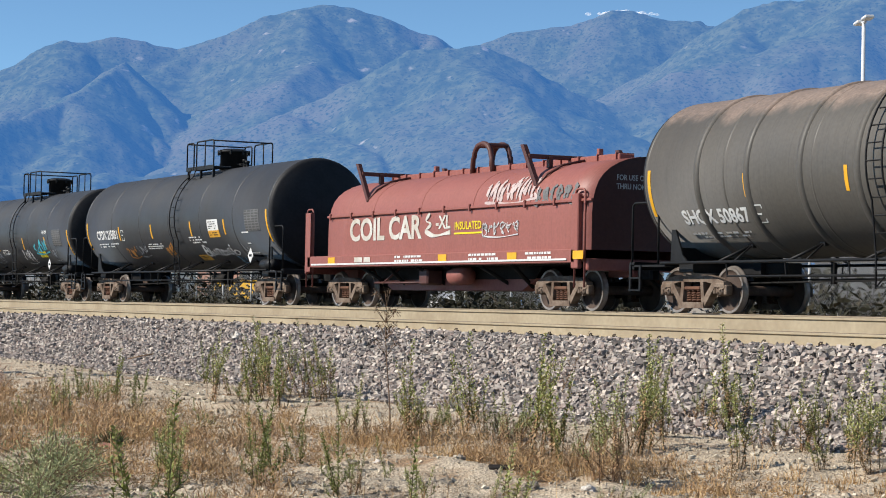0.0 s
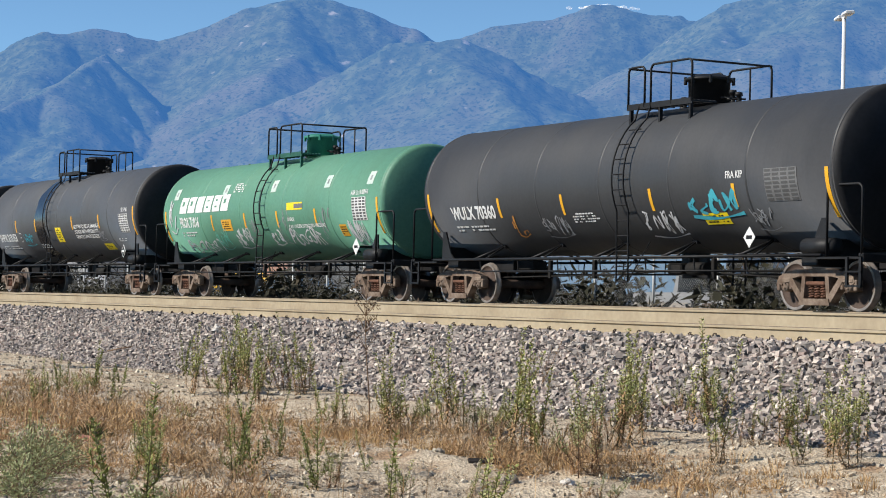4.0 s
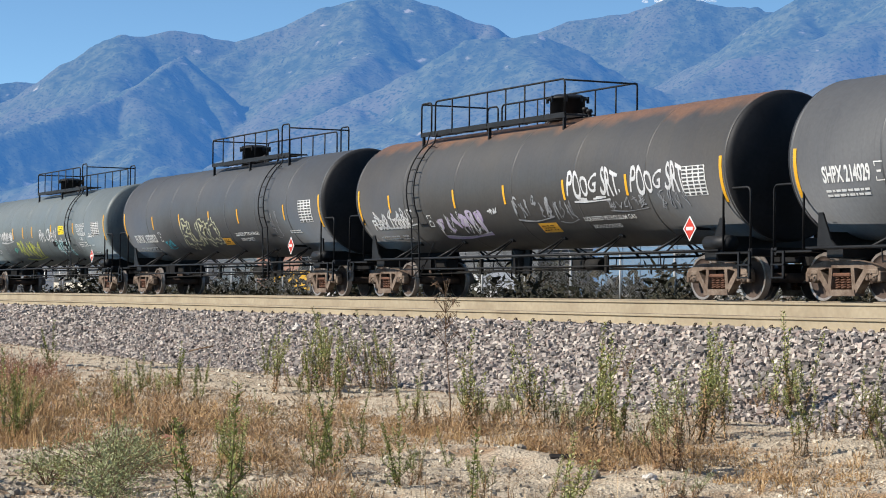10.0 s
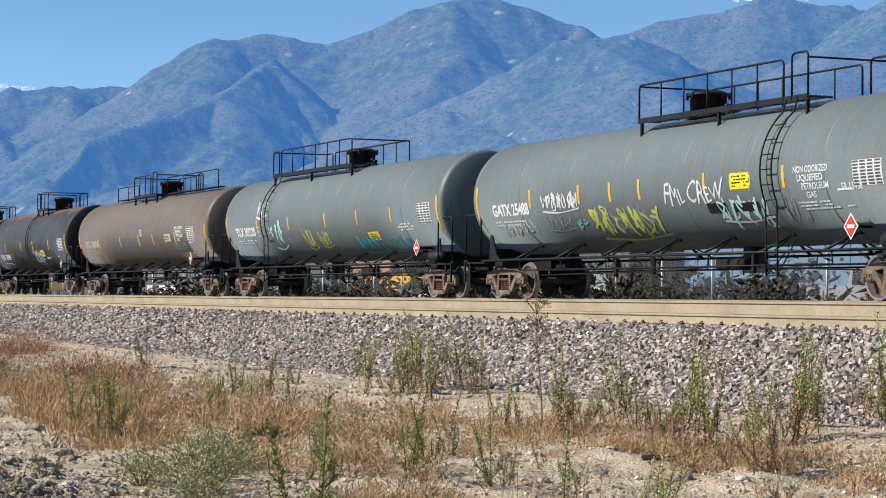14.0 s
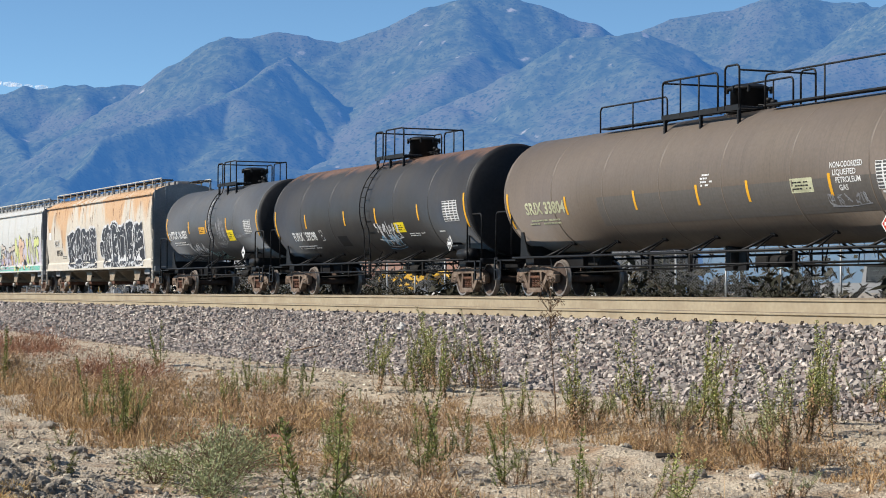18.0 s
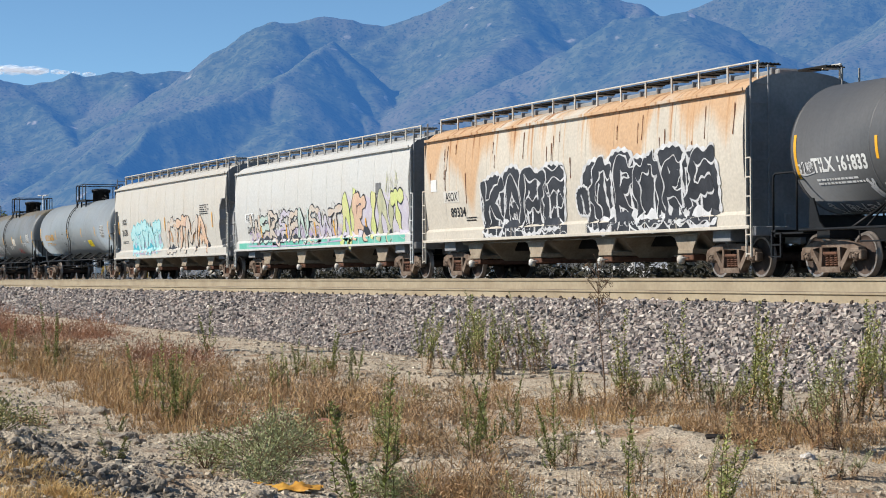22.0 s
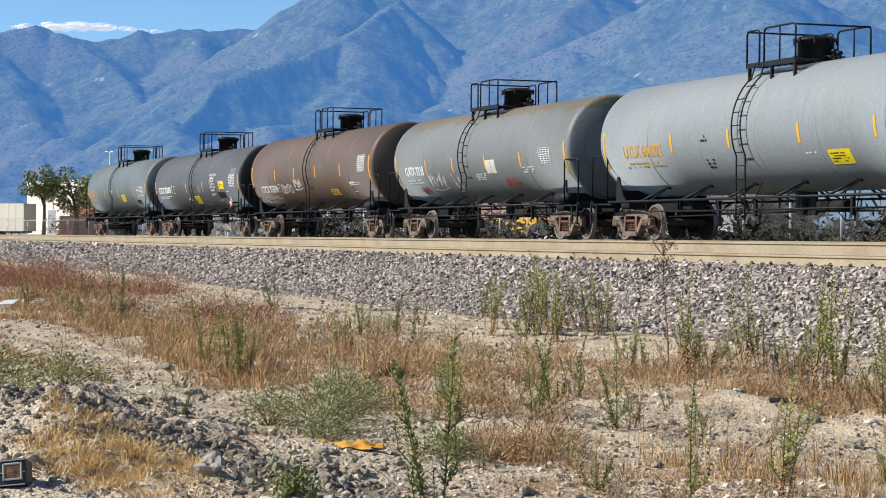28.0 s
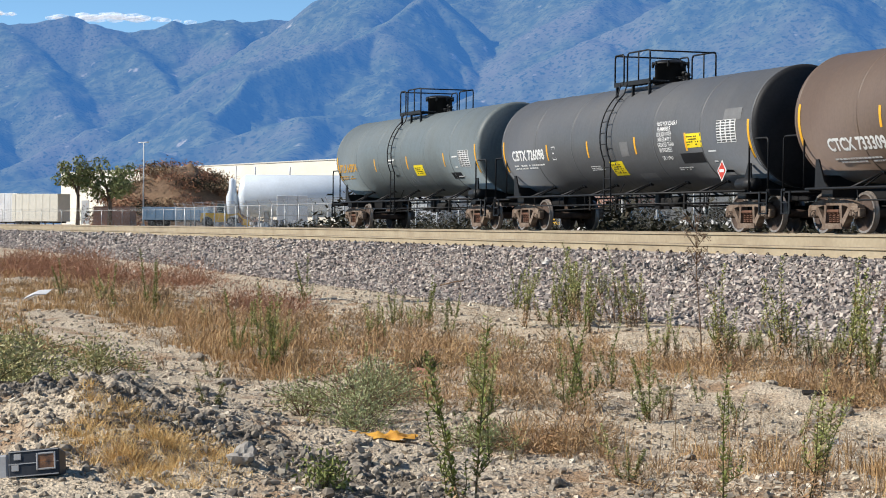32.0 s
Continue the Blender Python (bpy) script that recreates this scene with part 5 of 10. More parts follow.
def ico():
    t = (1 + 5 ** 0.5) / 2
    v = np.array([(-1, t, 0), (1, t, 0), (-1, -t, 0), (1, -t, 0), (0, -1, t), (0, 1, t), (0, -1, -t), (0, 1, -t), (t, 0, -1), (t, 0, 1), (-t, 0, -1), (-t, 0, 1)], float)
    v /= np.linalg.norm(v[0])
    f = np.array([(0, 11, 5), (0, 5, 1), (0, 1, 7), (0, 7, 10), (0, 10, 11), (1, 5, 9), (5, 11, 4), (11, 10, 2), (10, 7, 6), (7, 1, 8), (3, 9, 4), (3, 4, 2), (3, 2, 6), (3, 6, 8), (3, 8, 9), (4, 9, 5), (2, 4, 11), (6, 2, 10), (8, 6, 7), (9, 8, 1)])
    return v, f


ICO_V, ICO_F = ico()


CUBE_V = np.array([(x, y, z) for x in (-1, 1) for y in (-1, 1) for z in (-1, 1)], float) * 0.72
CUBE_F = np.array([(0, 1, 3), (0, 3, 2), (4, 6, 7), (4, 7, 5), (0, 4, 5), (0, 5, 1), (2, 3, 7), (2, 7, 6), (0, 2, 6), (0, 6, 4), (1, 5, 7), (1, 7, 3)])


def stones(name, x, y, size, mat, rng, sink=0.25, flat=0.7, crushed=True, lift=0.0):
    """Loose stones, one mesh: crushed ones are broken blocks, the others rounder."""
    n = len(x)
    SV, SF = (CUBE_V, CUBE_F) if crushed else (ICO_V, ICO_F)
    k = len(SV)
    v = np.repeat(SV[None], n, 0) * (1 + (0.75 if crushed else 0.36) * (rng.random((n, k, 3 if crushed else 1)) - 0.5))
    v = v * (0.65 + 0.7 * rng.random((n, 1, 3))) * np.array([1, 1, flat])
    a, b = rng.random(n) * 6.283, (rng.random(n) - 0.5) * 2.4
    ca, sa, cb, sb = np.cos(a)[:, None], np.sin(a)[:, None], np.cos(b)[:, None], np.sin(b)[:, None]
    X, Y, Z = v[..., 0], v[..., 1], v[..., 2]
    X, Z = X * cb + Z * sb, -X * sb + Z * cb
    X, Y = X * ca - Y * sa, X * sa + Y * ca
    s = size[:, None]
    P = np.stack([X * s + x[:, None], Y * s + y[:, None], Z * s + (ground_z(x, y) + size * (flat - sink - 0.25 + lift * rng.random(n)))[:, None]], -1).reshape(-1, 3)
    F = (SF[None] + (np.arange(n) * k)[:, None, None]).reshape(-1, 3)
    return new(name, quad_mesh(name, P, F, mat))


def build_ballast():
    rng = np.random.default_rng(4)
    xs, ys, ss = [], [], []
    for x0, x1, dens, sz in ((-32, -12, 540, 0.0355), (-50, -32, 480, 0.035), (-80, -50, 260, 0.043), (-140, -80, 100, 0.062)):
        n = int((x1 - x0) * 2.75 * dens)
        xs.append(rng.uniform(x0, x1, n))
        y = 16.72 - 2.75 * rng.random(n) ** 0.86
        ys.append(y)
        ss.append(sz * (0.55 + 0.85 * rng.random(n) ** 1.5) * np.clip(1 - (14.6 - y) * 0.45, 0.4, 1))
    x, y, s = np.concatenate(xs), np.concatenate(ys), np.concatenate(ss)
    tagged(stones("ballast", x, y, s, M_BALLAST, rng, 0.1, 0.75, True, 0.9), "coarse mauve-grey crushed stone on the track shoulder", "ballast", kind="stuff")
    # between and beyond the rails, never seen close
    n = 6000
    x, y = rng.uniform(-110, -8, n), rng.uniform(19.3, 28.6, n)
    keep = (np.abs(y - 17.0) > 0.14) & (np.abs(y - 18.51) > 0.14) & (np.abs(y - 24.195) > 0.14) & (np.abs(y - 25.705) > 0.14)
    tagged(stones("track_ballast", x[keep], y[keep], 0.04 + 0.03 * rng.random(keep.sum()), M_BALLAST, rng, 0.45), "crushed stone between the rails", "ballast", kind="stuff")
    # gravel and pebbles on the dirt
    n = 52000
    az, d = np.radians(rng.uniform(47, 84, n)), 8.5 + 45 * rng.random(n) ** 1.7
    x, y = -d * np.sin(az), d * np.cos(az)
    keep = (y < 14.6) & (y > 0.3)
    x, y, d = x[keep], y[keep], d[keep]
    s = (0.006 + 0.024 * rng.random(len(x)) ** 3.4) * (0.75 + d / 55)
    tagged(stones("gravel", x, y, s, M_PEBBLE, rng, 0.25), "scattered tan and grey pebbles on the dirt", "gravel", kind="stuff")
    # dark clods along the crest of the bank and on the heap behind it
    n = 1600
    t = rng.random(n)
    crest = np.array([(-16.4, 2.3), (-15.0, 2.9), (-13.8, 3.6), (-12.4, 4.0), (-11.0, 4.1)])
    x = np.interp(t, [0, 0.3, 0.55, 0.8, 1], crest[:, 0]) + rng.normal(0, 0.28, n)
    y = np.interp(t, [0, 0.3, 0.55, 0.8, 1], crest[:, 1]) + rng.normal(0, 0.24, n)
    x, y = np.concatenate([x, rng.normal(-25.6, 1.5, 700)]), np.concatenate([y, rng.normal(3.5, 0.4, 700)])
    s = 0.010 + 0.030 * rng.random(len(x)) ** 2.4
    tagged(stones("clods", x, y, s, M_CLOD, rng, 0.2, 0.8, False), "dark grey broken clods along the crest of the bank", "clods", kind="stuff")
    # rubble of the spoil bank
    n = 3800
    u, v = rng.normal(0, 1, n), rng.normal(0, 1, n)
    x, y = -15.6 + 2.2 * u, 3.0 + 1.05 * v
    keep = (x < -9.5) & (x > -24)
    s = 0.008 + 0.026 * rng.random(keep.sum()) ** 3
    tagged(stones("rubble", x[keep], y[keep], s, M_CLOD, rng, 0.2, 0.75, False), "broken stones and clods on the spoil bank", "rubble", kind="stuff")


CLIP = Shape()
CLIP.box(-0.035, 0.035, -0.03, 0.03, -0.02, 0.022, 0, 0.008)
CLIP.tube([(-0.032, -0.02, 0.02), (-0.022, 0.0, 0.045), (0.022, 0.0, 0.045), (0.032, -0.02, 0.02)], 0.009, 6)
CLIP = CLIP.mesh("rail_clip", M_CLIP)
SLEEPER = Shape()
SLEEPER.prism([(-0.14, -0.20), (0.14, -0.20), (0.11, 0.0), (-0.11, 0.0)], -1.28, 1.28)
SLEEPER = SLEEPER.mesh("sleeper", M_TIE)


def build_sleepers():
    near = thing("track_near", "near track of concrete sleepers half buried in ballast", "track", (0, 17.755, -0.392), kind="structure")
    k = 0
    x = -128.0
    while x < -14:
        part("sleeper", SLEEPER, None, near, "", (x, 0, -0.03))
        for sy, z in ((-0.855, 0.022), (0.655, 0.056)):
            if sy < 0:
                part("rail_clip", CLIP, None, near, "", pose(x + random.uniform(-0.03, 0.03), sy, z, 0, 0, random.uniform(-8, 8)))
        x += 0.61
    s = Shape()
    x = -150.0
    while x < 0:
        s.prism([(x - 0.13, -0.45), (x + 0.13, -0.45), (x + 0.11, -0.247), (x - 0.11, -0.247)], TRACK_Y - 1.3, TRACK_Y + 1.3)
        x += 0.61
    solid("track_far_sleepers", s, M_TIE, "concrete sleepers under the running train", "sleepers", kind="stuff")


build_ballast()
build_sleepers()


# ---- plants ----
def leaf_mat(name, cols, rough=0.7):
    m = island(name, cols, rough, 0.0, 12)
    return m


M_LEAF = leaf_mat("weed_leaf_green", [(0.13, 0.16, 0.04), (0.34, 0.38, 0.11), (0.52, 0.52, 0.21), (0.21, 0.25, 0.065), (0.60, 0.57, 0.29), (0.40, 0.28, 0.14)])
M_LEAFDARK = leaf_mat("dark_weed_leaf", [(0.085, 0.108, 0.03), (0.25, 0.285, 0.08), (0.165, 0.195, 0.05), (0.40, 0.41, 0.16)])
M_LEAFGREY = leaf_mat("grey_green_leaf", [(0.23, 0.25, 0.11), (0.40, 0.42, 0.21), (0.30, 0.335, 0.15), (0.52, 0.51, 0.29)])
M_LEAFOLIVE = leaf_mat("olive_shrub_leaf", [(0.34, 0.35, 0.14), (0.48, 0.47, 0.22), (0.23, 0.24, 0.09), (0.55, 0.50, 0.26), (0.42, 0.31, 0.15)])
M_LEAFDRY = leaf_mat("withered_brown_leaf", [(0.36, 0.22, 0.11), (0.56, 0.38, 0.21), (0.22, 0.125, 0.065), (0.46, 0.28, 0.155)])
M_STEM = simple("green_brown_stem", (0.15, 0.13, 0.06), 0.8, 0.0, 0.3, 8)
M_STEMDRY = simple("dry_brown_stem", (0.21, 0.135, 0.085), 0.85, 0.0, 0.3, 8)
M_STRAW = island("dry_straw_grass", [(0.50, 0.31, 0.145), (0.72, 0.50, 0.26), (0.24, 0.135, 0.06), (0.60, 0.40, 0.19), (0.36, 0.21, 0.095)], 0.85, 0.0)
M_GOLDSTRAW = island("golden_straw", [(0.672, 0.444, 0.179), (0.792, 0.564, 0.262), (0.552, 0.348, 0.138)], 0.85, 0.0)
M_REDGRASS = island("reddish_brown_dry_brush", [(0.32, 0.155, 0.095), (0.47, 0.25, 0.155), (0.20, 0.095, 0.058), (0.40, 0.215, 0.13)], 0.9, 0.0)
M_GREYTWIG = island("grey_brown_twigs", [(0.32, 0.225, 0.135), (0.46, 0.34, 0.21), (0.17, 0.115, 0.068), (0.38, 0.285, 0.175)], 0.9, 0.0)
M_TWIG = island("brown_twigs", [(0.46, 0.285, 0.15), (0.68, 0.46, 0.265), (0.19, 0.11, 0.055), (0.54, 0.34, 0.18), (0.30, 0.18, 0.09)], 0.9, 0.0)


def leaves_along(s, path, n, length, width, rng, lo=0.1, hi=1.0, rise=0.9, mat=0):
    """Leaves set spirally on a stem between lo and hi, each a pointed blade folded along its rib; rise below 0 lets them hang."""
    for i in range(n):
        f = lo + (hi - lo) * (i + rng.random()) / n
        k = f * (len(path) - 1)
        j = min(int(k), len(path) - 2)
        p = Vector(path[j]).lerp(Vector(path[j + 1]), k - j)
        a = i * 2.4 + rng.random() * 1.4
        out = Vector((math.cos(a), math.sin(a), 0))
        ln = length * (0.55 + 0.75 * rng.random()) * (1.12 - 0.5 * f)
        d = (out + Vector((0, 0, rise * (0.45 + 0.9 * rng.random())))).normalized()
        tip = p + d * ln + Vector((0, 0, -0.15 * ln))
        mid = p + d * ln * 0.45
        w = out.cross(Vector((0, 0, 1))) * width * (0.7 + 0.6 * rng.random())
        fold = d.cross(w).normalized() * width * 0.55
        s.add([p, mid + w + fold, tip, mid - w + fold], [(0, 1, 2), (0, 2, 3)], mat)


def weed_kind(seed, stems, dry=0.3, mats=None, spread=0.18, shoots=3, leaf=(0.070, 0.0120)):
    """A tall weed of one metre: upright leafy spires with side shoots, withered and half bare low down."""
    rng = np.random.default_rng(seed)
    st, lv, dr = Shape(), Shape(), Shape()
    for k in range(stems):
        a, t = rng.random() * 6.283, spread * (0.35 + rng.random())
        hh = (0.45 + 0.5 * rng.random()) if k else 1.0
        ox, oy = rng.normal(0, 0.05 * stems ** 0.5, 2) if k else (0.0, 0.0)
        bow = rng.uniform(-0.03, 0.03)
        path = [(ox + t * f * math.cos(a) * hh + bow * math.sin(5 * f + k), oy + t * f * math.sin(a) * hh + bow * math.cos(4 * f + k), f * hh) for f in [i / 7 for i in range(8)]]
        st.tube(path, [0.0065 * (1 - 0.7 * i / 7) for i in range(8)], 4)
        low = dry * rng.uniform(0.6, 1.3)
        leaves_along(lv, path, int(108 * hh * (1 - low)), leaf[0], leaf[1], rng, low, 1.0, 1.0)
        leaves_along(dr, path, int(52 * hh * low / 0.4), leaf[0] * 0.95, leaf[1] * 0.85, rng, 0.04, low + 0.12, -0.35)
        for b in range(int(round(shoots * hh * rng.uniform(0.5, 1.4)))):
            f = rng.uniform(0.10, 0.62)
            j = min(int(f * 7), 6)
            p = Vector(path[j])
            a2 = rng.random() * 6.283
            ln = rng.uniform(0.16, 0.40) * hh
            q = p + Vector((math.cos(a2) * 0.42, math.sin(a2) * 0.42, 0.9)) * ln
            br = [p, p.lerp(q, 0.5) + Vector((math.cos(a2), math.sin(a2), -0.3)) * 0.05 * ln / 0.3, q]
            st.tube(br, 0.0032, 4)
            leaves_along(lv if f > low * 0.8 else dr, br, int(100 * ln) + 3, leaf[0] * 0.8, leaf[1] * 0.85, rng, 0.12, 1.0, 0.9 if f > low * 0.8 else 0.1)
    mats = mats or (M_LEAF, M_STEM, M_LEAFDRY)
    return st.mesh("stem", mats[1]), lv.mesh("leaves", mats[0]), dr.mesh("withered_leaves", mats[2])


DARK = (M_LEAFDARK, M_STEM, M_LEAFDRY)
KINDS = [weed_kind(1, 2), weed_kind(2, 4, 0.35), weed_kind(3, 6, 0.42, None, 0.22, 4), weed_kind(4, 8, 0.45, None, 0.30, 4), weed_kind(5, 3, 0.15, DARK, 0.16, 3),
         weed_kind(6, 6, 0.62, (M_LEAFGREY, M_STEMDRY, M_LEAFDRY), 0.34, 6, (0.064, 0.012)), weed_kind(7, 1, 0.08, DARK, 0.12, 2), weed_kind(8, 3, 0.9, (M_LEAFDRY, M_STEMDRY, M_LEAFDRY), 0.3, 6, (0.045, 0.008))]


def put_weed(x, y, h, kind, rng, tall=1.08):
    z = float(ground_z(x, y)) - 0.02
    ob = thing("weed", ("tall dark green leafy weed in dry dirt", "tall green leafy weed beside the ballast", "pale green bushy weed with withered brown base")[0 if kind in (4, 6) else 2 if kind == 5 else 1], "weed", (x, y, z), "weeds on the verge", rz=float(rng.random() * 360))
    sc = h * tall
    m = ob.matrix_basis @ Matrix.Rotation((rng.random() - 0.5) * 0.22, 4, "X") @ Matrix.Rotation((rng.random() - 0.5) * 0.22, 4, "Y")
    wide = max(0.62, sc ** 0.6)
    ob.matrix_basis = m @ Matrix.Diagonal((wide, wide, sc, 1))
    for nm, me in zip(("stem", "leaves", "withered_leaves"), KINDS[kind]):
        tagged(part(nm, me, None, ob), kind="stuff")


WEEDS_BANK = [(-26, 6.5, .51), (-24, 6.3, .64), (-23.9, 6.5, .64), (-38.4, 11, .81), (-31, 10.3, .53), (-30.9, 10.4, .44), (-29.6, 10.2, .47), (-30.5, 10.7, .7), (-28.9, 10.5, .5), (-35.5, 6.7, .78), (-38.4, 7.1, .64), (-37.8, 7.8, .94), (-42.3, 7, .7), (-26.3, 6.6, .74), (-24.3, 6.4, .89), (-23.8, 6.4, .8)]
WEEDS_MID = [(-29.8, 12.8, .9), (-31.2, 13.0, .8), (-28.2, 12.4, .8), (-27.4, 11.6, .6), (-29.6, 13.6, .95), (-34.4, 13.7, .6), (-29.3, 11.8, .86), (-30.1, 12.4, .53), (-29.1, 12.3, .94), (-33, 14.2, .68), (-30.3, 13.2, .99), (-19.8, 8.9, .35), (-28.6, 13.3, .77), (-25.7, 12.2, .39), (-23.2, 11.2, .63), (-21.5, 9.7, .58), (-16.5, 8, .35), (-16.2, 7.7, .54), (-26.2, 8.5, .6)]
WEEDS_TOE = [(-21.2, 10.9, 1.1), (-21.6, 11.3, .53), (-21.5, 11.4, .4), (-21.6, 11.7, .47), (-20.5, 11.3, 1.14), (-21.1, 11.6, .59), (-20.4, 11.7, .51), (-19.3, 11.2, .61), (-20.1, 11.7, .51), (-18.9, 11.2, 1.25), (-18.5, 11.2, 1.18), (-24.4, 14.9, .78), (-17.8, 11.5, .86), (-16.5, 10.7, .96), (-18.5, 12.2, 1.14), (-18.9, 12.7, 1.18), (-19.7, 13.4, .71), (-17.6, 11, .34)]
WEEDS_EDGE = [(-19.9, 14.5, 1.2), (-16.7, 12.3, .79), (-17.8, 13.5, .48), (-17.5, 13.7, .78), (-16.3, 13.3, .97), (-15.6, 13, .83), (-20.8, 14.7, .42), (-20.2, 14.6, .61), (-18.4, 14.7, .45), (-17.1, 14.4, .73), (-14.9, 9.7, .29)]
WEEDS_NEAR = [(-15.4, 5.9, .68), (-17.8, 6.6, .31), (-17.1, 7.3, .56), (-16.9, 7.4, .8), (-15.3, 8, .38), (-15.2, 8.6, .33), (-11.4, 4.3, .87), (-11.2, 5.8, .69), (-11.2, 6.4, .67), (-12.9, 5.9, .31), (-12.5, 5.8, .23), (-17.6, 7.6, .89), (-17.7, 6.7, .57), (-18.8, 6, .48), (-15.7, 3.7, .2)]


def build_weeds():
    rng = np.random.default_rng(11)
    for group, kinds, tall in ((WEEDS_BANK, (4, 6, 1, 4), 1.2), (WEEDS_MID, (1, 0, 2, 6, 5, 4), 1.3), (WEEDS_TOE, (2, 5, 3, 1, 2, 7), 1.08), (WEEDS_EDGE, (2, 1, 5, 3), 1.08), (WEEDS_NEAR, (1, 0, 4, 6), 1.25)):
        for i, (x, y, h) in enumerate(group):
            put_weed(x, y, h, kinds[i % len(kinds)], rng, tall)
    # small ones scattered over the verge
    for i in range(46):
        az, d = math.radians(rng.uniform(50, 80)), rng.uniform(14, 40)
        x, y = -d * math.sin(az), d * math.cos(az)
        if 4.5 < y < 14:
            put_weed(x, y, rng.uniform(0.18, 0.42), int((0, 1, 4, 6, 7, 5, 6)[rng.integers(0, 7)]), rng)
    # one tall dead stalk with bare twigs
    s = Shape()
    base = Vector((-22.2, 11.2, float(ground_z(-22.2, 11.2)) - 0.02))
    path = [base + Vector((-0.10 * f + 0.02 * math.sin(6 * f), 0.02 * math.cos(5 * f), 1.78 * f)) for f in [i / 9 for i in range(10)]]
    s.tube(path, [0.011 * (1 - 0.8 * i / 9) for i in range(10)], 5)
    dead = thing("dead_weed", "tall dead weed stalk with bare twigs", "weed")
    part("stem", s, M_STEMDRY, dead)
    s = Shape()
    for i in range(26):
        f = 0.62 + 0.38 * rng.random()
        p = path[min(int(f * 9), 9)]
        a = rng.random() * 6.283
        q = p + Vector((math.cos(a) * 0.13, math.sin(a) * 0.13, 0.13 + 0.06 * rng.random()))
        s.tube([p, p.lerp(q, 0.6), q], 0.0035, 4)
        for _ in range(4):
            r2 = q + Vector(rng.normal(0, 0.035, 3))
            s.tube([q, r2], 0.003, 3)
            s.lathe([(-0.008, 0.001), (0, 0.008), (0.008, 0.001)], 5, "z", tuple(r2))
    tagged(part("twig_spray", s, M_STEMDRY, dead), kind="stuff")


PATH = [(-36.5, 5.6), (-30.5, 5.2), (-25.5, 5.2), (-21.0, 5.0), (-18.0, 4.9), (-15.5, 4.5)]


def off_path(x, y):
    """Metres from the middle line of the bare gravel track."""
    px, py = zip(*reversed(PATH))
    return y - np.interp(-x, [-v for v in px], py)


def scatter(rng, n, cx, cy, rx, ry):
    """Clump centres in an ellipse, crowded towards its middle."""
    a, q = rng.random(n) * 6.283, rng.random(n) ** 0.6
    return cx + rx * q * np.cos(a), cy + ry * q * np.sin(a)


def tufts(name, cx, cy, h, r, per, width, mat, rng, label, category, lean=0.9):
    """Dry grass tufts, one mesh: bent blades that fan out from each tuft's root."""
    k = np.repeat(np.arange(len(cx)), per)
    n = len(k)
    a, q = rng.random(n) * 6.283, rng.random(n) ** 0.7
    x, y = cx[k] + r[k] * q * np.cos(a) * 0.5, cy[k] + r[k] * q * np.sin(a) * 0.5
    hh = h[k] * (0.30 + 0.75 * rng.random(n) ** 1.3) * (1.1 - 0.45 * q)
    a = a + rng.normal(0, 0.7, n)
    ln = lean * hh * (0.15 + 0.9 * q * rng.random(n))
    lx, ly = np.cos(a) * ln, np.sin(a) * ln
    b = rng.random(n) * 6.283
    w = width * (0.7 + 0.6 * rng.random(n)) * (0.7 + np.hypot(x, y) / 45)
    wx, wy = np.cos(b) * w, np.sin(b) * w
    z = ground_z(x, y) - 0.01
    P = np.stack([np.stack([x - wx, y - wy, z], -1), np.stack([x + wx, y + wy, z], -1),
                  np.stack([x + lx * 0.4 + wx * 0.8, y + ly * 0.4 + wy * 0.8, z + hh * 0.62], -1), np.stack([x + lx * 0.4 - wx * 0.8, y + ly * 0.4 - wy * 0.8, z + hh * 0.62], -1),
                  np.stack([x + lx * 1.1, y + ly * 1.1, z + hh * (0.85 + 0.15 * rng.random(n))], -1)], 1).reshape(-1, 3)
    o = np.arange(n)[:, None] * 5
    F = np.concatenate([o + [0, 1, 2], o + [0, 2, 3], o + [3, 2, 4]])
    tagged(new(name, quad_mesh(name, P, F, mat)), label, category, kind="stuff")


def tangles(name, cx, cy, h, r, per, width, mat, rng, label, category):
    """Dead brush, one mesh: domes of short crossing twigs."""
    k = np.repeat(np.arange(len(cx)), per)
    n = len(k)
    d = rng.normal(0, 1, (n, 3))
    d[:, 2] = np.abs(d[:, 2])
    d /= np.linalg.norm(d, axis=1)[:, None]
    q = rng.random(n) ** 0.55
    size = np.stack([r[k], r[k], h[k]], -1)
    p = d * q[:, None] * size * (0.75 + 0.5 * rng.random((n, 1)))
    p[:, 0] += cx[k]
    p[:, 1] += cy[k]
    p[:, 2] += ground_z(p[:, 0], p[:, 1])
    e = d * 0.7 + rng.normal(0, 0.55, (n, 3)) + np.array([0, 0, 0.35])
    e *= (0.30 * h[k] * (0.5 + rng.random(n)) / np.linalg.norm(e, axis=1))[:, None]
    w = np.cross(e, rng.normal(0, 1, (n, 3)))
    w *= (width * (0.7 + np.hypot(cx[k], cy[k]) / 45) / np.maximum(np.linalg.norm(w, axis=1), 1e-6))[:, None]
    bend = rng.normal(0, 0.15, (n, 3)) * h[k][:, None] * 0.3
    P = np.stack([p - w, p + w, p + e * 0.55 + bend + w * 0.7, p + e * 0.55 + bend - w * 0.7, p + e], 1).reshape(-1, 3)
    o = np.arange(n)[:, None] * 5
    F = np.concatenate([o + [0, 1, 2], o + [0, 2, 3], o + [3, 2, 4]])
    tagged(new(name, quad_mesh(name, P, F, mat)), label, category, kind="stuff")


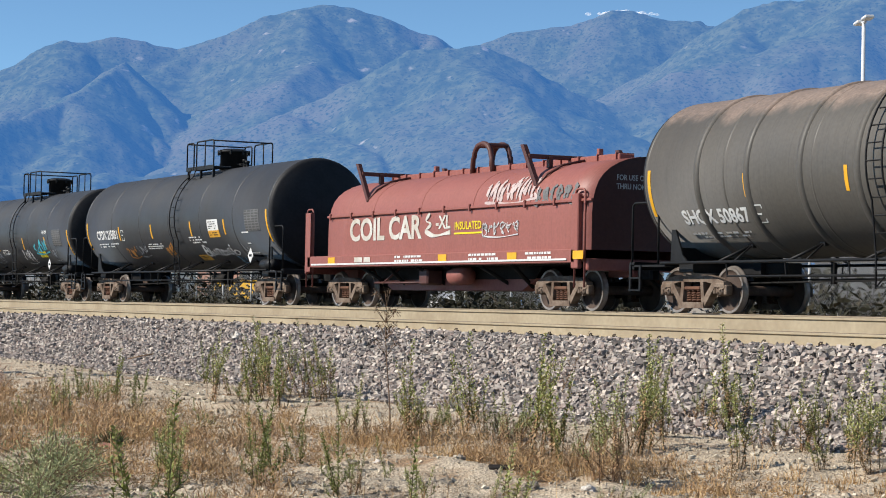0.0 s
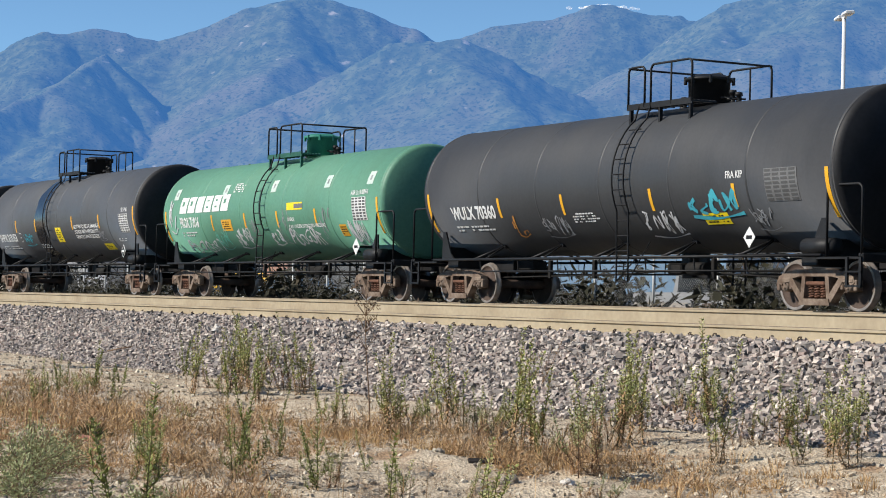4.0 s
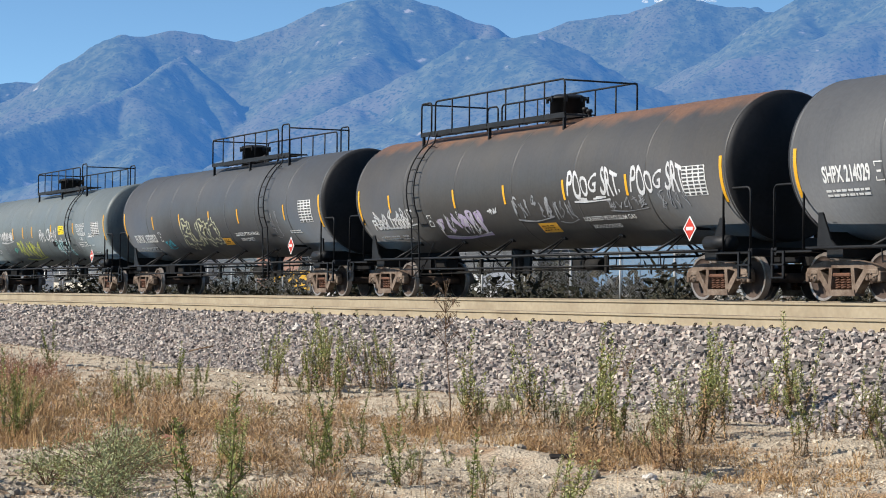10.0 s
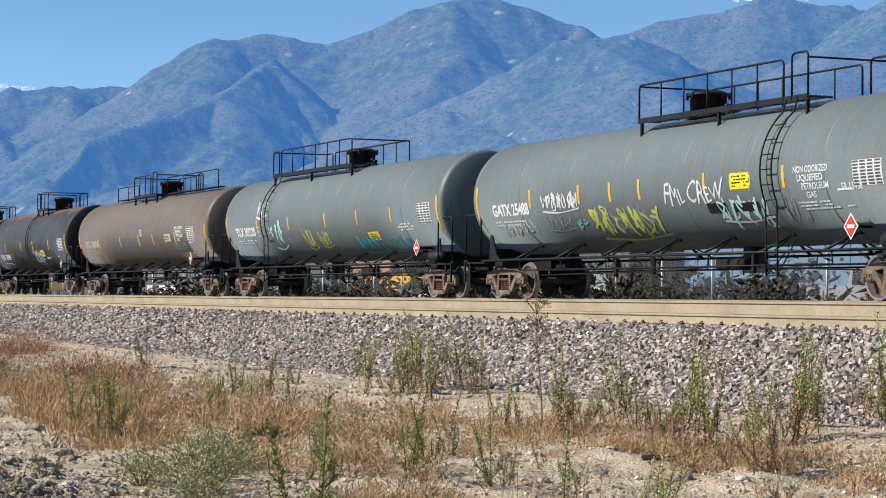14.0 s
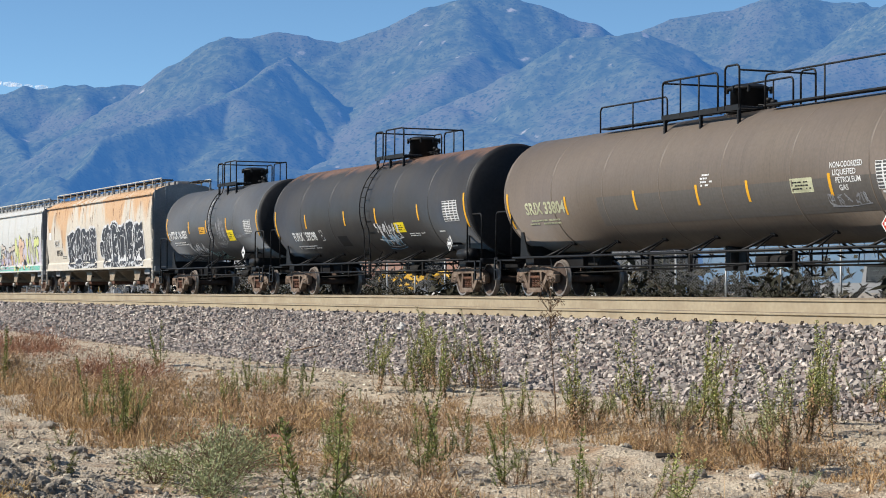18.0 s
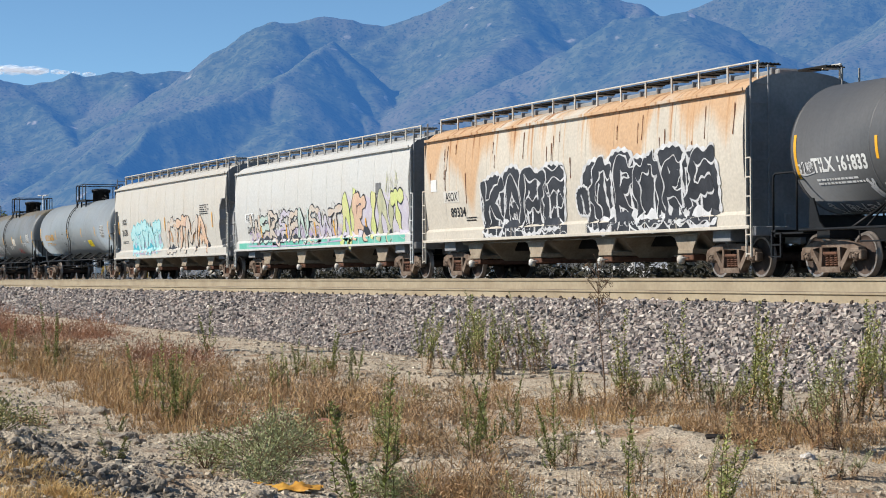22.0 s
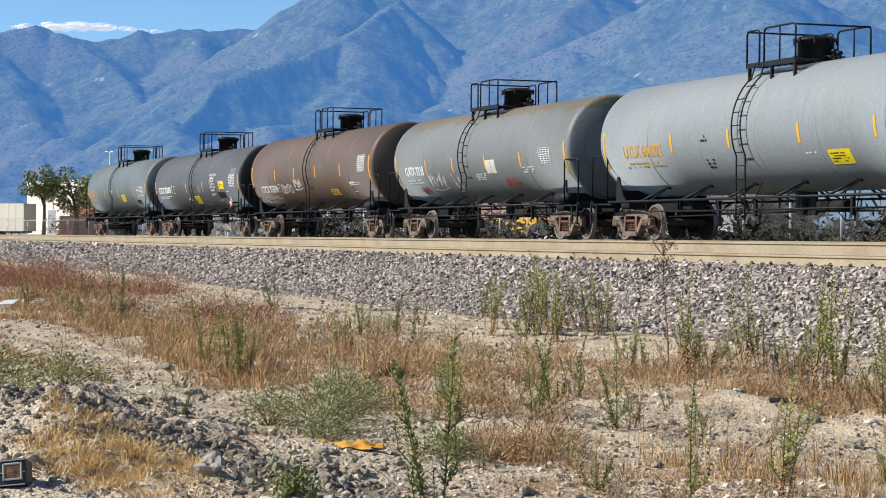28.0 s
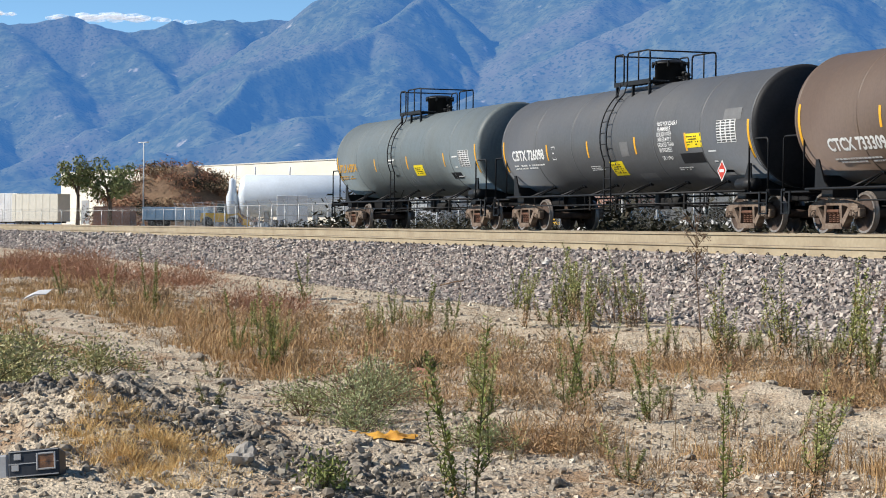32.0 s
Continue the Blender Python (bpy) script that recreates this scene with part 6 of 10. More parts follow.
def gather(rng, spots):
    """Clumps of several ellipses (centre, radii, number, least and greatest height), with the bare track left free."""
    out = []
    for cx, cy, rx, ry, n, h0, h1 in spots:
        x, y = scatter(rng, n, cx, cy, rx, ry)
        out.append(np.stack([x, y, h0 + (h1 - h0) * rng.random(n) ** 1.5], -1))
    c = np.concatenate(out)
    d = off_path(c[:, 0], c[:, 1])
    keep = ((np.abs(d) > 0.42) | (c[:, 0] > -15.8) | (c[:, 0] < -36)) & (c[:, 1] < 14.0)
    return c[keep, 0], c[keep, 1], c[keep, 2]


def build_grass():
    rng = np.random.default_rng(21)
    tan = [(-41, 7.6, 7, 1.5, 120, 0.16, 0.42), (-33, 7.3, 5, 1.2, 130, 0.16, 0.45), (-27.5, 7.0, 3.2, 0.9, 100, 0.16, 0.42), (-23.8, 6.5, 1.8, 0.7, 50, 0.15, 0.40), (-62, 8, 16, 2.5, 160, 0.2, 0.5),
           (-33, 4.6, 4, 0.5, 60, 0.12, 0.26), (-43, 5.6, 8, 1.3, 150, 0.15, 0.36), (-29, 4.2, 4, 0.5, 60, 0.10, 0.24), (-24, 4.3, 2.5, 0.35, 30, 0.08, 0.2), (-55, 6.5, 9, 1.5, 120, 0.15, 0.4), (-16, 10.9, 2.5, 0.45, 46, 0.10, 0.28), (-19.5, 10.5, 2.0, 0.4, 46, 0.10, 0.30), (-13.2, 7.2, 1.6, 1.2, 34, 0.08, 0.30), (-15, 6.3, 0.9, 0.5, 30, 0.10, 0.34), (-12.0, 7.4, 1.0, 0.9, 26, 0.15, 0.42), (-15.2, 12.2, 2.0, 0.6, 30, 0.1, 0.3)]
    x, y, h = gather(rng, tan)
    tufts("dry_grass", x, y, h, 0.10 + 0.45 * h, 34, 0.0026, M_STRAW, rng, "dry tan grass tufts across the verge", "grass", 1.5)
    brown = [(-27, 8.6, 3.4, 1.3, 110, 0.12, 0.36), (-30.5, 9.8, 3.8, 1.5, 100, 0.12, 0.36), (-23.5, 8.8, 2.6, 1.2, 110, 0.12, 0.38), (-25.2, 10.8, 2.4, 0.9, 60, 0.10, 0.28), (-18.2, 7.3, 1.5, 0.7, 40, 0.12, 0.36), (-19.0, 6.3, 1.4, 0.5, 34, 0.1, 0.3),
             (-21.2, 10.9, 1.8, 0.6, 60, 0.10, 0.34), (-18.4, 10.9, 1.8, 0.6, 60, 0.10, 0.34), (-16.4, 11.4, 2.0, 0.6, 50, 0.08, 0.28), (-14.8, 6.2, 0.8, 0.5, 30, 0.12, 0.40), (-12.2, 6.3, 0.9, 0.7, 18, 0.08, 0.26), (-17.6, 10.3, 1.2, 0.3, 20, 0.1, 0.25),
             (-36, 8.2, 6, 1.6, 120, 0.15, 0.42), (-30, 7.3, 5, 1.3, 90, 0.12, 0.36), (-24.5, 6.6, 2.5, 0.8, 50, 0.1, 0.34), (-21.0, 7.3, 1.6, 0.7, 40, 0.1, 0.3), (-20.5, 9.0, 1.8, 0.9, 44, 0.08, 0.24), (-44, 8.0, 5, 1.5, 60, 0.2, 0.45)]
    x, y, h = gather(rng, brown)
    pick = rng.random(len(x))
    for name, lo, hi, mat, label in (("dead_brush", 0.0, 0.42, M_TWIG, "brown dead brush and twigs among the weeds"), ("grey_brush", 0.42, 0.66, M_GREYTWIG, "grey-brown dead brush among the weeds"), ("pale_brush", 0.66, 0.86, M_STRAW, "pale tan dead brush among the weeds")):
        k = (pick >= lo) & (pick < hi)
        tangles(name, x[k], y[k], h[k], 0.10 + 0.55 * h[k], 80, 0.0034, mat, rng, label, "brush")
    red = [(-53, 9.0, 7.5, 1.6, 60, 0.35, 0.75), (-50, 10.6, 4.5, 1.2, 34, 0.35, 0.65), (-64, 10.4, 9, 2.0, 44, 0.35, 0.7), (-37, 9.7, 2.4, 0.7, 26, 0.28, 0.52)]
    x, y, h = gather(rng, red)
    tangles("red_brush", x, y, h, 0.25 + 0.9 * h, 140, 0.0030, M_REDGRASS, rng, "reddish brown dry brush along the bank", "brush")
    # golden straw heaped on the spoil bank
    x, y = scatter(rng, 150, -13.3, 2.75, 1.5, 0.55)
    tufts("straw_heap", x, y, 0.07 + 0.09 * rng.random(150), np.full(150, 0.22), 60, 0.0020, M_GOLDSTRAW, rng, "golden dead straw flattened on the rubble bank", "straw", 2.2)
    # low stubble and litter over the open dirt
    x, y = np.concatenate([rng.uniform(-34, -10.5, 1500), rng.uniform(-24, -11, 500)]), np.concatenate([rng.uniform(5.2, 13.4, 1500), rng.uniform(5.0, 10, 500)])
    k = (fbm(x * 0.5 + 7, y * 0.5, 91, 3) > 0.47) & (np.abs(off_path(x, y)) > 0.4)
    x, y = x[k], y[k]
    h = 0.03 + 0.11 * rng.random(len(x)) ** 2
    tangles("stubble", x, y, h, 0.05 + 1.3 * h, 26, 0.0022, M_GREYTWIG, rng, "low dead stubble and litter on the dirt", "stubble")
    # long pale stalks standing singly
    x, y = scatter(rng, 150, -24, 7.0, 6, 1.2)
    u, v = scatter(rng, 60, -13.0, 7.2, 1.6, 1.0)
    x, y = np.concatenate([x, u]), np.concatenate([y, v])
    tufts("dry_stalks", x, y, 0.35 + 0.45 * rng.random(len(x)), np.full(len(x), 0.10), 3, 0.0022, M_STRAW, rng, "single long straw stalks above the grass", "stalks", 0.5)


def bush(x, y, r, h, seed, mats, label, n=900, leaf=0.028):
    rng = np.random.default_rng(seed)
    z = float(ground_z(x, y)) - 0.02
    ob = thing("bush", label, "bush", (x, y, z), "bushes on the verge")
    st, lv = Shape(), Shape()
    tips = []
    for i in range(int(26 + 30 * r)):
        a, q = rng.random() * 6.283, rng.random() ** 0.6
        tip = Vector((math.cos(a) * r * q, math.sin(a) * r * q, h * (1.05 - 0.6 * q) * (0.35 + 0.65 * rng.random())))
        mid = tip * 0.5 + Vector((rng.normal(0, 0.08) * r, rng.normal(0, 0.08) * r, 0.10 * h))
        st.tube([(0, 0, 0), mid, tip], 0.0026, 4)
        tips.append((mid, tip))
    for i in range(n):
        m, t = tips[rng.integers(len(tips))]
        p = m.lerp(t, rng.random() * 1.15 - 0.2) + Vector(rng.normal(0, 0.055, 3))
        d = Vector(rng.normal(0, 1, 3)) + Vector((0, 0, 0.5))
        d.normalize()
        w = d.cross(Vector(rng.normal(0, 1, 3))).normalized() * leaf * 0.22
        ln = leaf * (0.6 + 0.8 * rng.random())
        lv.add([p, p + d * ln * 0.5 + w, p + d * ln, p + d * ln * 0.5 - w], [(0, 1, 2, 3)])
    part("branch", st, mats[1], ob)
    part("leaves", lv, mats[0], ob)
    return ob


def build_bushes():
    grey = (M_LEAFGREY, M_STEMDRY)
    for i, (x, y, r, h) in enumerate([(-17.2, 5.5, 0.62, 0.74), (-16.7, 5.2, 0.48, 0.58), (-18.0, 5.9, 0.48, 0.66), (-15.9, 5.0, 0.38, 0.46), (-19.2, 6.2, 0.42, 0.55), (-14.7, 5.6, 0.3, 0.34), (-17.6, 5.0, 0.42, 0.5)]):
        bush(x, y, r, h, 40 + i, grey, "low grey-green bush with small leaves", 1500)
    for i, (x, y, r, h) in enumerate([(-18.6, 2.7, 0.62, 0.56), (-17.4, 2.3, 0.55, 0.46), (-20.4, 3.1, 0.7, 0.62), (-20.9, 3.8, 0.6, 0.55), (-22.3, 3.3, 0.7, 0.55), (-19.6, 2.5, 0.6, 0.5)]):
        bush(x, y, r, h, 60 + i, (M_LEAFOLIVE, M_STEM), "low spreading olive-green shrub on the bank", 1150, 0.042)
    bush(-11.9, 3.52, 0.15, 0.30, 80, (M_LEAFDARK, M_STEM), "small dark green bush beside the rubble", 380, 0.040)
    # a spiky dark tuft
    rng = np.random.default_rng(5)
    s = Shape()
    for i in range(90):
        a, t = rng.random() * 6.283, rng.random()
        tip = Vector((math.cos(a) * 0.32 * t, math.sin(a) * 0.32 * t, 0.36 * (1.1 - 0.6 * t)))
        w = Vector((-math.sin(a), math.cos(a), 0)) * 0.007
        s.add([-w, w, tip * 0.6 + w * 0.7 + Vector((0, 0, 0.05)), tip], [(0, 1, 2, 3)])
    solid("spiky_tuft", s, M_STEM, "spiky dark green tuft in the dry grass", "tuft", at=(-22.6, 7.9, float(ground_z(-22.6, 7.9)) - 0.13))


build_weeds()
build_grass()
build_bushes()


# ---- things lying on the verge ----
def boulder(x, y, sx, sy, sz, seed, mat=None, label="grey weathered stone lying on the dirt", sink=0.3):
    rng = np.random.default_rng(seed)
    bm = bmesh.new()
    bmesh.ops.create_icosphere(bm, subdivisions=3, radius=1)
    off = Vector(rng.random(3) * 50)
    for v in bm.verts:
        k = 0.8 + 0.50 * noise.noise(v.co * 1.2 + off) + 0.20 * noise.noise(v.co * 3.1 + off) + 0.08 * noise.noise(v.co * 7 + off)
        v.co = Vector((v.co.x * sx * k, v.co.y * sy * k, v.co.z * sz * k))
    me = bpy.data.meshes.new("rock")
    bm.to_mesh(me)
    bm.free()
    me.materials.append(mat or M_ROCK)
    ob = new("rock", me)
    ob.matrix_basis = pose(x, y, float(ground_z(x, y)) + 0.5 * sz * (1 - 2 * sink), 0, 0, rng.random() * 360)
    return tagged(ob, label, "rock", "rocks on the verge")


def build_litter():
    rng = np.random.default_rng(8)
    boulder(-12.5, 3.18, 0.12, 0.10, 0.10, 3, M_CONCRETE, "blocky pale concrete lump on the rubble bank", 0.2)
    for i, (x, y, r) in enumerate([(-14.5, 4.54, 0.10), (-13.2, 4.37, 0.09), (-13.1, 4.13, 0.09), (-13.4, 4.6, 0.06), (-13.0, 4.75, 0.06), (-13.9, 4.9, 0.07), (-13.6, 4.2, 0.05), (-14.2, 5.3, 0.07), (-12.8, 4.9, 0.05), (-12.5, 5.3, 0.10), (-19.8, 4.6, 0.12), (-21.6, 5.3, 0.14), (-25.5, 5.9, 0.15), (-20.5, 5.1, 0.09), (-17.4, 9.4, 0.09), (-16.5, 9.8, 0.12), (-16.0, 9.2, 0.09), (-19.2, 9.3, 0.08), (-17.0, 8.6, 0.07), (-15.4, 7.4, 0.06), (-15.0, 9.3, 0.11), (-14.5, 8.8, 0.07)]):
        boulder(x, y, r * 1.05, r * 0.85, r * 0.6, 100 + i)
    for i in range(34):
        az, d = math.radians(rng.uniform(50, 80)), rng.uniform(12, 30)
        x, y = -d * math.sin(az), d * math.cos(az)
        if 2 < y < 13:
            r = rng.uniform(0.03, 0.07)
            boulder(x, y, r * 1.3, r, r * 0.7, 300 + i, M_ROCK if i % 3 else M_PALEROCK)
    boulder(-38.2, 15.88, 0.13, 0.11, 0.12, 9, M_PALEROCK, "pale round stone on the ballast", 0.1)
    boulder(-15.9, 10.05, 0.075, 0.06, 0.05, 10, M_PALEROCK, "pale flat stone in the grass", 0.2)
    # slabs of broken ground along the crest of the bank
    for i in range(12):
        t = i / 11
        x, y = -17.6 + 4.6 * t + rng.normal(0, 0.35), 2.7 + 1.1 * t + rng.normal(0, 0.28)
        boulder(x, y, 0.06 + 0.06 * rng.random(), 0.05 + 0.04 * rng.random(), 0.04 + 0.03 * rng.random(), 500 + i, M_ROCK, "broken clod of grey earth and stone on the bank", 0.25)
    for i in range(14):
        x, y = -24.0 + rng.normal(0, 0.9), 2.6 + rng.normal(0, 0.4)
        boulder(x, y, 0.09 + 0.06 * rng.random(), 0.08, 0.06, 560 + i, M_ROCK, "dark broken stone heaped on the bank", 0.2)
    # white plastic bag
    bag = bmesh.new()
    bmesh.ops.create_icosphere(bag, subdivisions=3, radius=1)
    for v in bag.verts:
        k = 0.55 + 0.9 * abs(noise.noise(v.co * 1.7 + Vector((3, 1, 2)))) + 0.5 * noise.noise(v.co * 4)
        v.co = Vector((v.co.x * 0.07 * k, v.co.y * 0.07 * k, v.co.z * 0.10 * k))
    me = bpy.data.meshes.new("plastic_bag")
    bag.to_mesh(me)
    bag.free()
    me.materials.append(simple("white_plastic_film", (0.75, 0.76, 0.78), 0.4, 0.0, 0.1, 9))
    ob = new("plastic_bag", me)
    ob.matrix_basis = pose(-27.6, 7.9, float(ground_z(-27.6, 7.9)) + 0.10)
    tagged(ob, "crumpled white plastic bag caught in dry grass", "bag")
    # bent white sheet
    s = Shape()
    s.prism([(-0.22, 0.0), (0.0, 0.10), (0.24, 0.12), (0.26, 0.14), (0.0, 0.125), (-0.23, 0.02)], -0.15, 0.15)
    solid("plastic_sheet", s, simple("pale_plastic_sheet", (0.62, 0.62, 0.62), 0.5, 0.0, 0.15, 4), "bent white plastic sheet lying in the brush", "sheet", at=pose(-39.6, 6.06, float(ground_z(-39.6, 6.06)) + 0.12, 14, 0, 60))
    # orange tarp scrap
    s = Shape()
    n, k = 22, 9
    vs = []
    for i in range(n):
        for j in range(k):
            u, v = i / (n - 1) - 0.5, j / (k - 1) - 0.5
            zz = 0.05 + 0.06 * noise.noise(Vector((u * 5, v * 4, 1.3))) + 0.03 * noise.noise(Vector((u * 14, v * 9, 4)))
            vs.append((u * 0.52, v * 0.30 * (1 + 0.5 * noise.noise(Vector((u * 4, 0, 9)))), max(0.004, zz * (1 - 1.2 * abs(v)))))
    fs = [(i * k + j, i * k + j + 1, (i + 1) * k + j + 1, (i + 1) * k + j) for i in range(n - 1) for j in range(k - 1)]
    s.add(vs, fs, 0, True)
    solid("tarp_scrap", s, simple("orange_yellow_fabric", (0.68, 0.38, 0.06), 0.7, 0.0, 0.3, 9, (0.52, 0.24, 0.04), 0.3), "crumpled orange-yellow tarp scrap among stones", "tarp", at=pose(-14.85, 4.85, float(ground_z(-14.85, 4.85)) - 0.02, 0, 0, 66))
    # pinkish brick fragment
    s = Shape()
    s.box(-0.10, 0.10, -0.05, 0.05, 0.0, 0.06, 0, 0.015)
    solid("brick_fragment", s, simple("pinkish_fired_clay", (0.50, 0.24, 0.17), 0.9, 0.0, 0.3, 8), "broken pinkish brick in the dry grass", "brick", at=pose(-22.3, 7.75, float(ground_z(-22.3, 7.75)), 8, 6, 40))
    # near-black slab in place of a hollow, whose shade is put into its colour
    s = Shape()
    s.box(-0.17, 0.17, -0.10, 0.10, -0.03, 0.03, 0, 0.012)
    solid("hollow_shade_slab", s, simple("hollow_shade_dark", (0.022, 0.018, 0.015), 0.95, 0.0, 0.4, 9), "short dark slab standing in for a shaded hollow in the grass", "board", at=pose(-17.75, 10.25, float(ground_z(-17.75, 10.25)) + 0.005, 6, 0, 64))
    s = Shape()
    s.tube([(-0.3, 0, 0), (0.0, 0.02, 0.07), (0.32, -0.02, 0.12)], 0.016, 6)
    solid("stick", s, M_STEMDRY, "dark stick lying on the ballast", "stick", at=pose(-40.7, 14.8, float(ground_z(-40.7, 14.8)) + 0.05, 0, 0, 40))
    # discarded appliance housing with a broken window
    box = thing("discarded_appliance", "discarded grey and black appliance housing with a broken window", "appliance", (-12.55, 1.93, float(ground_z(-12.55, 1.93)) - 0.01), rz=66)
    box.matrix_basis = box.matrix_basis @ pose(0, 0, 0, -14, -6, 0) @ Matrix.Scale(0.74, 4)
    dark, pale = simple("dark_grey_plastic", (0.045, 0.05, 0.06), 0.45, 0.0, 0.3, 5), simple("pale_grey_plastic", (0.42, 0.42, 0.42), 0.5, 0.0, 0.2, 5)
    s = Shape()
    s.box(-0.21, 0.21, -0.10, 0.12, 0.0, 0.22, 0, 0.015)
    part("housing", s, dark, box)
    s = Shape()
    s.box(-0.36, -0.212, -0.09, 0.11, -0.02, 0.20, 0, 0.02)
    part("side_panel", s, pale, box, "pale plastic side panel")
    s = Shape()
    for a, b, c, d in ((0.04, 0.17, 0.17, 0.185), (0.04, 0.17, 0.045, 0.06), (0.025, 0.04, 0.045, 0.185), (0.17, 0.185, 0.045, 0.185)):
        s.box(a, b, -0.112, -0.098, c, d, 0, 0.004)
    part("window_frame", s, pale, box, "pale frame of the window")
    s = Shape()
    s.box(0.04, 0.17, -0.106, -0.101, 0.06, 0.17)
    part("window_pane", s, simple("amber_broken_pane", (0.35, 0.16, 0.06), 0.4, 0.0, 0.6, 14, (0.05, 0.03, 0.02)), box, "broken amber pane")
    for i in range(3):
        s = Shape()
        s.box(-0.205, 0.205, -0.106, -0.1, 0.004 + 0.10 * i, 0.012 + 0.10 * i)
        part("trim_line", s, pale, box)
    for i in range(2):
        s = Shape()
        s.box(-0.18 + 0.02 * i, -0.12 + 0.02 * i, -0.107, -0.1, 0.05 + 0.09 * i, 0.10 + 0.09 * i, 0, 0.003)
        part("switch_panel", s, pale, box)


build_litter()


# ---- lettering, placards and spray paint on the cars ----
M_GW = simple("white_spray_paint", (0.66, 0.66, 0.66), 0.65, 0.0, 0.3, 3, (0.5, 0.5, 0.5))
M_GPALEW = simple("worn_pinkish_white_spray_paint", (0.55, 0.46, 0.44), 0.65, 0.0, 0.3, 3, (0.46, 0.34, 0.32))
M_GPALE = simple("thin_pale_spray_paint", (0.34, 0.35, 0.36), 0.7, 0.0, 0.4, 3, (0.2, 0.2, 0.21))
M_GCYAN = simple("cyan_spray_paint", (0.07, 0.42, 0.50), 0.6, 0.0, 0.25, 3, (0.05, 0.28, 0.36))
M_GBLUE = simple("light_blue_spray_paint", (0.18, 0.42, 0.62), 0.6, 0.0, 0.3, 3)
M_GYELLOW = simple("yellow_green_spray_paint", (0.55, 0.56, 0.10), 0.6, 0.0, 0.3, 3, (0.40, 0.45, 0.12))
M_GPALEY = simple("pale_yellow_spray_paint", (0.55, 0.55, 0.36), 0.6, 0.0, 0.3, 3)
M_GORANGE = simple("orange_spray_paint", (0.62, 0.27, 0.06), 0.6, 0.0, 0.3, 3)
M_GRED = simple("red_spray_paint", (0.45, 0.09, 0.07), 0.6, 0.0, 0.3, 3)
M_GLILAC = simple("lilac_spray_paint", (0.42, 0.34, 0.52), 0.6, 0.0, 0.3, 2, (0.50, 0.44, 0.55))
M_GPEACH = simple("peach_spray_paint", (0.66, 0.48, 0.33), 0.6, 0.0, 0.3, 2, (0.60, 0.40, 0.30))
M_GLIME = simple("lime_spray_paint", (0.55, 0.62, 0.22), 0.6, 0.0, 0.3, 2, (0.62, 0.60, 0.30))
M_GTEAL = simple("teal_green_spray_paint", (0.12, 0.44, 0.33), 0.6, 0.0, 0.25, 2, (0.20, 0.50, 0.42))
M_GTURQ = simple("pale_turquoise_spray_paint", (0.34, 0.62, 0.64), 0.6, 0.0, 0.25, 2, (0.44, 0.66, 0.66))
M_GLILACP = simple("pale_lilac_spray_paint", (0.50, 0.46, 0.54), 0.6, 0.0, 0.2, 2, (0.55, 0.52, 0.55))
M_GPEACHP = simple("pale_peach_spray_paint", (0.56, 0.46, 0.37), 0.6, 0.0, 0.2, 2, (0.54, 0.50, 0.44))
M_GPALEG = simple("pale_mint_spray_paint", (0.42, 0.55, 0.48), 0.6, 0.0, 0.2, 2, (0.50, 0.55, 0.50))
M_GBLACK = simple("black_spray_paint", (0.028, 0.030, 0.036), 0.55, 0.0, 0.4, 2.5, (0.05, 0.052, 0.06))
M_GREYPATCH = simple("grey_repaint_patch", (0.17, 0.17, 0.17), 0.6, 0.0, 0.2, 4)
M_SPILL = simple("glossy_black_residue", (0.012, 0.012, 0.014), 0.22, 0.0, 0.4, 1.5)
M_GREYDARK = simple("dark_grey_print", (0.09, 0.09, 0.09), 0.6, 0.0, 0.2, 4)
M_ORANGEPL = simple("orange_placard_sheet", (0.70, 0.36, 0.04), 0.5, 0.0, 0.12, 6)

GLYPHS = {}


def glyphs(body, bold=0.012):
    """Outline of a word in the built-in font, cap height 1."""
    key = (body, bold)
    if key not in GLYPHS:
        cu = bpy.data.curves.new("word", "FONT")
        cu.body, cu.size, cu.offset, cu.resolution_u = body, 1.0, bold, 3
        ob = bpy.data.objects.new("word", cu)
        me = bpy.data.meshes.new_from_object(ob)
        k = 1 / 0.69
        vs = [(v.co.x * k, v.co.y * k) for v in me.vertices]
        fs = [tuple(p.vertices) for p in me.polygons]
        bpy.data.objects.remove(ob)
        bpy.data.curves.remove(cu)
        bpy.data.meshes.remove(me)
        w = max([v[0] for v in vs] + [0.01])
        GLYPHS[key] = (vs, fs, w)
    return GLYPHS[key]


def side_of(spec):
    """Maps (x, height measured along the side from z0) to the near side of a car."""
    if spec["kind"] == "tank":
        R = spec["R"]
        zc = spec["top"] - R

        def put(x0, z0, u, v, off):
            a = math.asin(max(-0.98, min(0.98, (z0 - zc) / R))) + v / R
            return (x0 + u, -(R + off) * math.cos(a), zc + (R + off) * math.sin(a))
    elif spec["kind"] == "hopper":

        def put(x0, z0, u, v, off):
            z = z0 + v
            lo, hi = spec.get("sill", 1.12), spec.get("eave", 4.08)
            if z < lo + 0.26:
                return (x0 + u, -1.503 - off, z)
            t = (z - lo - 0.34) / (hi - lo - 0.34)
            return (x0 + u, -(1.42 + 0.13 * math.sin(math.pi * min(1, max(0, t) * 0.9))) - 0.006 - off, z)
    else:

        def put(x0, z0, u, v, off):
            z = z0 + v
            if z < 1.30:
                return (x0 + u, -1.563 - off, z)
            if z <= 2.35:
                return (x0 + u, -1.456 - off, z)
            s = min(0.999, ((z - 2.35) / 0.98)) ** (1 / 0.9)
            return (x0 + u, -1.41 * math.sqrt(1 - s * s) - off, z + off * 0.6)
    return put


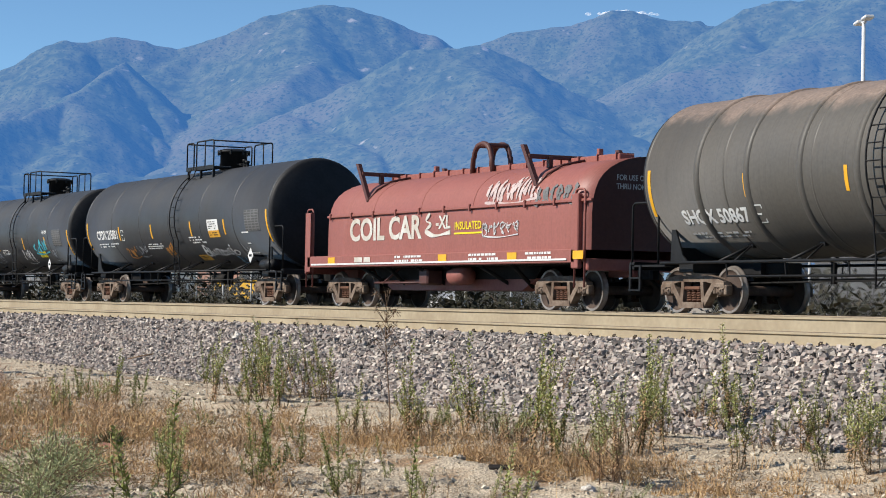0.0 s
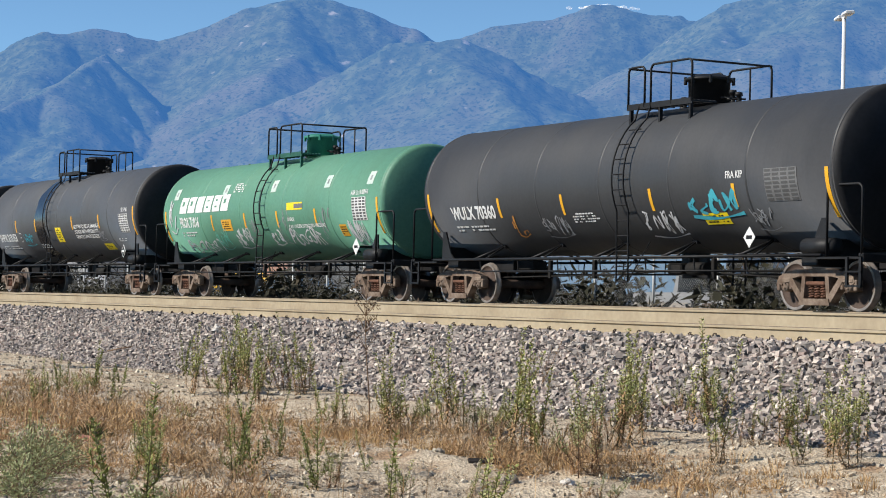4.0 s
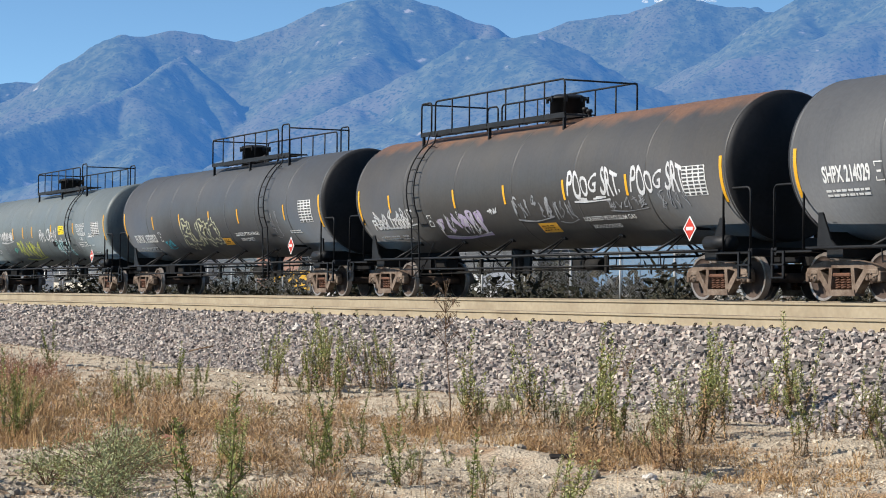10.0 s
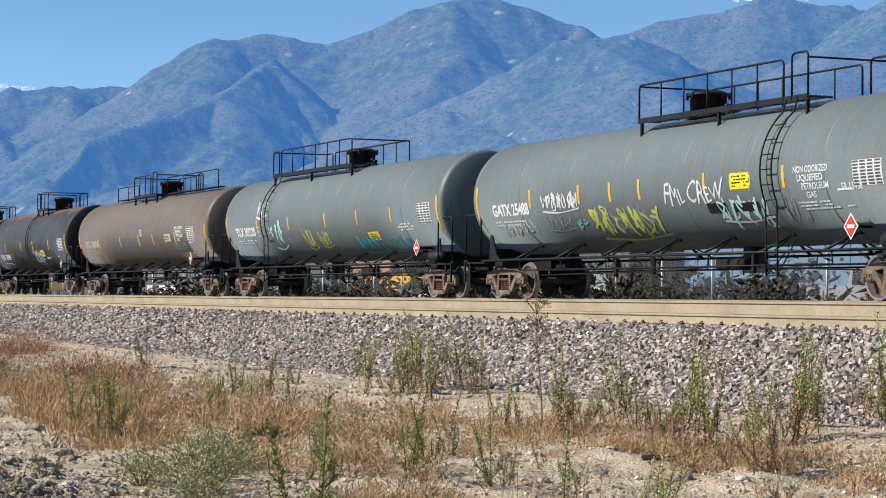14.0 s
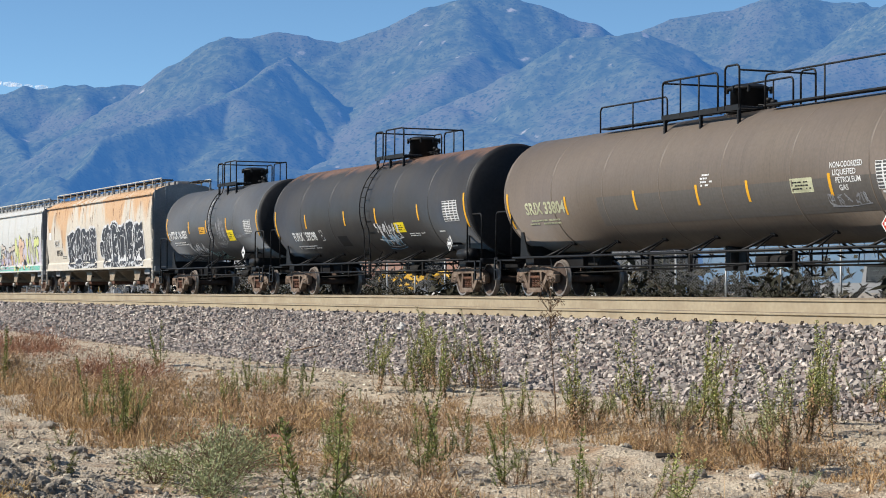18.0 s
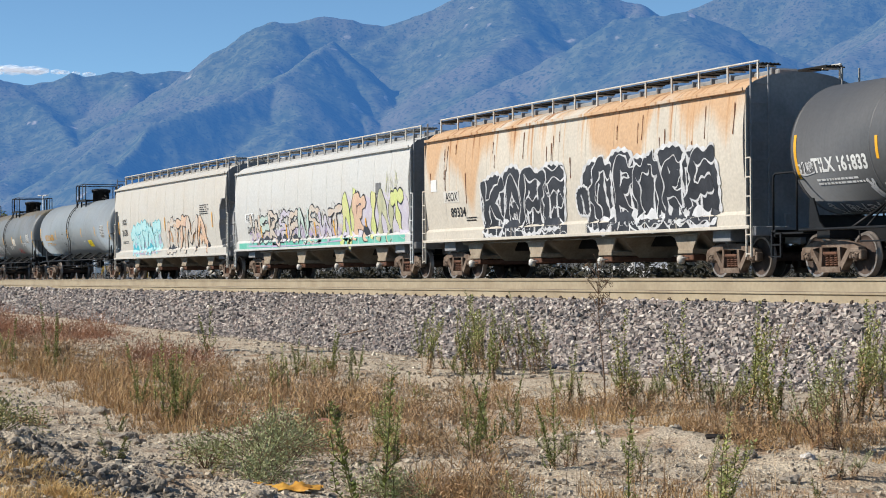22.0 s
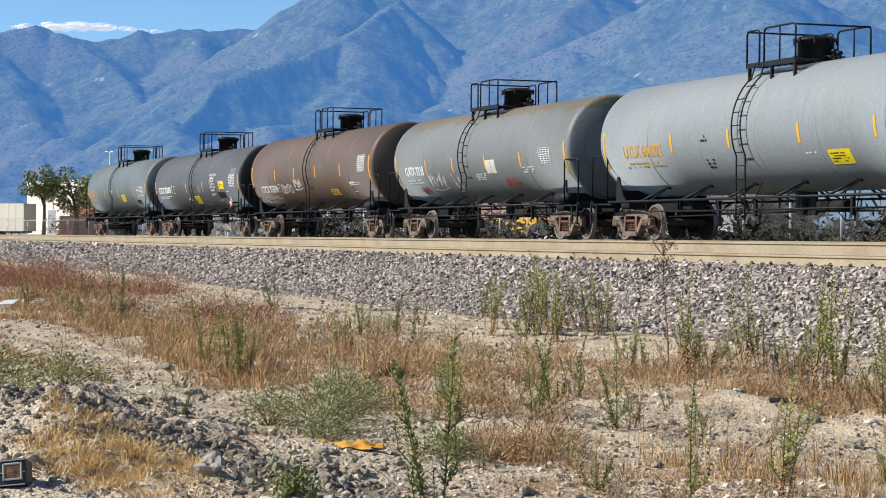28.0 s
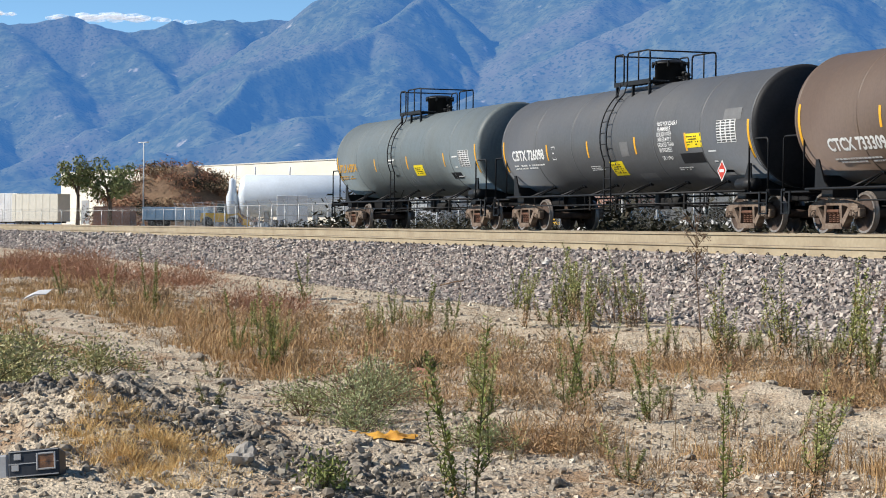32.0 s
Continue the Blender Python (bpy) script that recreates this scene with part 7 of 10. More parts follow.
def finer(pts, fs, cuts=3):
    """Splits long faces so that they follow a curved shell."""
    bm = bmesh.new()
    vs = [bm.verts.new((u, v, 0)) for u, v in pts]
    for f in fs:
        if len(set(f)) > 2:
            try:
                bm.faces.new([vs[i] for i in f])
            except ValueError:
                pass
    bmesh.ops.triangulate(bm, faces=bm.faces[:])
    long = [e for e in bm.edges if abs(e.verts[0].co.y - e.verts[1].co.y) > 0.09]
    bmesh.ops.subdivide_edges(bm, edges=long, cuts=cuts)
    bmesh.ops.triangulate(bm, faces=bm.faces[:])
    bm.verts.index_update()
    out = [(v.co.x, v.co.y) for v in bm.verts], [tuple(v.index for v in f.verts) for f in bm.faces]
    bm.free()
    return out


class Decals:
    def __init__(self, car, spec):
        self.car, self.put, self.spec, self.layer = car, side_of(spec), spec, 0

    def shape(self, pts, faces, x, z, off):
        s = Shape()
        s.add([self.put(x, z, u, v, off) for u, v in pts], faces)
        return s

    def text(self, body, x, z, h, mat=M_WHITE, wide=None, bold=0.014, label="white stencilled lettering", slant=0.0, wave=None):
        vs, fs, w = glyphs(body, bold)
        k = (wide / (w * h)) if wide else 0.82
        pts = []
        for a, b in vs:
            u, v = a * h * k + slant * (b - 0.5) * h, (b - 0.5) * h
            if wave:
                u, v = u + wave * h * math.sin(3.1 * v / h + 5 * u), v * (1 + 0.28 * math.sin(2.3 * u / h)) + wave * 0.9 * h * math.sin(2.2 * u / h + 1.3)
            pts.append((u, v))
        self.layer = (self.layer + 1) % 5
        if h > 0.3 and self.spec["kind"] == "tank":
            pts, fs = finer(pts, fs)
        part("lettering", self.shape(pts, fs, x, z, 0.006 + 0.0012 * self.layer), mat, self.car, label)

    def grid(self, w, h, nu, nv):
        pts = [(w * i / nu - w / 2, h * j / nv - h / 2) for i in range(nu + 1) for j in range(nv + 1)]
        fs = [(i * (nv + 1) + j, (i + 1) * (nv + 1) + j, (i + 1) * (nv + 1) + j + 1, i * (nv + 1) + j + 1) for i in range(nu) for j in range(nv)]
        return pts, fs

    def panel(self, x, z, w, h, mat, name="placard", label="", off=0.005):
        pts, fs = self.grid(w, h, 1, max(2, int(h / 0.08)))
        return part(name, self.shape(pts, fs, x, z, off), mat, self.car, label)

    def strip(self, x, z, h=0.46, w=0.095):
        self.panel(x, z, w, h, M_YELLOW, "reflector_strip", "yellow reflector strip", 0.007)

    def bars(self, x, z, w, rows, mat=M_WHITE, rh=0.05, seed=1, gap=0.5, off=0.009, fill=0.85):
        """Rows of short bars for writing too small to read; x is the left edge, z the middle."""
        rng = random.Random(seed)
        s = Shape()
        for r in range(rows):
            v = (rows / 2 - r - 0.5) * rh / gap * 0.62
            u = 0.0
            end = w * rng.uniform(0.7, 1.0)
            while u < end:
                b = rng.uniform(0.5, 2.4) * rh
                if rng.random() < fill:
                    q = [(u, v - rh * 0.32), (u + b, v - rh * 0.32), (u + b, v + rh * 0.32), (u, v + rh * 0.32)]
                    s.add([self.put(x, z, a, c, off) for a, c in q], [(0, 1, 2, 3)])
                u += b + rh * 0.45
        tagged(part("small_print", s, mat, self.car, "rows of small white print"), kind="stuff")

    def table(self, x, z, w=0.75, h=0.62, mat=M_WHITE):
        """A test-data panel: a pale sheet with ruled dark cells."""
        self.panel(x, z, w, h, mat, "data_panel", "white test-data panel with dark cells", 0.006)
        s = Shape()
        rng = random.Random(int(x * 100))
        for i in range(8):
            for j in range(4):
                u0, u1 = -w / 2 + 0.015 + j * w / 4, -w / 2 + (j + 1) * w / 4 - 0.015
                v0 = -h / 2 + 0.015 + i * h / 8
                q = [(u0, v0), (u0 + (u1 - u0) * rng.uniform(0.75, 1), v0), (u0 + (u1 - u0) * rng.uniform(0.75, 1), v0 + h / 8 * 0.62), (u0, v0 + h / 8 * 0.62)]
                s.add([self.put(x, z, a, b, 0.010) for a, b in q], [(0, 1, 2, 3)])
        tagged(part("data_cell", s, M_GREYDARK, self.car), kind="stuff")

    def placard(self, x, z, w, h, mat=M_LEMON, seed=3):
        self.panel(x, z, w, h, mat, "placard", "yellow notice placard")
        self.bars(x - w * 0.4, z, w * 0.8, max(2, int(h / 0.085)), M_BLACK, 0.045, seed, 0.42)

    def diamond(self, x, z, s0=0.19, mat=M_RED):
        """A hazard placard set on its corner, standing off the side on a holder."""
        R = abs(self.put(x, z, 0, 0, 0)[1])
        y = -max(R + 0.03, 1.36 if self.spec["kind"] == "tank" else R + 0.03)
        s = Shape()
        s.prism([(x - s0, z), (x, z - s0 * 1.1), (x + s0, z), (x, z + s0 * 1.1)], y - 0.004, y + 0.004, 0)
        p = part("hazard_placard", s, M_WHITE, self.car, "diamond hazard placard")
        s = Shape()
        k = 0.84
        s.prism([(x - s0 * k, z), (x, z - s0 * k * 1.1), (x + s0 * k, z), (x, z + s0 * k * 1.1)], y - 0.008, y - 0.004, 0)
        part("placard_face", s, mat, p)
        s = Shape()
        s.box(x - s0 * 0.5, x + s0 * 0.5, y - 0.011, y - 0.008, z - 0.035, z + 0.035)
        part("placard_bar", s, M_WHITE if mat is not M_WHITE else M_BLACK, p)
        s = Shape()
        s.box(x - 0.03, x + 0.03, y + 0.004, -R + 0.05, z - 0.03, z + 0.03)
        part("placard_holder", s, M_STEEL_DARK, p)

    def boxed(self, x, z, s0=0.2):
        s = Shape()
        b = s0 * 0.09
        h = s0 * 0.75
        for u0, u1, v0, v1 in ((-s0 / 2, s0 / 2, h - b, h), (-s0 / 2, s0 / 2, -h, -h + b), (-s0 / 2, -s0 / 2 + b, -h, h), (s0 / 2 - b, s0 / 2, -h, h), (-s0 * 0.25, s0 * 0.25, -0.02, 0.02)):
            s.add([self.put(x, z, a, c, 0.007) for a, c in ((u0, v0), (u1, v0), (u1, v1), (u0, v1))], [(0, 1, 2, 3)])
        part("stencil_box", s, M_WHITE, self.car)

    def ribbon(self, pts, w, x, z, off, s):
        """A brush line through points."""
        sm = []
        n = len(pts)
        for i in range(n - 1):
            p0, p1, p2, p3 = pts[max(0, i - 1)], pts[i], pts[i + 1], pts[min(n - 1, i + 2)]
            for k in range(5):
                t = k / 5
                sm.append(tuple(0.5 * (2 * b + (c - a) * t + (2 * a - 5 * b + 4 * c - d) * t * t + (3 * b - a - 3 * c + d) * t ** 3) for a, b, c, d in zip(p0, p1, p2, p3)))
        sm.append(pts[-1])
        vs = []
        for i, (u, v) in enumerate(sm):
            a, b = sm[max(0, i - 1)], sm[min(len(sm) - 1, i + 1)]
            dx, dy = b[0] - a[0], b[1] - a[1]
            q = math.hypot(dx, dy) or 1
            ww = w * (0.75 + 0.35 * math.sin(i * 0.7)) / 2
            vs += [self.put(x, z, u - dy / q * ww, v + dx / q * ww, off), self.put(x, z, u + dy / q * ww, v - dx / q * ww, off)]
        s.add(vs, [(2 * i, 2 * i + 1, 2 * i + 3, 2 * i + 2) for i in range(len(sm) - 1)])

    def scrawl(self, x0, x1, z, h, mat, seed, n=None, w=0.035, label="sprayed graffiti tag"):
        """A hand-drawn tag: looping letter-like strokes side by side."""
        rng = random.Random(seed)
        n = n or max(3, int((x1 - x0) / (h * 0.55)))
        s = Shape()
        self.layer = (self.layer + 1) % 5
        off = 0.008 + 0.0014 * self.layer
        for i in range(n):
            cx = (x1 - x0) * (i + 0.5) / n
            cw = (x1 - x0) / n * 0.75
            for _ in range(rng.choice((1, 2, 2))):
                k = rng.randint(4, 7)
                pts = [(cx + cw * rng.uniform(-0.6, 0.6), h * rng.uniform(-0.5, 0.5)) for _ in range(k)]
                pts.sort(key=lambda p: rng.random() + (p[0] - cx) * 0.7)
                self.ribbon(pts, w * rng.uniform(0.7, 1.2), x0, z, off, s)
        if rng.random() < 0.85:
            self.ribbon([(0.05, -h * 0.55), ((x1 - x0) * 0.5, -h * 0.66), ((x1 - x0), -h * 0.48)], w, x0, z, off, s)
        part("graffiti", s, mat, self.car, label)

    def wild(self, x0, x1, z, h, seed, word, fills, line, w=0.17, label="angular graffiti letters with a dark outline", edge=0.10):
        """Interlocking angular letters: each a bent stroke in a pale colour over a wider dark one."""
        rng = random.Random(seed)
        bones = {"W": [(0, 1), (.25, 0), (.5, .7), (.75, 0), (1, 1)], "E": [(.95, 1), (.1, .9), (.2, .5), (.8, .55), (.2, .45), (.1, .05), (1, 0)],
                 "R": [(.1, 0), (.15, 1), (.85, .8), (.2, .5), (.95, -.05)], "S": [(.95, .9), (.3, 1), (.1, .65), (.9, .4), (.7, .05), (0, .05)],
                 "N": [(.05, 0), (.2, 1), (.75, 0), (.95, 1.1)], "A": [(0, 0), (.5, 1.1), (1, 0), (.7, .35), (.25, .35)],
                 "T": [(0, .9), (1, 1), (.5, .95), (.45, 0)], "B": [(.1, 0), (.12, 1), (.85, .85), (.2, .52), (.95, .3), (.7, 0), (.1, 0)], "U": [(.05, 1), (.1, .15), (.5, 0), (.9, .15), (.95, 1)], "K": [(.1, 1), (.12, 0), (.15, .5), (.95, 1), (.3, .55), (1, 0)], "P": [(.1, 0), (.12, 1), (.9, .85), (.85, .5), (.15, .45)], "C": [(.95, .85), (.4, 1), (.05, .5), (.4, 0), (1, .15)], "I": [(.5, 1.05), (.45, 0)], "M": [(0, 0), (.2, 1), (.5, .4), (.8, 1), (1, 0)], "O": [(.5, 1), (.05, .7), (.1, .1), (.8, .05), (.95, .7), (.5, 1)]}
        n = len(word)
        step = (x1 - x0) / n
        for k, c in enumerate(word):
            lean = rng.uniform(-0.2, 0.35)
            tall = h * rng.uniform(0.85, 1.2)
            pts = []
            for a, b in bones[c]:
                a, b = a + rng.uniform(-0.1, 0.1), b + rng.uniform(-0.07, 0.07)
                pts.append((step * (a * 1.12 - 0.06) + lean * (b - 0.5) * step, (b - 0.5) * tall))
            dense = []
            for (a, b), (e, f) in zip(pts, pts[1:]):
                dense += [(a + (e - a) * q / 3, b + (f - b) * q / 3) for q in range(3)]
            dense.append(pts[-1])
            off = 0.010 + 0.006 * (k % 3)
            back, top = Shape(), Shape()
            self.ribbon(dense, w + edge, x0 + step * k, z, off, back)
            self.ribbon(dense, w, x0 + step * k, z, off + 0.003, top)
            g = part("graffiti", top, fills[k % len(fills)], self.car, label)
            part("graffiti_outline", back, line, g)

    def blob(self, cx, cz, w, h, seed, mat, off, jag=0.12, line=None, lw=0.06, tilt=0.0):
        """One fat graffiti letter: a filled outline with a contour line."""
        rng = random.Random(seed)
        n = 30
        ph = [rng.uniform(0, 6.28) for _ in range(4)]
        out = []
        for i in range(n):
            t = 2 * math.pi * i / n
            c, q = math.cos(t), math.sin(t)
            r = 1 / (abs(c) ** 3.2 + abs(q) ** 3.2) ** (1 / 3.2)
            r *= 1 + jag * (math.sin(3 * t + ph[0]) + 0.7 * math.sin(5 * t + ph[1])) * 0.6 + (jag * rng.uniform(-0.9, 0.9) if jag > 0.2 else 0)
            out.append((w / 2 * r * c + tilt * h / 2 * r * q, h / 2 * r * q))
        pts, fs = [(0.0, 0.0)], []
        for ring in (1, 2, 3):
            pts += [(u * ring / 3, v * ring / 3) for u, v in out]
        for i in range(n):
            j = (i + 1) % n
            fs.append((0, 1 + i, 1 + j))
            for g in (0, 1):
                fs.append((1 + g * n + i, 1 + (g + 1) * n + i, 1 + (g + 1) * n + j, 1 + g * n + j))
        g = part("graffiti", self.shape(pts, fs, cx, cz, off), mat, self.car, "sprayed graffiti letter")
        if line:
            s = Shape()
            self.ribbon(out + out[:2], lw, cx, cz, off + 0.003, s)
            for _ in range(2):
                a = rng.uniform(-0.3, 0.3) * w
                self.ribbon([(a, -h * 0.42), (a + rng.uniform(-0.15, 0.15) * w, -h * 0.05), (a + rng.uniform(-0.2, 0.2) * w, h * rng.uniform(0.05, 0.3))], lw * 0.7, cx, cz, off + 0.0035, s)
            part("graffiti_outline", s, line, g)


def tank_marks(i, number, nx, nz, nw, strips, mat=M_WHITE, ladder=True):
    """What every tank car carries: mark and number, load limits, reflector strips, print."""
    car, s0, spec = CARS[i]
    d = Decals(car, spec)
    d.text(number, nx, nz, 0.29, mat, wide=nw, bold=0.032)
    d.bars(nx, nz - 0.34, nw * 0.95, 2, mat, 0.075, i, 0.5)
    zc = spec["top"] - spec["R"]
    zs = strips[0]
    for x in strips[1:]:
        d.strip(x, zs)
    e = spec["half"] - HEAD - 0.16
    for x in (-e, e):
        d.panel(x, zs - 0.05, 0.10, 0.95, M_YELLOW, "reflector_strip", "long yellow reflector strip", 0.007)
    return d


def mark_train():
    d = tank_marks(0, "SHQX 50867", -6.94, 1.88, 2.15, (2.42, -4.67, -1.71, 1.3, 4.3))
    d.boxed(-4.45, 1.88, 0.26)
    for x in (-6.2, -4.6, -3.0, -1.4, 0.2, 1.8, 3.4, 5.0, 6.4):
        R, zc = d.spec["R"], d.spec["top"] - d.spec["R"]
        s = Shape()
        s.lathe([(x - 0.09, R - 0.01), (x - 0.06, R + 0.035), (x + 0.06, R + 0.035), (x + 0.09, R - 0.01)], 64, "x", (0, 0, zc))
        s.f, s.m, s.s = s.f[:-2], s.m[:-2], s.s[:-2]
        part("stiffening_ring", s, d.spec["paint"], d.car, "rolled stiffening ring of the shell")

    # coil car
    d = Decals(*[CARS[1][k] for k in (0, 2)])
    d.text("COIL CAR", -4.42, 1.98, 0.54, M_OFFWHITE, wide=4.05, bold=0.03, label="large white words on the hood")
    s = Shape()
    d.ribbon([(0, 0.0), (0.5, -0.12), (1.3, -0.05)], 0.12, -0.2, 1.86, 0.009, s)
    d.ribbon([(0.25, 0.28), (0.05, 0.12), (0.3, 0.02), (0.05, -0.1)], 0.09, -0.2, 2.0, 0.009, s)
    part("swoosh_mark", s, M_OFFWHITE, d.car, "painted swoosh beside the words")
    d.text("-XL", 0.35, 2.06, 0.30, M_OFFWHITE, wide=0.75, bold=0.03)
    d.text("INSULATED", 1.30, 1.95, 0.18, M_LEMON, wide=1.3, label="yellow painted word")
    d.panel(1.95, 1.77, 1.35, 0.04, M_LEMON, "underline")
    d.scrawl(2.62, 4.3, 1.84, 0.30, M_GW, 5, 6, 0.035)
    d.scrawl(2.6, 5.0, 2.72, 0.50, M_GPALEW, 6, 14, 0.075, "thick white graffiti on the hood")
    d.scrawl(4.9, 6.7, 2.52, 0.40, M_GREYPATCH, 7, 6, 0.09)
    for x in (-5.3, 0.9, 4.2, 7.0):
        d.panel(x, 1.19, 0.42, 0.18, M_YELLOW, "reflector_plate", "yellow reflector plate")
    d.bars(-3.9, 1.20, 1.6, 1, M_OFFWHITE, 0.20, 8, 0.5)
    d.bars(-1.6, 1.20, 1.6, 2, M_WHITE, 0.08, 9, 0.5)
    d.bars(2.2, 1.20, 1.4, 2, M_WHITE, 0.08, 12, 0.5)
    d.bars(4.8, 1.20, 1.4, 2, M_WHITE, 0.08, 13, 0.5)
    # words on the dark end of the hood
    for k, line in enumerate(("FOR USE ON NOKL", "THRU NOKL")):
        vs, fs, w = glyphs(line, 0.01)
        xe = CARS[1][2]["ts"] / 2 + 1.05 + 0.8
        sh = Shape()
        sh.add([(xe + 0.008, -0.85 + a * 0.098, 2.80 - 0.19 * k + b * 0.115) for a, b in vs], fs)
        part("lettering", sh, M_WHITE, d.car, "white stencilled words on the hood end")

    d = tank_marks(2, "CPDX 215031", -6.9, 2.26, 2.05, (2.28, -4.62, -1.56, 1.91, 4.63))
    d.boxed(-4.35, 2.22, 0.24)
    d.placard(3.74, 2.36, 0.85, 0.34, M_WHITE)
    d.placard(3.74, 2.10, 0.85, 0.22, M_ORANGEPL, 4)
    d.placard(1.95, 1.42, 0.85, 0.26, M_ORANGEPL, 5)
    d.table(6.75, 2.42, 1.05, 0.62, M_GREYPATCH)
    d.text("Bluntasio", 2.25, 1.60, 0.36, M_GW, wide=2.7, bold=0.006, wave=0.12, label="white handwritten graffiti")
    d.scrawl(-4.5, -3.5, 1.68, 0.42, M_GORANGE, 21, 3, 0.05)
    d.scrawl(-3.4, -2.5, 1.70, 0.40, M_GPALE, 22, 4, 0.05)
    d.scrawl(-0.8, -0.1, 1.70, 0.52, M_GORANGE, 23, 3, 0.05)
    d.scrawl(4.4, 5.2, 1.35, 0.3, M_GBLUE, 24, 4, 0.035)
    d.scrawl(5.4, 5.9, 1.65, 0.42, M_GPALE, 25, 2, 0.03)
    d.bars(1.6, 1.95, 1.2, 3, M_WHITE, 0.07, 26)
    d.bars(-2.3, 1.82, 1.5, 3, M_WHITE, 0.06, 27)
    d.boxed(6.1, 1.78, 0.5)
    d.diamond(6.3, 1.42, 0.2, M_WHITE)

    d = tank_marks(3, "WULX 70360", -6.36, 2.06, 2.0, (2.13, -4.14, -1.48, 1.85, 4.6))
    d.scrawl(3.05, 4.75, 2.02, 0.50, M_GCYAN, 31, 5, 0.085, "bright cyan graffiti tag")
    d.placard(3.8, 1.72, 0.8, 0.26, M_LEMON)
    d.table(6.05, 2.28, 0.95, 0.62, M_GREYPATCH)
    d.text("FRA KIP", 4.4, 2.52, 0.13)
    d.scrawl(-3.8, -3.3, 1.75, 0.5, M_GORANGE, 32, 2, 0.04)
    d.scrawl(-2.6, -1.5, 1.70, 0.5, M_GPALE, 33, 4, 0.03)
    d.scrawl(1.3, 2.6, 1.68, 0.6, M_GW, 34, 4, 0.04)
    d.scrawl(4.9, 5.6, 1.7, 0.45, M_GPALE, 35, 3, 0.03)
    d.bars(-1.2, 1.85, 1.0, 4, M_WHITE, 0.05, 36)
    d.diamond(5.0, 1.34, 0.18, M_WHITE)

    # green car: the maker's name stays as plain slanted blocks
    d = tank_marks(4, "PROX 71016", -6.08, 2.22, 1.5, (2.17, -3.56, -1.14, 1.1, 3.56))
    for k in range(6):
        s = Shape()
        u = 3.85 * k / 6
        q = [(u + 0.54 * j + 0.02 * i, -0.24 + 0.48 * i / 6) for i in range(7) for j in (0, 1)]
        s.add([d.put(-6.07, 2.74, a, b, 0.008) for a, b in q], [(2 * i, 2 * i + 1, 2 * i + 3, 2 * i + 2) for i in range(6)])
        block = part("name_block", s, M_WHITE, d.car, "slanted white block of the painted name")
        if k != 2:
            s = Shape()
            lo = -0.02 if k in (0, 1, 5) else -0.12
            s.add([d.put(-6.07, 2.74, a, b, 0.011) for a, b in ((u + 0.20, lo), (u + 0.36, lo), (u + 0.40, 0.12), (u + 0.24, 0.12))], [(0, 1, 2, 3)])
            part("block_gap", s, P_GREEN, block)
    d.placard(-2.5, 2.08, 0.72, 0.34, M_ORANGEPL)
    d.panel(2.3, 2.50, 1.0, 0.20, M_LEMON, "name_plate", "yellow and grey name plate")
    d.panel(2.55, 2.50, 0.55, 0.12, M_GREYPATCH, "name_plate_bar", "", 0.009)
    d.text("CAUTION:", 1.78, 2.15, 0.10, wide=0.45)
    d.text("CAR UNDER NITROGEN PRESSURE", 1.78, 1.96, 0.10, wide=2.3)
    for x in (-6.5, -2.7, 0.75, 4.2, 6.7):
        d.panel(x, 3.10, 0.34, 0.36, M_GPALEG, "paper_patch", "pale square patch with a small mark", 0.005)
        d.panel(x, 3.10, 0.10, 0.14, M_GPALE, "patch_mark", "", 0.008)
    d.scrawl(-6.95, -6.3, 2.55, 1.0, M_GW, 41, 3, 0.05)
    d.text("POOGSRT", -6.1, 1.50, 0.40, M_GW, wide=2.7, bold=0.004, wave=0.16, label="white graffiti letters")
    d.scrawl(-3.6, -2.7, 1.70, 0.62, M_GTEAL, 42, 4, 0.04)
    d.scrawl(-2.2, -1.0, 1.72, 0.60, M_GW, 43, 4, 0.05)
    d.scrawl(-1.1, -0.3, 2.0, 0.5, M_GPALE, 44, 4, 0.025)
    d.scrawl(0.35, 1.1, 1.72, 0.46, M_GW, 45, 3, 0.05)
    d.scrawl(1.1, 1.9, 2.0, 0.9, M_GPALE, 46, 3, 0.025)
    d.text("POOGSRT", 1.6, 1.66, 0.44, M_GW, wide=2.0, bold=0.004, wave=0.16, label="white graffiti letters")
    d.scrawl(3.7, 4.5, 2.0, 0.9, M_GPALE, 47, 3, 0.025)
    d.table(6.2, 2.32, 0.8, 0.6)
    d.text("AAR 211A100W1", 5.75, 2.74, 0.12, wide=0.95)
    d.placard(5.05, 1.80, 0.4, 0.34, M_ORANGEPL)
    d.scrawl(5.4, 6.3, 1.75, 0.7, M_GW, 48, 3, 0.05)
    d.bars(-2.1, 3.15, 0.8, 5, M_WHITE, 0.05, 49)
    d.diamond(5.95, 1.36, 0.2, M_WHITE)

    d = tank_marks(5, "SHPX 213153", -7.12, 2.03, 2.1, (2.43, -4.81, -2.5, 1.61, 4.37))
    d.boxed(-4.5, 2.03, 0.24)
    d.scrawl(-4.2, -3.0, 1.95, 0.42, M_GCYAN, 51, 4, 0.045)
    d.placard(0.0, 2.05, 0.62, 0.55, M_LEMON)
    for k, line in enumerate(("NOT FOR CLASS 3 FLAMMABLE", "LIQUIDS WITH API GRAVITY", "GREATER THAN 50 DEGREES")):
        d.text(line, 1.74, 2.30 - 0.17 * k, 0.125, wide=2.55 - 0.12 * k)
    d.table(6.75, 2.32, 0.85, 0.62)
    d.text("SR 11961", 6.6, 2.76, 0.13)
    d.placard(4.5, 1.60, 0.85, 0.28, M_LEMON)
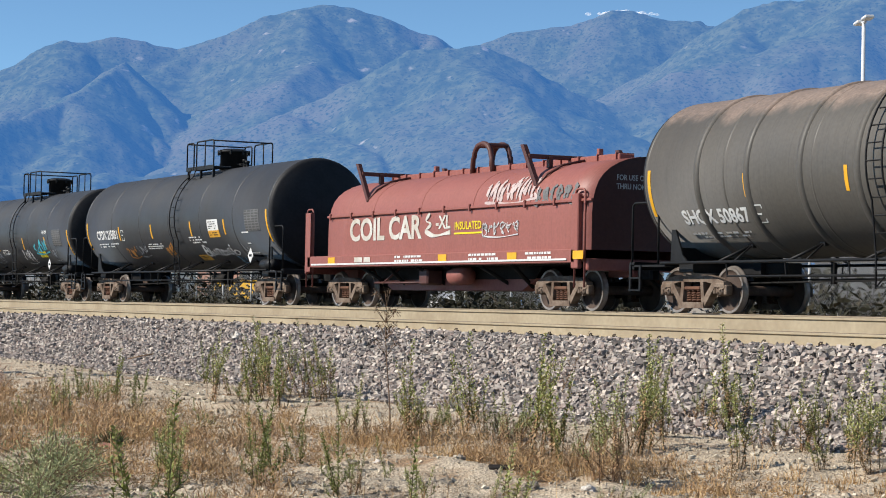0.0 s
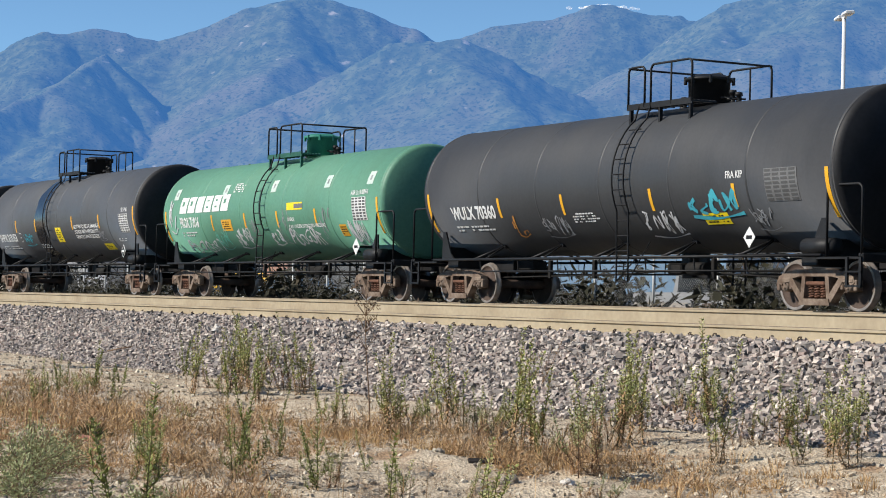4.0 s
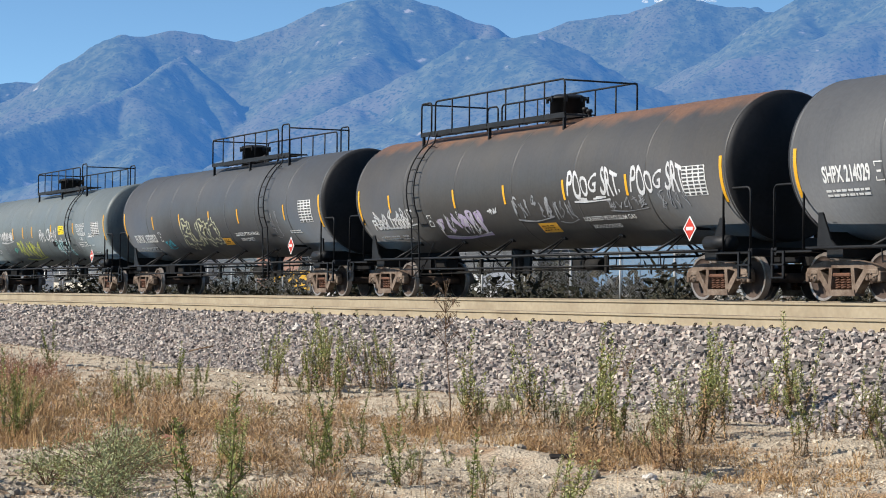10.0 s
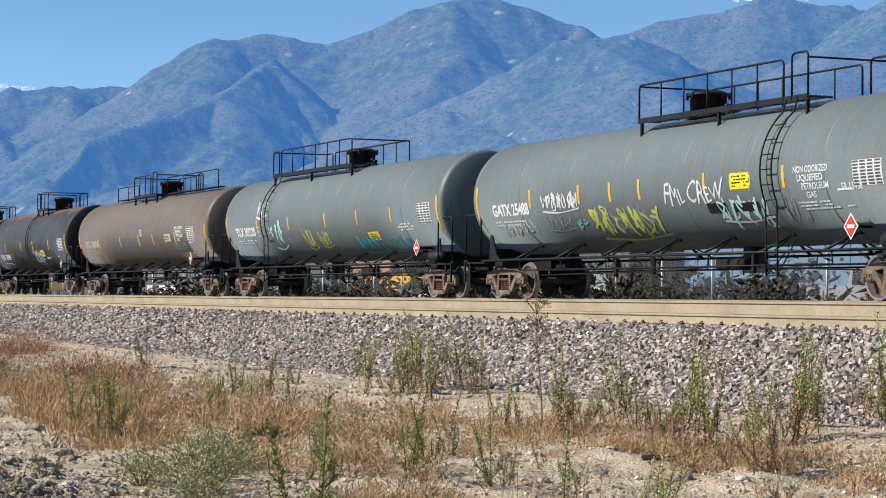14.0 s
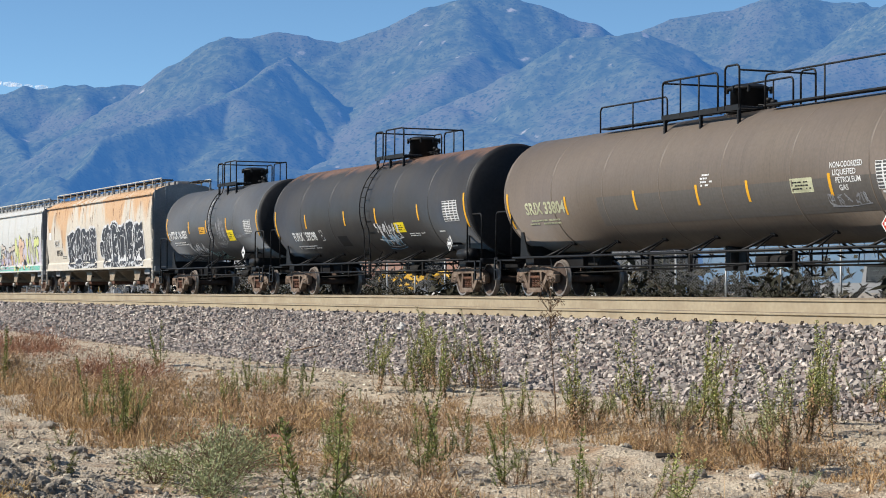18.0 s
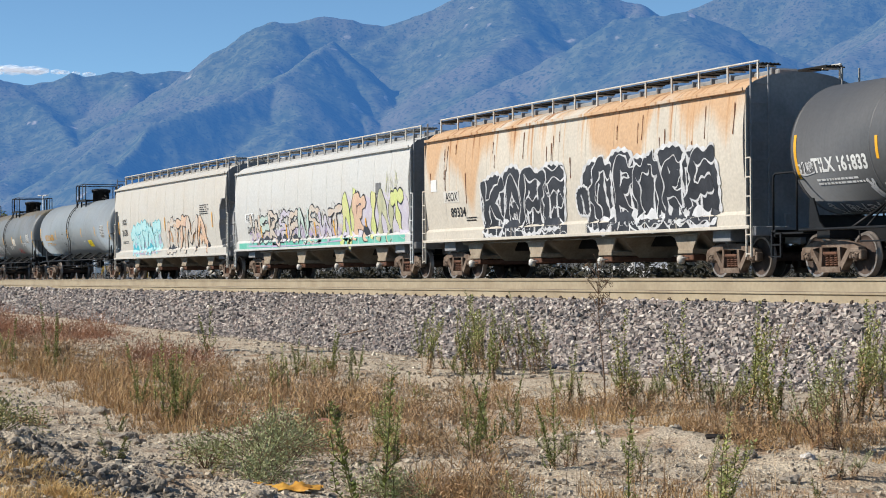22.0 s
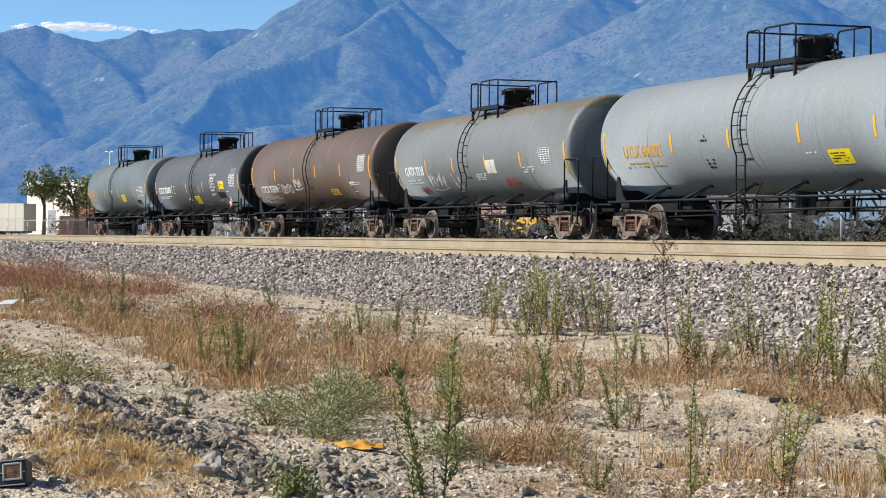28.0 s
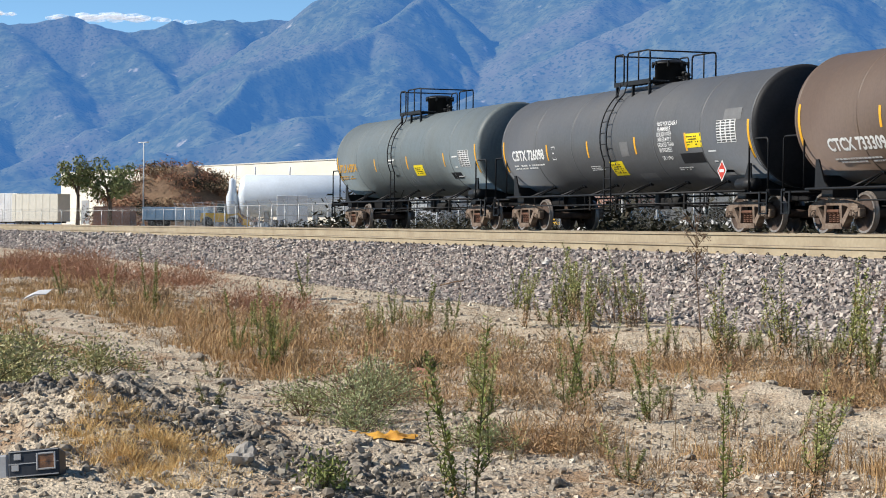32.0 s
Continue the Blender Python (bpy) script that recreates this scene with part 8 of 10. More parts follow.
    d.scrawl(4.1, 4.7, 1.98, 0.35, M_GPALE, 52, 3, 0.03)
    d.bars(5.8, 1.80, 0.8, 2, M_WHITE, 0.06, 53)
    d.bars(-2.6, 1.70, 1.0, 3, M_WHITE, 0.05, 54)
    d.diamond(6.4, 1.42, 0.2, M_BLACK)
    spill(d, -1.75, 0.55)

    d = tank_marks(6, "SHPX 214029", -7.15, 2.33, 1.4, (2.44, -4.78, -1.7, 1.29, 4.21))
    d.boxed(-5.5, 2.33, 0.24)
    d.placard(2.8, 2.36, 0.9, 0.32, M_LEMON)
    for k, line in enumerate(("NOT FOR CLASS 3 FLAMMABLE LIQUIDS", "WITH API GRAVITY > 50 DEGREES")):
        d.text(line, 2.3, 2.86 - 0.17 * k, 0.12, wide=2.3 - 0.2 * k)
    d.table(6.6, 2.45, 0.95, 0.62)
    d.text("SR 1196", 6.4, 2.90, 0.13)
    d.bars(2.35, 1.98, 0.9, 3, M_WHITE, 0.06, 61)
    d.bars(4.9, 2.02, 0.9, 3, M_WHITE, 0.06, 62)
    d.diamond(6.6, 1.45, 0.22, M_GREYPATCH)
    spill(d, -0.45, 0.62)

    d = tank_marks(7, "FURX 133006", -8.2, 1.93, 2.3, (2.45, -6.83, -3.05, -0.4, 2.44, 5.14))
    d.boxed(-4.7, 1.95, 0.22)
    d.text("POOG SRT.", 2.6, 2.54, 0.50, M_GW, wide=2.3, bold=0.012, wave=0.10, label="bold white graffiti letters")
    d.text("POOG SRT", 5.3, 2.52, 0.50, M_GW, wide=2.1, bold=0.012, wave=0.10, label="bold white graffiti letters")
    d.scrawl(2.8, 4.4, 2.22, 0.10, M_GW, 70, 2, 0.05)
    d.scrawl(-8.0, -5.5, 2.10, 0.48, M_GW, 71, 6, 0.05)
    d.scrawl(-4.4, -1.8, 1.82, 0.66, M_GLILAC, 72, 6, 0.13, "grey-lilac bubble graffiti")
    d.scrawl(-4.4, -1.8, 1.84, 0.62, M_GW, 73, 7, 0.03)
    d.scrawl(-0.1, 1.7, 2.12, 0.55, M_GPALE, 74, 6, 0.05)
    d.scrawl(-1.5, -0.9, 2.06, 0.25, M_GW, 78, 3, 0.05)
    d.placard(1.15, 1.64, 0.85, 0.30, M_ORANGEPL)
    d.text("LIQUEFIED PETROLEUM GAS", 2.9, 1.79, 0.11, wide=2.2)
    d.text("NON-ODORIZED", 3.1, 1.62, 0.11, wide=1.2)
    d.scrawl(1.8, 2.7, 2.0, 0.5, M_GPALE, 75, 4, 0.03)
    d.scrawl(4.2, 5.8, 2.08, 0.3, M_GPALE, 76, 5, 0.025)
    d.table(7.75, 2.42, 0.85, 0.62)
    d.scrawl(6.3, 7.4, 2.1, 0.4, M_GPALE, 77, 4, 0.03)
    d.diamond(7.4, 1.46, 0.24, M_RED)

    d = tank_marks(8, "FURX 133023", -8.22, 1.95, 2.3, (2.47, -5.83, -3.05, -0.18, 2.41, 6.23))
    d.boxed(-5.45, 1.98, 0.24)
    d.scrawl(-5.3, -4.4, 1.74, 0.36, M_GCYAN, 81, 2, 0.05)
    d.wild(-3.0, 0.3, 2.02, 0.86, 800, "BURO", (P_DARK,), M_GPALEY, 0.15, "hollow pale yellow graffiti letters", 0.13)
    d.placard(0.7, 1.72, 0.78, 0.28, M_ORANGEPL)
    d.text("LIQUEFIED PETROLEUM GAS", 1.75, 1.92, 0.11, wide=2.0)
    d.text("NON-ODORIZED", 2.0, 1.76, 0.11, wide=1.1)
    d.table(7.85, 2.45, 0.95, 0.65)
    d.scrawl(5.0, 5.7, 2.2, 0.8, M_GPALE, 82, 2, 0.025)
    d.bars(6.3, 1.9, 0.9, 2, M_WHITE, 0.05, 83)
    d.diamond(6.5, 1.48, 0.24, M_RED)

    d = tank_marks(9, "GATX 25488", -8.41, 2.28, 2.1, (2.51, -6.17, -3.54, -1.98, -0.59, 2.26, 5.33))
    d.scrawl(-5.6, -3.6, 2.40, 0.44, M_GW, 91, 7, 0.055)
    d.text("FML CREW", 0.5, 2.32, 0.42, M_GW, wide=2.5, bold=0.0, wave=0.12, label="white graffiti letters")
    d.scrawl(-3.2, 0.1, 1.80, 0.85, M_GYELLOW, 92, 7, 0.085, "yellow-green bubble graffiti")
    d.scrawl(-3.1, 0.0, 1.84, 0.7, M_GPALE, 93, 7, 0.04)
    d.scrawl(-8.2, -6.2, 1.82, 0.45, M_GW, 94, 7, 0.045)
    d.scrawl(-5.6, -4.2, 1.90, 0.40, M_GPALE, 95, 6, 0.03)
    d.scrawl(-4.0, -3.4, 1.80, 0.28, M_GTEAL, 96, 2, 0.05)
    d.scrawl(2.6, 4.6, 1.80, 0.80, M_GTURQ, 97, 5, 0.06)
    d.scrawl(2.6, 4.6, 1.95, 0.55, M_GW, 98, 5, 0.06)
    d.panel(2.6, 1.98, 0.75, 0.22, M_BLACK, "paint_patch", "black paint-out patch", 0.012)
    d.panel(3.75, 1.96, 1.0, 0.20, M_BLACK, "paint_patch", "black paint-out patch", 0.012)
    d.placard(3.7, 2.50, 0.8, 0.34, M_LEMON)
    for k, line in enumerate(("NON ODORIZED", "LIQUEFIED", "PETROLEUM", "GAS")):
        d.text(line, 5.7 + 0.12 * k, 2.62 - 0.17 * k, 0.13, wide=(1.2, 0.9, 0.95, 0.35)[k])
    d.text("SR 13450", 7.3, 2.22, 0.15)
    d.table(8.2, 2.45, 0.95, 0.5)
    d.bars(5.7, 1.90, 1.3, 3, M_WHITE, 0.06, 99)
    d.scrawl(5.0, 5.9, 1.85, 0.6, M_GPALE, 100, 3, 0.03)
    d.boxed(7.4, 1.85, 0.5)
    d.diamond(7.5, 1.44, 0.24, M_RED)

    d = tank_marks(10, "TILX 303220", -8.36, 2.24, 2.05, (2.42, -6.05, -2.9, 0.51, 3.23, 5.91))
    d.boxed(-5.95, 2.22, 0.22)
    d.scrawl(-6.1, -5.0, 3.05, 0.6, M_GW, 101, 3, 0.07)
    d.scrawl(-4.9, -3.6, 2.12, 0.95, M_GTURQ, 102, 3, 0.09, "pale turquoise graffiti")
    d.scrawl(-3.3, -2.4, 1.85, 0.30, M_GPALE, 103, 4, 0.025)
    d.scrawl(-1.8, -0.9, 1.93, 0.75, M_GYELLOW, 104, 3, 0.07)
    d.scrawl(-0.5, 0.5, 1.85, 0.5, M_GYELLOW, 105, 3, 0.055)
    d.scrawl(2.6, 4.6, 1.62, 0.62, M_GCYAN, 106, 5, 0.07, "cyan graffiti")
    d.scrawl(5.0, 7.0, 1.62, 0.55, M_GCYAN, 107, 5, 0.06)
    d.placard(4.2, 1.84, 0.8, 0.3, M_LEMON)
    d.panel(4.2, 2.14, 0.8, 0.2, M_GREYPATCH, "paint_patch")
    d.bars(6.3, 2.05, 1.2, 3, M_WHITE, 0.07, 108)
    d.table(8.35, 2.38, 0.9, 0.6)
    d.diamond(7.6, 1.42, 0.22, M_RED)

    d = tank_marks(11, "SRIX 33804", -8.33, 2.23, 2.2, (2.24, -6.05, -2.55, 0.29, 2.36, 5.4), M_GPALEY)
    d.panel(1.3, 2.02, 11.4, 0.75, M_DUSTPATCH, "repaint_band", "dull grey repainted band", 0.003)
    for k, line in enumerate(("NON-ODORIZED", "LIQUEFIED", "PETROLEUM", "GAS")):
        d.text(line, 5.45 + 0.08 * k, 2.62 - 0.15 * k, 0.11, wide=(1.1, 0.8, 0.85, 0.3)[k])
    d.table(7.45, 2.35, 0.95, 0.55)
    d.placard(4.4, 2.27, 0.8, 0.3, M_GPALEY)
    d.bars(0.5, 2.55, 0.4, 4, M_WHITE, 0.06, 111)
    d.scrawl(5.2, 6.6, 1.95, 0.25, M_GPALE, 112, 5, 0.035)
    d.boxed(7.3, 1.76, 0.45)
    d.diamond(7.2, 1.42, 0.22, M_RED)

    d = tank_marks(12, "FURX 159298", -6.47, 1.92, 2.2, (2.39, -4.9, -1.35, 1.27, 4.55))
    d.boxed(-3.75, 1.92, 0.24)
    d.scrawl(0.95, 2.9, 1.95, 0.55, M_GW, 121, 6, 0.05, "white graffiti tag")
    d.scrawl(1.2, 2.6, 1.62, 0.5, M_GBLUE, 122, 5, 0.045)
    d.scrawl(1.4, 2.6, 1.66, 0.4, M_GW, 123, 5, 0.03)
    d.placard(2.95, 2.0, 0.75, 0.32, M_LEMON)
    d.panel(-2.0, 1.70, 0.8, 0.4, M_BLACK, "paint_patch", "faint dark patch")
    d.bars(3.5, 1.78, 1.2, 2, M_WHITE, 0.05, 124)
    d.table(6.85, 2.35, 1.0, 0.58)
    d.boxed(5.9, 1.60, 0.4)
    d.diamond(6.5, 1.46, 0.2, M_GREYPATCH)

    d = tank_marks(13, "TILX 161833", -5.04, 2.32, 2.0, (2.57, -2.63, -0.38, 2.08))
    d.placard(-0.95, 2.42, 0.75, 0.26, M_ORANGEPL)
    d.placard(2.4, 2.16, 0.75, 0.42, M_LEMON)
    d.scrawl(-5.6, -5.0, 2.3, 0.25, M_GW, 131, 4, 0.04)
    d.scrawl(-5.5, -3.4, 1.44, 0.45, M_GW, 132, 6, 0.05)
    d.scrawl(-3.3, -1.2, 1.75, 0.60, M_GW, 133, 6, 0.07)
    d.scrawl(-1.3, 0.3, 1.5, 0.55, M_GTURQ, 134, 4, 0.05)
    d.scrawl(0.75, 1.8, 2.40, 0.95, M_GPALE, 135, 3, 0.055)
    d.text("SODIUM HYDROXIDE", 2.9, 2.12, 0.12, M_GPALE, wide=1.7)
    d.table(4.5, 2.42, 0.8, 0.5)
    d.bars(0.5, 1.85, 1.0, 5, M_GPALE, 0.05, 136)
    d.diamond(4.1, 1.5, 0.2, M_WHITE)
    d.panel(-0.05, 2.6, 0.20, 2.0, M_GPALE, "spill_streak", "pale dried spill below the hatch", 0.004)

    # covered hoppers
    d = Decals(*[CARS[14][k] for k in (0, 2)])
    d.panel(-7.3, 2.38, 1.15, 0.34, M_OFFWHITE, "stencil_panel", "pale panel behind the reporting mark", 0.004)
    d.text("ASOX", -7.72, 2.38, 0.24, M_BLACK, wide=0.9, label="black stencilled lettering")
    d.text("89334", -7.4, 1.92, 0.26, M_BLACK, wide=1.1, label="worn black stencilled numbers")
    for k in range(4):
        d.blob(-4.3 + 1.28 * k, 2.02 + (0.14 if k % 2 else 0), 1.62, 1.72, 140 + k, M_GBLACK, 0.006 + 0.0012 * k, 0.06, M_GW, 0.14, 0.10)
    d.wild(-4.9, 0.3, 2.02, 1.35, 41, "KAPE", (M_GBLACK,), M_GW, 0.34, "fat black graffiti letters edged in white", 0.12)
    for k in range(5):
        d.blob(2.2 + 1.30 * k, 2.06 + (0.16 if k % 2 else 0), 1.64, 1.80, 150 + k, M_GBLACK, 0.006 + 0.0012 * k, 0.06, M_GW, 0.14, -0.06)
    d.blob(1.35, 1.95, 0.75, 0.75, 158, M_GBLACK, 0.014, 0.05, M_GW, 0.09)
    d.wild(1.9, 8.0, 2.06, 1.42, 43, "CROBE", (M_GBLACK,), M_GW, 0.36, "fat black graffiti letters edged in white", 0.12)
    d.panel(-2.3, 1.25, 5.4, 0.26, M_GBLACK, "graffiti_base", "black sprayed band on the sill", 0.004)
    d.panel(4.8, 1.25, 6.6, 0.26, M_GBLACK, "graffiti_base", "black sprayed band on the sill", 0.004)
    for k in range(14):
        x = -4.7 + 0.62 * k if k < 8 else 1.9 + 1.0 * (k - 8)
        d.panel(x, 1.25, 0.06, 0.24, M_GW, "graffiti_tick", "white sprayed tick", 0.007)
    d.bars(-6.3, 1.7, 0.9, 2, M_BLACK, 0.06, 141)
    d.panel(-8.6, 2.75, 0.45, 0.35, M_WHITE, "data_panel", "small white data panel")
    d.panel(7.55, 2.72, 0.45, 0.35, M_WHITE, "data_panel", "small white data panel")
    rng = random.Random(77)
    for k in range(26):
        x, z0 = rng.uniform(-9.2, 9.2), rng.uniform(3.0, 3.95)
        ln = rng.uniform(0.25, 0.9)
        s = Shape()
        d.ribbon([(0, 0), (0.01, -ln * 0.4), (rng.uniform(-0.03, 0.03), -ln)], rng.uniform(0.03, 0.085), x, z0, 0.003, s)
        part("rust_streak", s, M_RUSTRUN, d.car, "dark rust run down the side")

    d = Decals(*[CARS[15][k] for k in (0, 2)])
    d.panel(-7.4, 2.32, 1.1, 0.34, M_WHITE, "stencil_panel", "white panel behind the reporting mark", 0.004)
    d.text("ASOX", -7.85, 2.32, 0.24, M_BLACK, wide=0.9, label="black stencilled lettering")
    d.text("21022", -7.75, 1.86, 0.24, M_BLACK, wide=0.95, label="black stencilled numbers")
    d.panel(0.0, 1.27, 17.6, 0.34, M_GTEAL, "graffiti_base", "teal sprayed band along the sill", 0.004)
    fills = (M_GPEACH, M_GLILAC, M_GPEACH, M_GPALE, M_GLILAC)
    for k in range(9):
        d.blob(-6.4 + 1.2 * k, 1.60 + 0.08 * math.sin(k * 2.1), 1.5, 0.55, 160 + k, (M_GLILACP, M_GPEACHP)[k % 2], 0.004 + 0.002 * (k % 2), 0.28)
    d.wild(-7.2, 3.0, 1.88, 1.0, 21, "WERSENSWT", (M_GPEACHP, M_GPALEG, M_GPEACHP, M_GLILACP), M_GBLACK, 0.23)
    for k in range(5):
        d.blob(3.7 + 1.18 * k, 2.0 + 0.1 * (k % 2), 1.5, 1.3, 175 + k, M_GLILACP, 0.004 + 0.001 * k, 0.2)
    d.wild(3.1, 8.9, 2.02, 1.34, 23, "NRINT", (M_GLIME, M_GPEACH, M_GLIME, M_GPALEY), M_GBLACK, 0.40, edge=0.11)
    d.scrawl(-7.9, 3.4, 2.05, 1.1, M_GBLACK, 190, 14, 0.022, "black graffiti contours")
    d.scrawl(-7.6, 3.0, 1.55, 0.55, M_GLILAC, 191, 14, 0.06)
    d.scrawl(7.2, 8.4, 3.0, 0.9, M_GPALEY, 192, 3, 0.03)
    d.panel(6.6, 2.85, 0.45, 0.4, M_GREYPATCH, "paint_patch")
    for x in (-6.0, -3.0, 0.2, 2.2, 5.3):
        d.panel(x, 1.72, 0.09, 0.5, M_YELLOW, "reflector_strip", "yellow reflector strip", 0.026)

    d = Decals(*[CARS[16][k] for k in (0, 2)])
    d.text("ASOX", -7.7, 2.66, 0.26, M_BLACK, wide=0.8, label="black stencilled lettering")
    d.text("21576", -7.8, 2.16, 0.28, M_BLACK, wide=1.0, label="black stencilled numbers")
    for k in range(4):
        d.blob(-5.2 + 1.25 * k, 1.72 + 0.12 * (k % 2), 1.5, 1.35, 230 + k, M_GTURQ, 0.004 + 0.001 * k, 0.22)
    d.wild(-5.9, -0.8, 1.80, 1.15, 31, "STOT", (M_GTURQ,), M_GCYAN, 0.42, edge=0.07)
    d.wild(0.3, 6.6, 1.85, 1.25, 33, "OTMA", (M_GPEACHP, M_GPEACH), M_GBLACK, 0.36)
    d.scrawl(-5.8, -0.6, 1.6, 0.7, M_GLILAC, 220, 7, 0.05)
    d.scrawl(0.6, 6.6, 1.85, 1.0, M_GORANGE, 221, 8, 0.035)
    d.placard(-1.5, 2.0, 0.8, 0.5, M_YELLOW)
    d.bars(5.6, 2.85, 1.3, 5, M_BLACK, 0.07, 222, 0.5)
    d.bars(-7.8, 1.72, 1.2, 2, M_BLACK, 0.05, 223)
    for x in (-8.4, 0.0, 7.4):
        d.panel(x, 2.4, 0.09, 0.6, M_YELLOW, "reflector_strip", "yellow reflector strip", 0.020)

    d = tank_marks(17, "UTLX 664202", -6.95, 2.27, 2.2, (2.39, -4.19, -1.23, 1.99, 5.09), M_GOLD)
    d.placard(3.45, 1.82, 0.9, 0.38, M_LEMON)
    d.bars(-2.6, 2.45, 0.35, 2, M_BLACK, 0.08, 171)
    d.bars(-2.55, 1.85, 0.4, 3, M_BLACK, 0.08, 172)
    d.bars(2.1, 1.95, 0.5, 1, M_WHITE, 0.06, 173)
    d.table(6.6, 2.35, 0.8, 0.6, M_WHITE)

    d = tank_marks(18, "GATX 3318", -6.19, 2.21, 1.75, (2.31, -4.15, -1.72, 1.04, 3.81))
    d.scrawl(-4.2, -2.7, 1.86, 0.55, M_GW, 181, 5, 0.05)
    d.scrawl(-2.1, -1.4, 1.82, 0.65, M_GW, 182, 2, 0.05)
    d.scrawl(-5.4, -4.6, 1.62, 0.35, M_GRED, 183, 4, 0.04)
    d.scrawl(2.2, 3.3, 1.66, 0.4, M_GRED, 184, 5, 0.045)
    d.panel(1.45, 2.18, 0.75, 0.42, M_OFFWHITE, "paper_patch", "torn white paper notice")
    d.bars(0.1, 1.9, 0.8, 4, M_WHITE, 0.05, 185)
    d.bars(3.9, 2.02, 0.9, 3, M_WHITE, 0.06, 186)
    d.table(5.6, 2.35, 0.8, 0.5)

    d = tank_marks(19, "CTCX 733309", -6.69, 1.95, 2.4, (2.48, -4.3, -1.58, 1.22, 4.33))
    d.boxed(-4.0, 1.98, 0.24)
    d.text("DESTRO", -3.7, 1.92, 0.34, M_GW, wide=1.5, bold=0.01, wave=0.08, label="white graffiti letters")
    d.scrawl(-1.9, -0.8, 2.1, 0.40, M_GW, 193, 4, 0.055)
    d.placard(3.0, 1.70, 0.95, 0.28, M_ORANGEPL)
    d.boxed(5.45, 1.68, 0.55)
    d.table(6.8, 2.66, 0.85, 0.60)
    d.bars(5.1, 1.95, 1.2, 2, M_WHITE, 0.05, 194)

    d = tank_marks(20, "CBTX 726098", -7.29, 2.24, 2.5, (2.27, -4.52, -1.58, 1.56, 4.57))
    d.boxed(-4.05, 2.24, 0.26)
    for k, line in enumerate(("NOT FOR CLASS 3", "FLAMMABLE", "LIQUIDS WITH", "API GRAVITY", "GREATER THAN", "50 DEGREES")):
        d.text(line, 2.95 + 0.04 * (k % 2), 2.78 - 0.135 * k, 0.105, wide=(1.15, 0.75, 0.85, 0.8, 0.95, 0.75)[k])
    d.text("SR 11961", 3.05, 1.90, 0.105, wide=0.6)
    d.placard(5.0, 2.29, 0.9, 0.36, M_LEMON)
    d.placard(0.05, 1.70, 0.85, 0.46, M_LEMON)
    d.panel(0.85, 2.2, 0.5, 0.40, M_GREYPATCH, "paint_patch")
    d.panel(1.6, 1.45, 1.0, 0.28, M_GREYPATCH, "paint_patch")
    d.panel(4.75, 1.86, 1.25, 0.28, M_BLACK, "paint_patch", "scribbled black patch")
    d.panel(7.1, 2.85, 0.9, 0.3, M_GREYPATCH, "paint_patch")
    d.table(6.8, 2.45, 1.0, 0.55)
    d.bars(-1.7, 1.75, 0.9, 3, M_WHITE, 0.045, 201)
    d.bars(3.7, 1.62, 0.8, 2, M_WHITE, 0.045, 202)
    d.boxed(5.9, 1.75, 0.4)
    d.diamond(6.4, 1.5, 0.24, M_RED)

    d = tank_marks(21, "UTLX 645974", -7.55, 2.28, 2.3, (2.31, -2.96, 0.7, 4.54), M_GOLD)
    d.placard(1.8, 2.02, 0.95, 0.40, M_LEMON)
    d.panel(5.3, 1.78, 0.9, 0.24, M_BLACK, "paint_patch", "dark paint-out patch")
    d.table(6.45, 2.3, 0.95, 0.55)
    d.bars(-1.3, 2.4, 0.7, 2, M_WHITE, 0.08, 211)
    d.scrawl(0.2, 1.2, 1.75, 0.5, M_GPALE, 212, 3, 0.03)
    d.boxed(5.6, 2.05, 0.5)


def spill(d, x, w):
    """Residue that ran from the hatch down the shell, with ragged edges."""
    R, zc = d.spec["R"], d.spec["top"] - d.spec["R"]
    n = 40
    vs = []
    rng = random.Random(int(x * 10))
    for i in range(n + 1):
        a = math.pi * 0.52 - math.pi * 0.92 * i / n
        ww = w * (0.55 + 0.45 * min(1, i / 12)) * (1 + 0.10 * math.sin(i * 0.9) + rng.uniform(-0.05, 0.05))
        lean = 0.25 * (i / n)
        for u in (-ww, -ww * 0.4, ww * 0.4, ww):
            vs.append((x + u - lean, -(R + 0.004) * math.cos(a), zc + (R + 0.004) * math.sin(a)))
    s = Shape()
    s.add(vs, [(4 * i + j, 4 * i + j + 1, 4 * i + j + 5, 4 * i + j + 4) for i in range(n) for j in range(3)], 0, True)
    part("spill_band", s, M_SPILL, d.car, "glossy black residue below the hatch")


M_DUSTPATCH = paint("dull_grey_brown_repaint", (0.115, 0.105, 0.095), streak=0.5)
M_RUSTRUN = simple("dark_rust_run", (0.16, 0.065, 0.03), 0.8, 0.0, 0.3, 4)
mark_train()


# ---- beyond the train: fence, yard, trees, lamp posts, buildings ----
M_GALVPOST = simple("galvanised_fence_steel", (0.42, 0.43, 0.43), 0.5, 0.5, 0.2, 4)
M_WIRE = simple("fence_wire", (0.30, 0.31, 0.32), 0.5, 0.4, 0.2, 4)
M_BLDG = simple("cream_warehouse_wall", (0.72, 0.69, 0.60), 0.85, 0.0, 0.1, 0.2, (0.66, 0.62, 0.53))
M_ROOFEDGE = simple("pale_roof_edge", (0.55, 0.53, 0.48), 0.8, 0.0, 0.1, 1)
M_TRAILER = simple("white_trailer_panel", (0.68, 0.69, 0.70), 0.5, 0.0, 0.15, 0.6, (0.55, 0.55, 0.55))
M_TRAILERG = simple("grey_trailer_panel", (0.30, 0.31, 0.32), 0.55, 0.0, 0.2, 0.6)
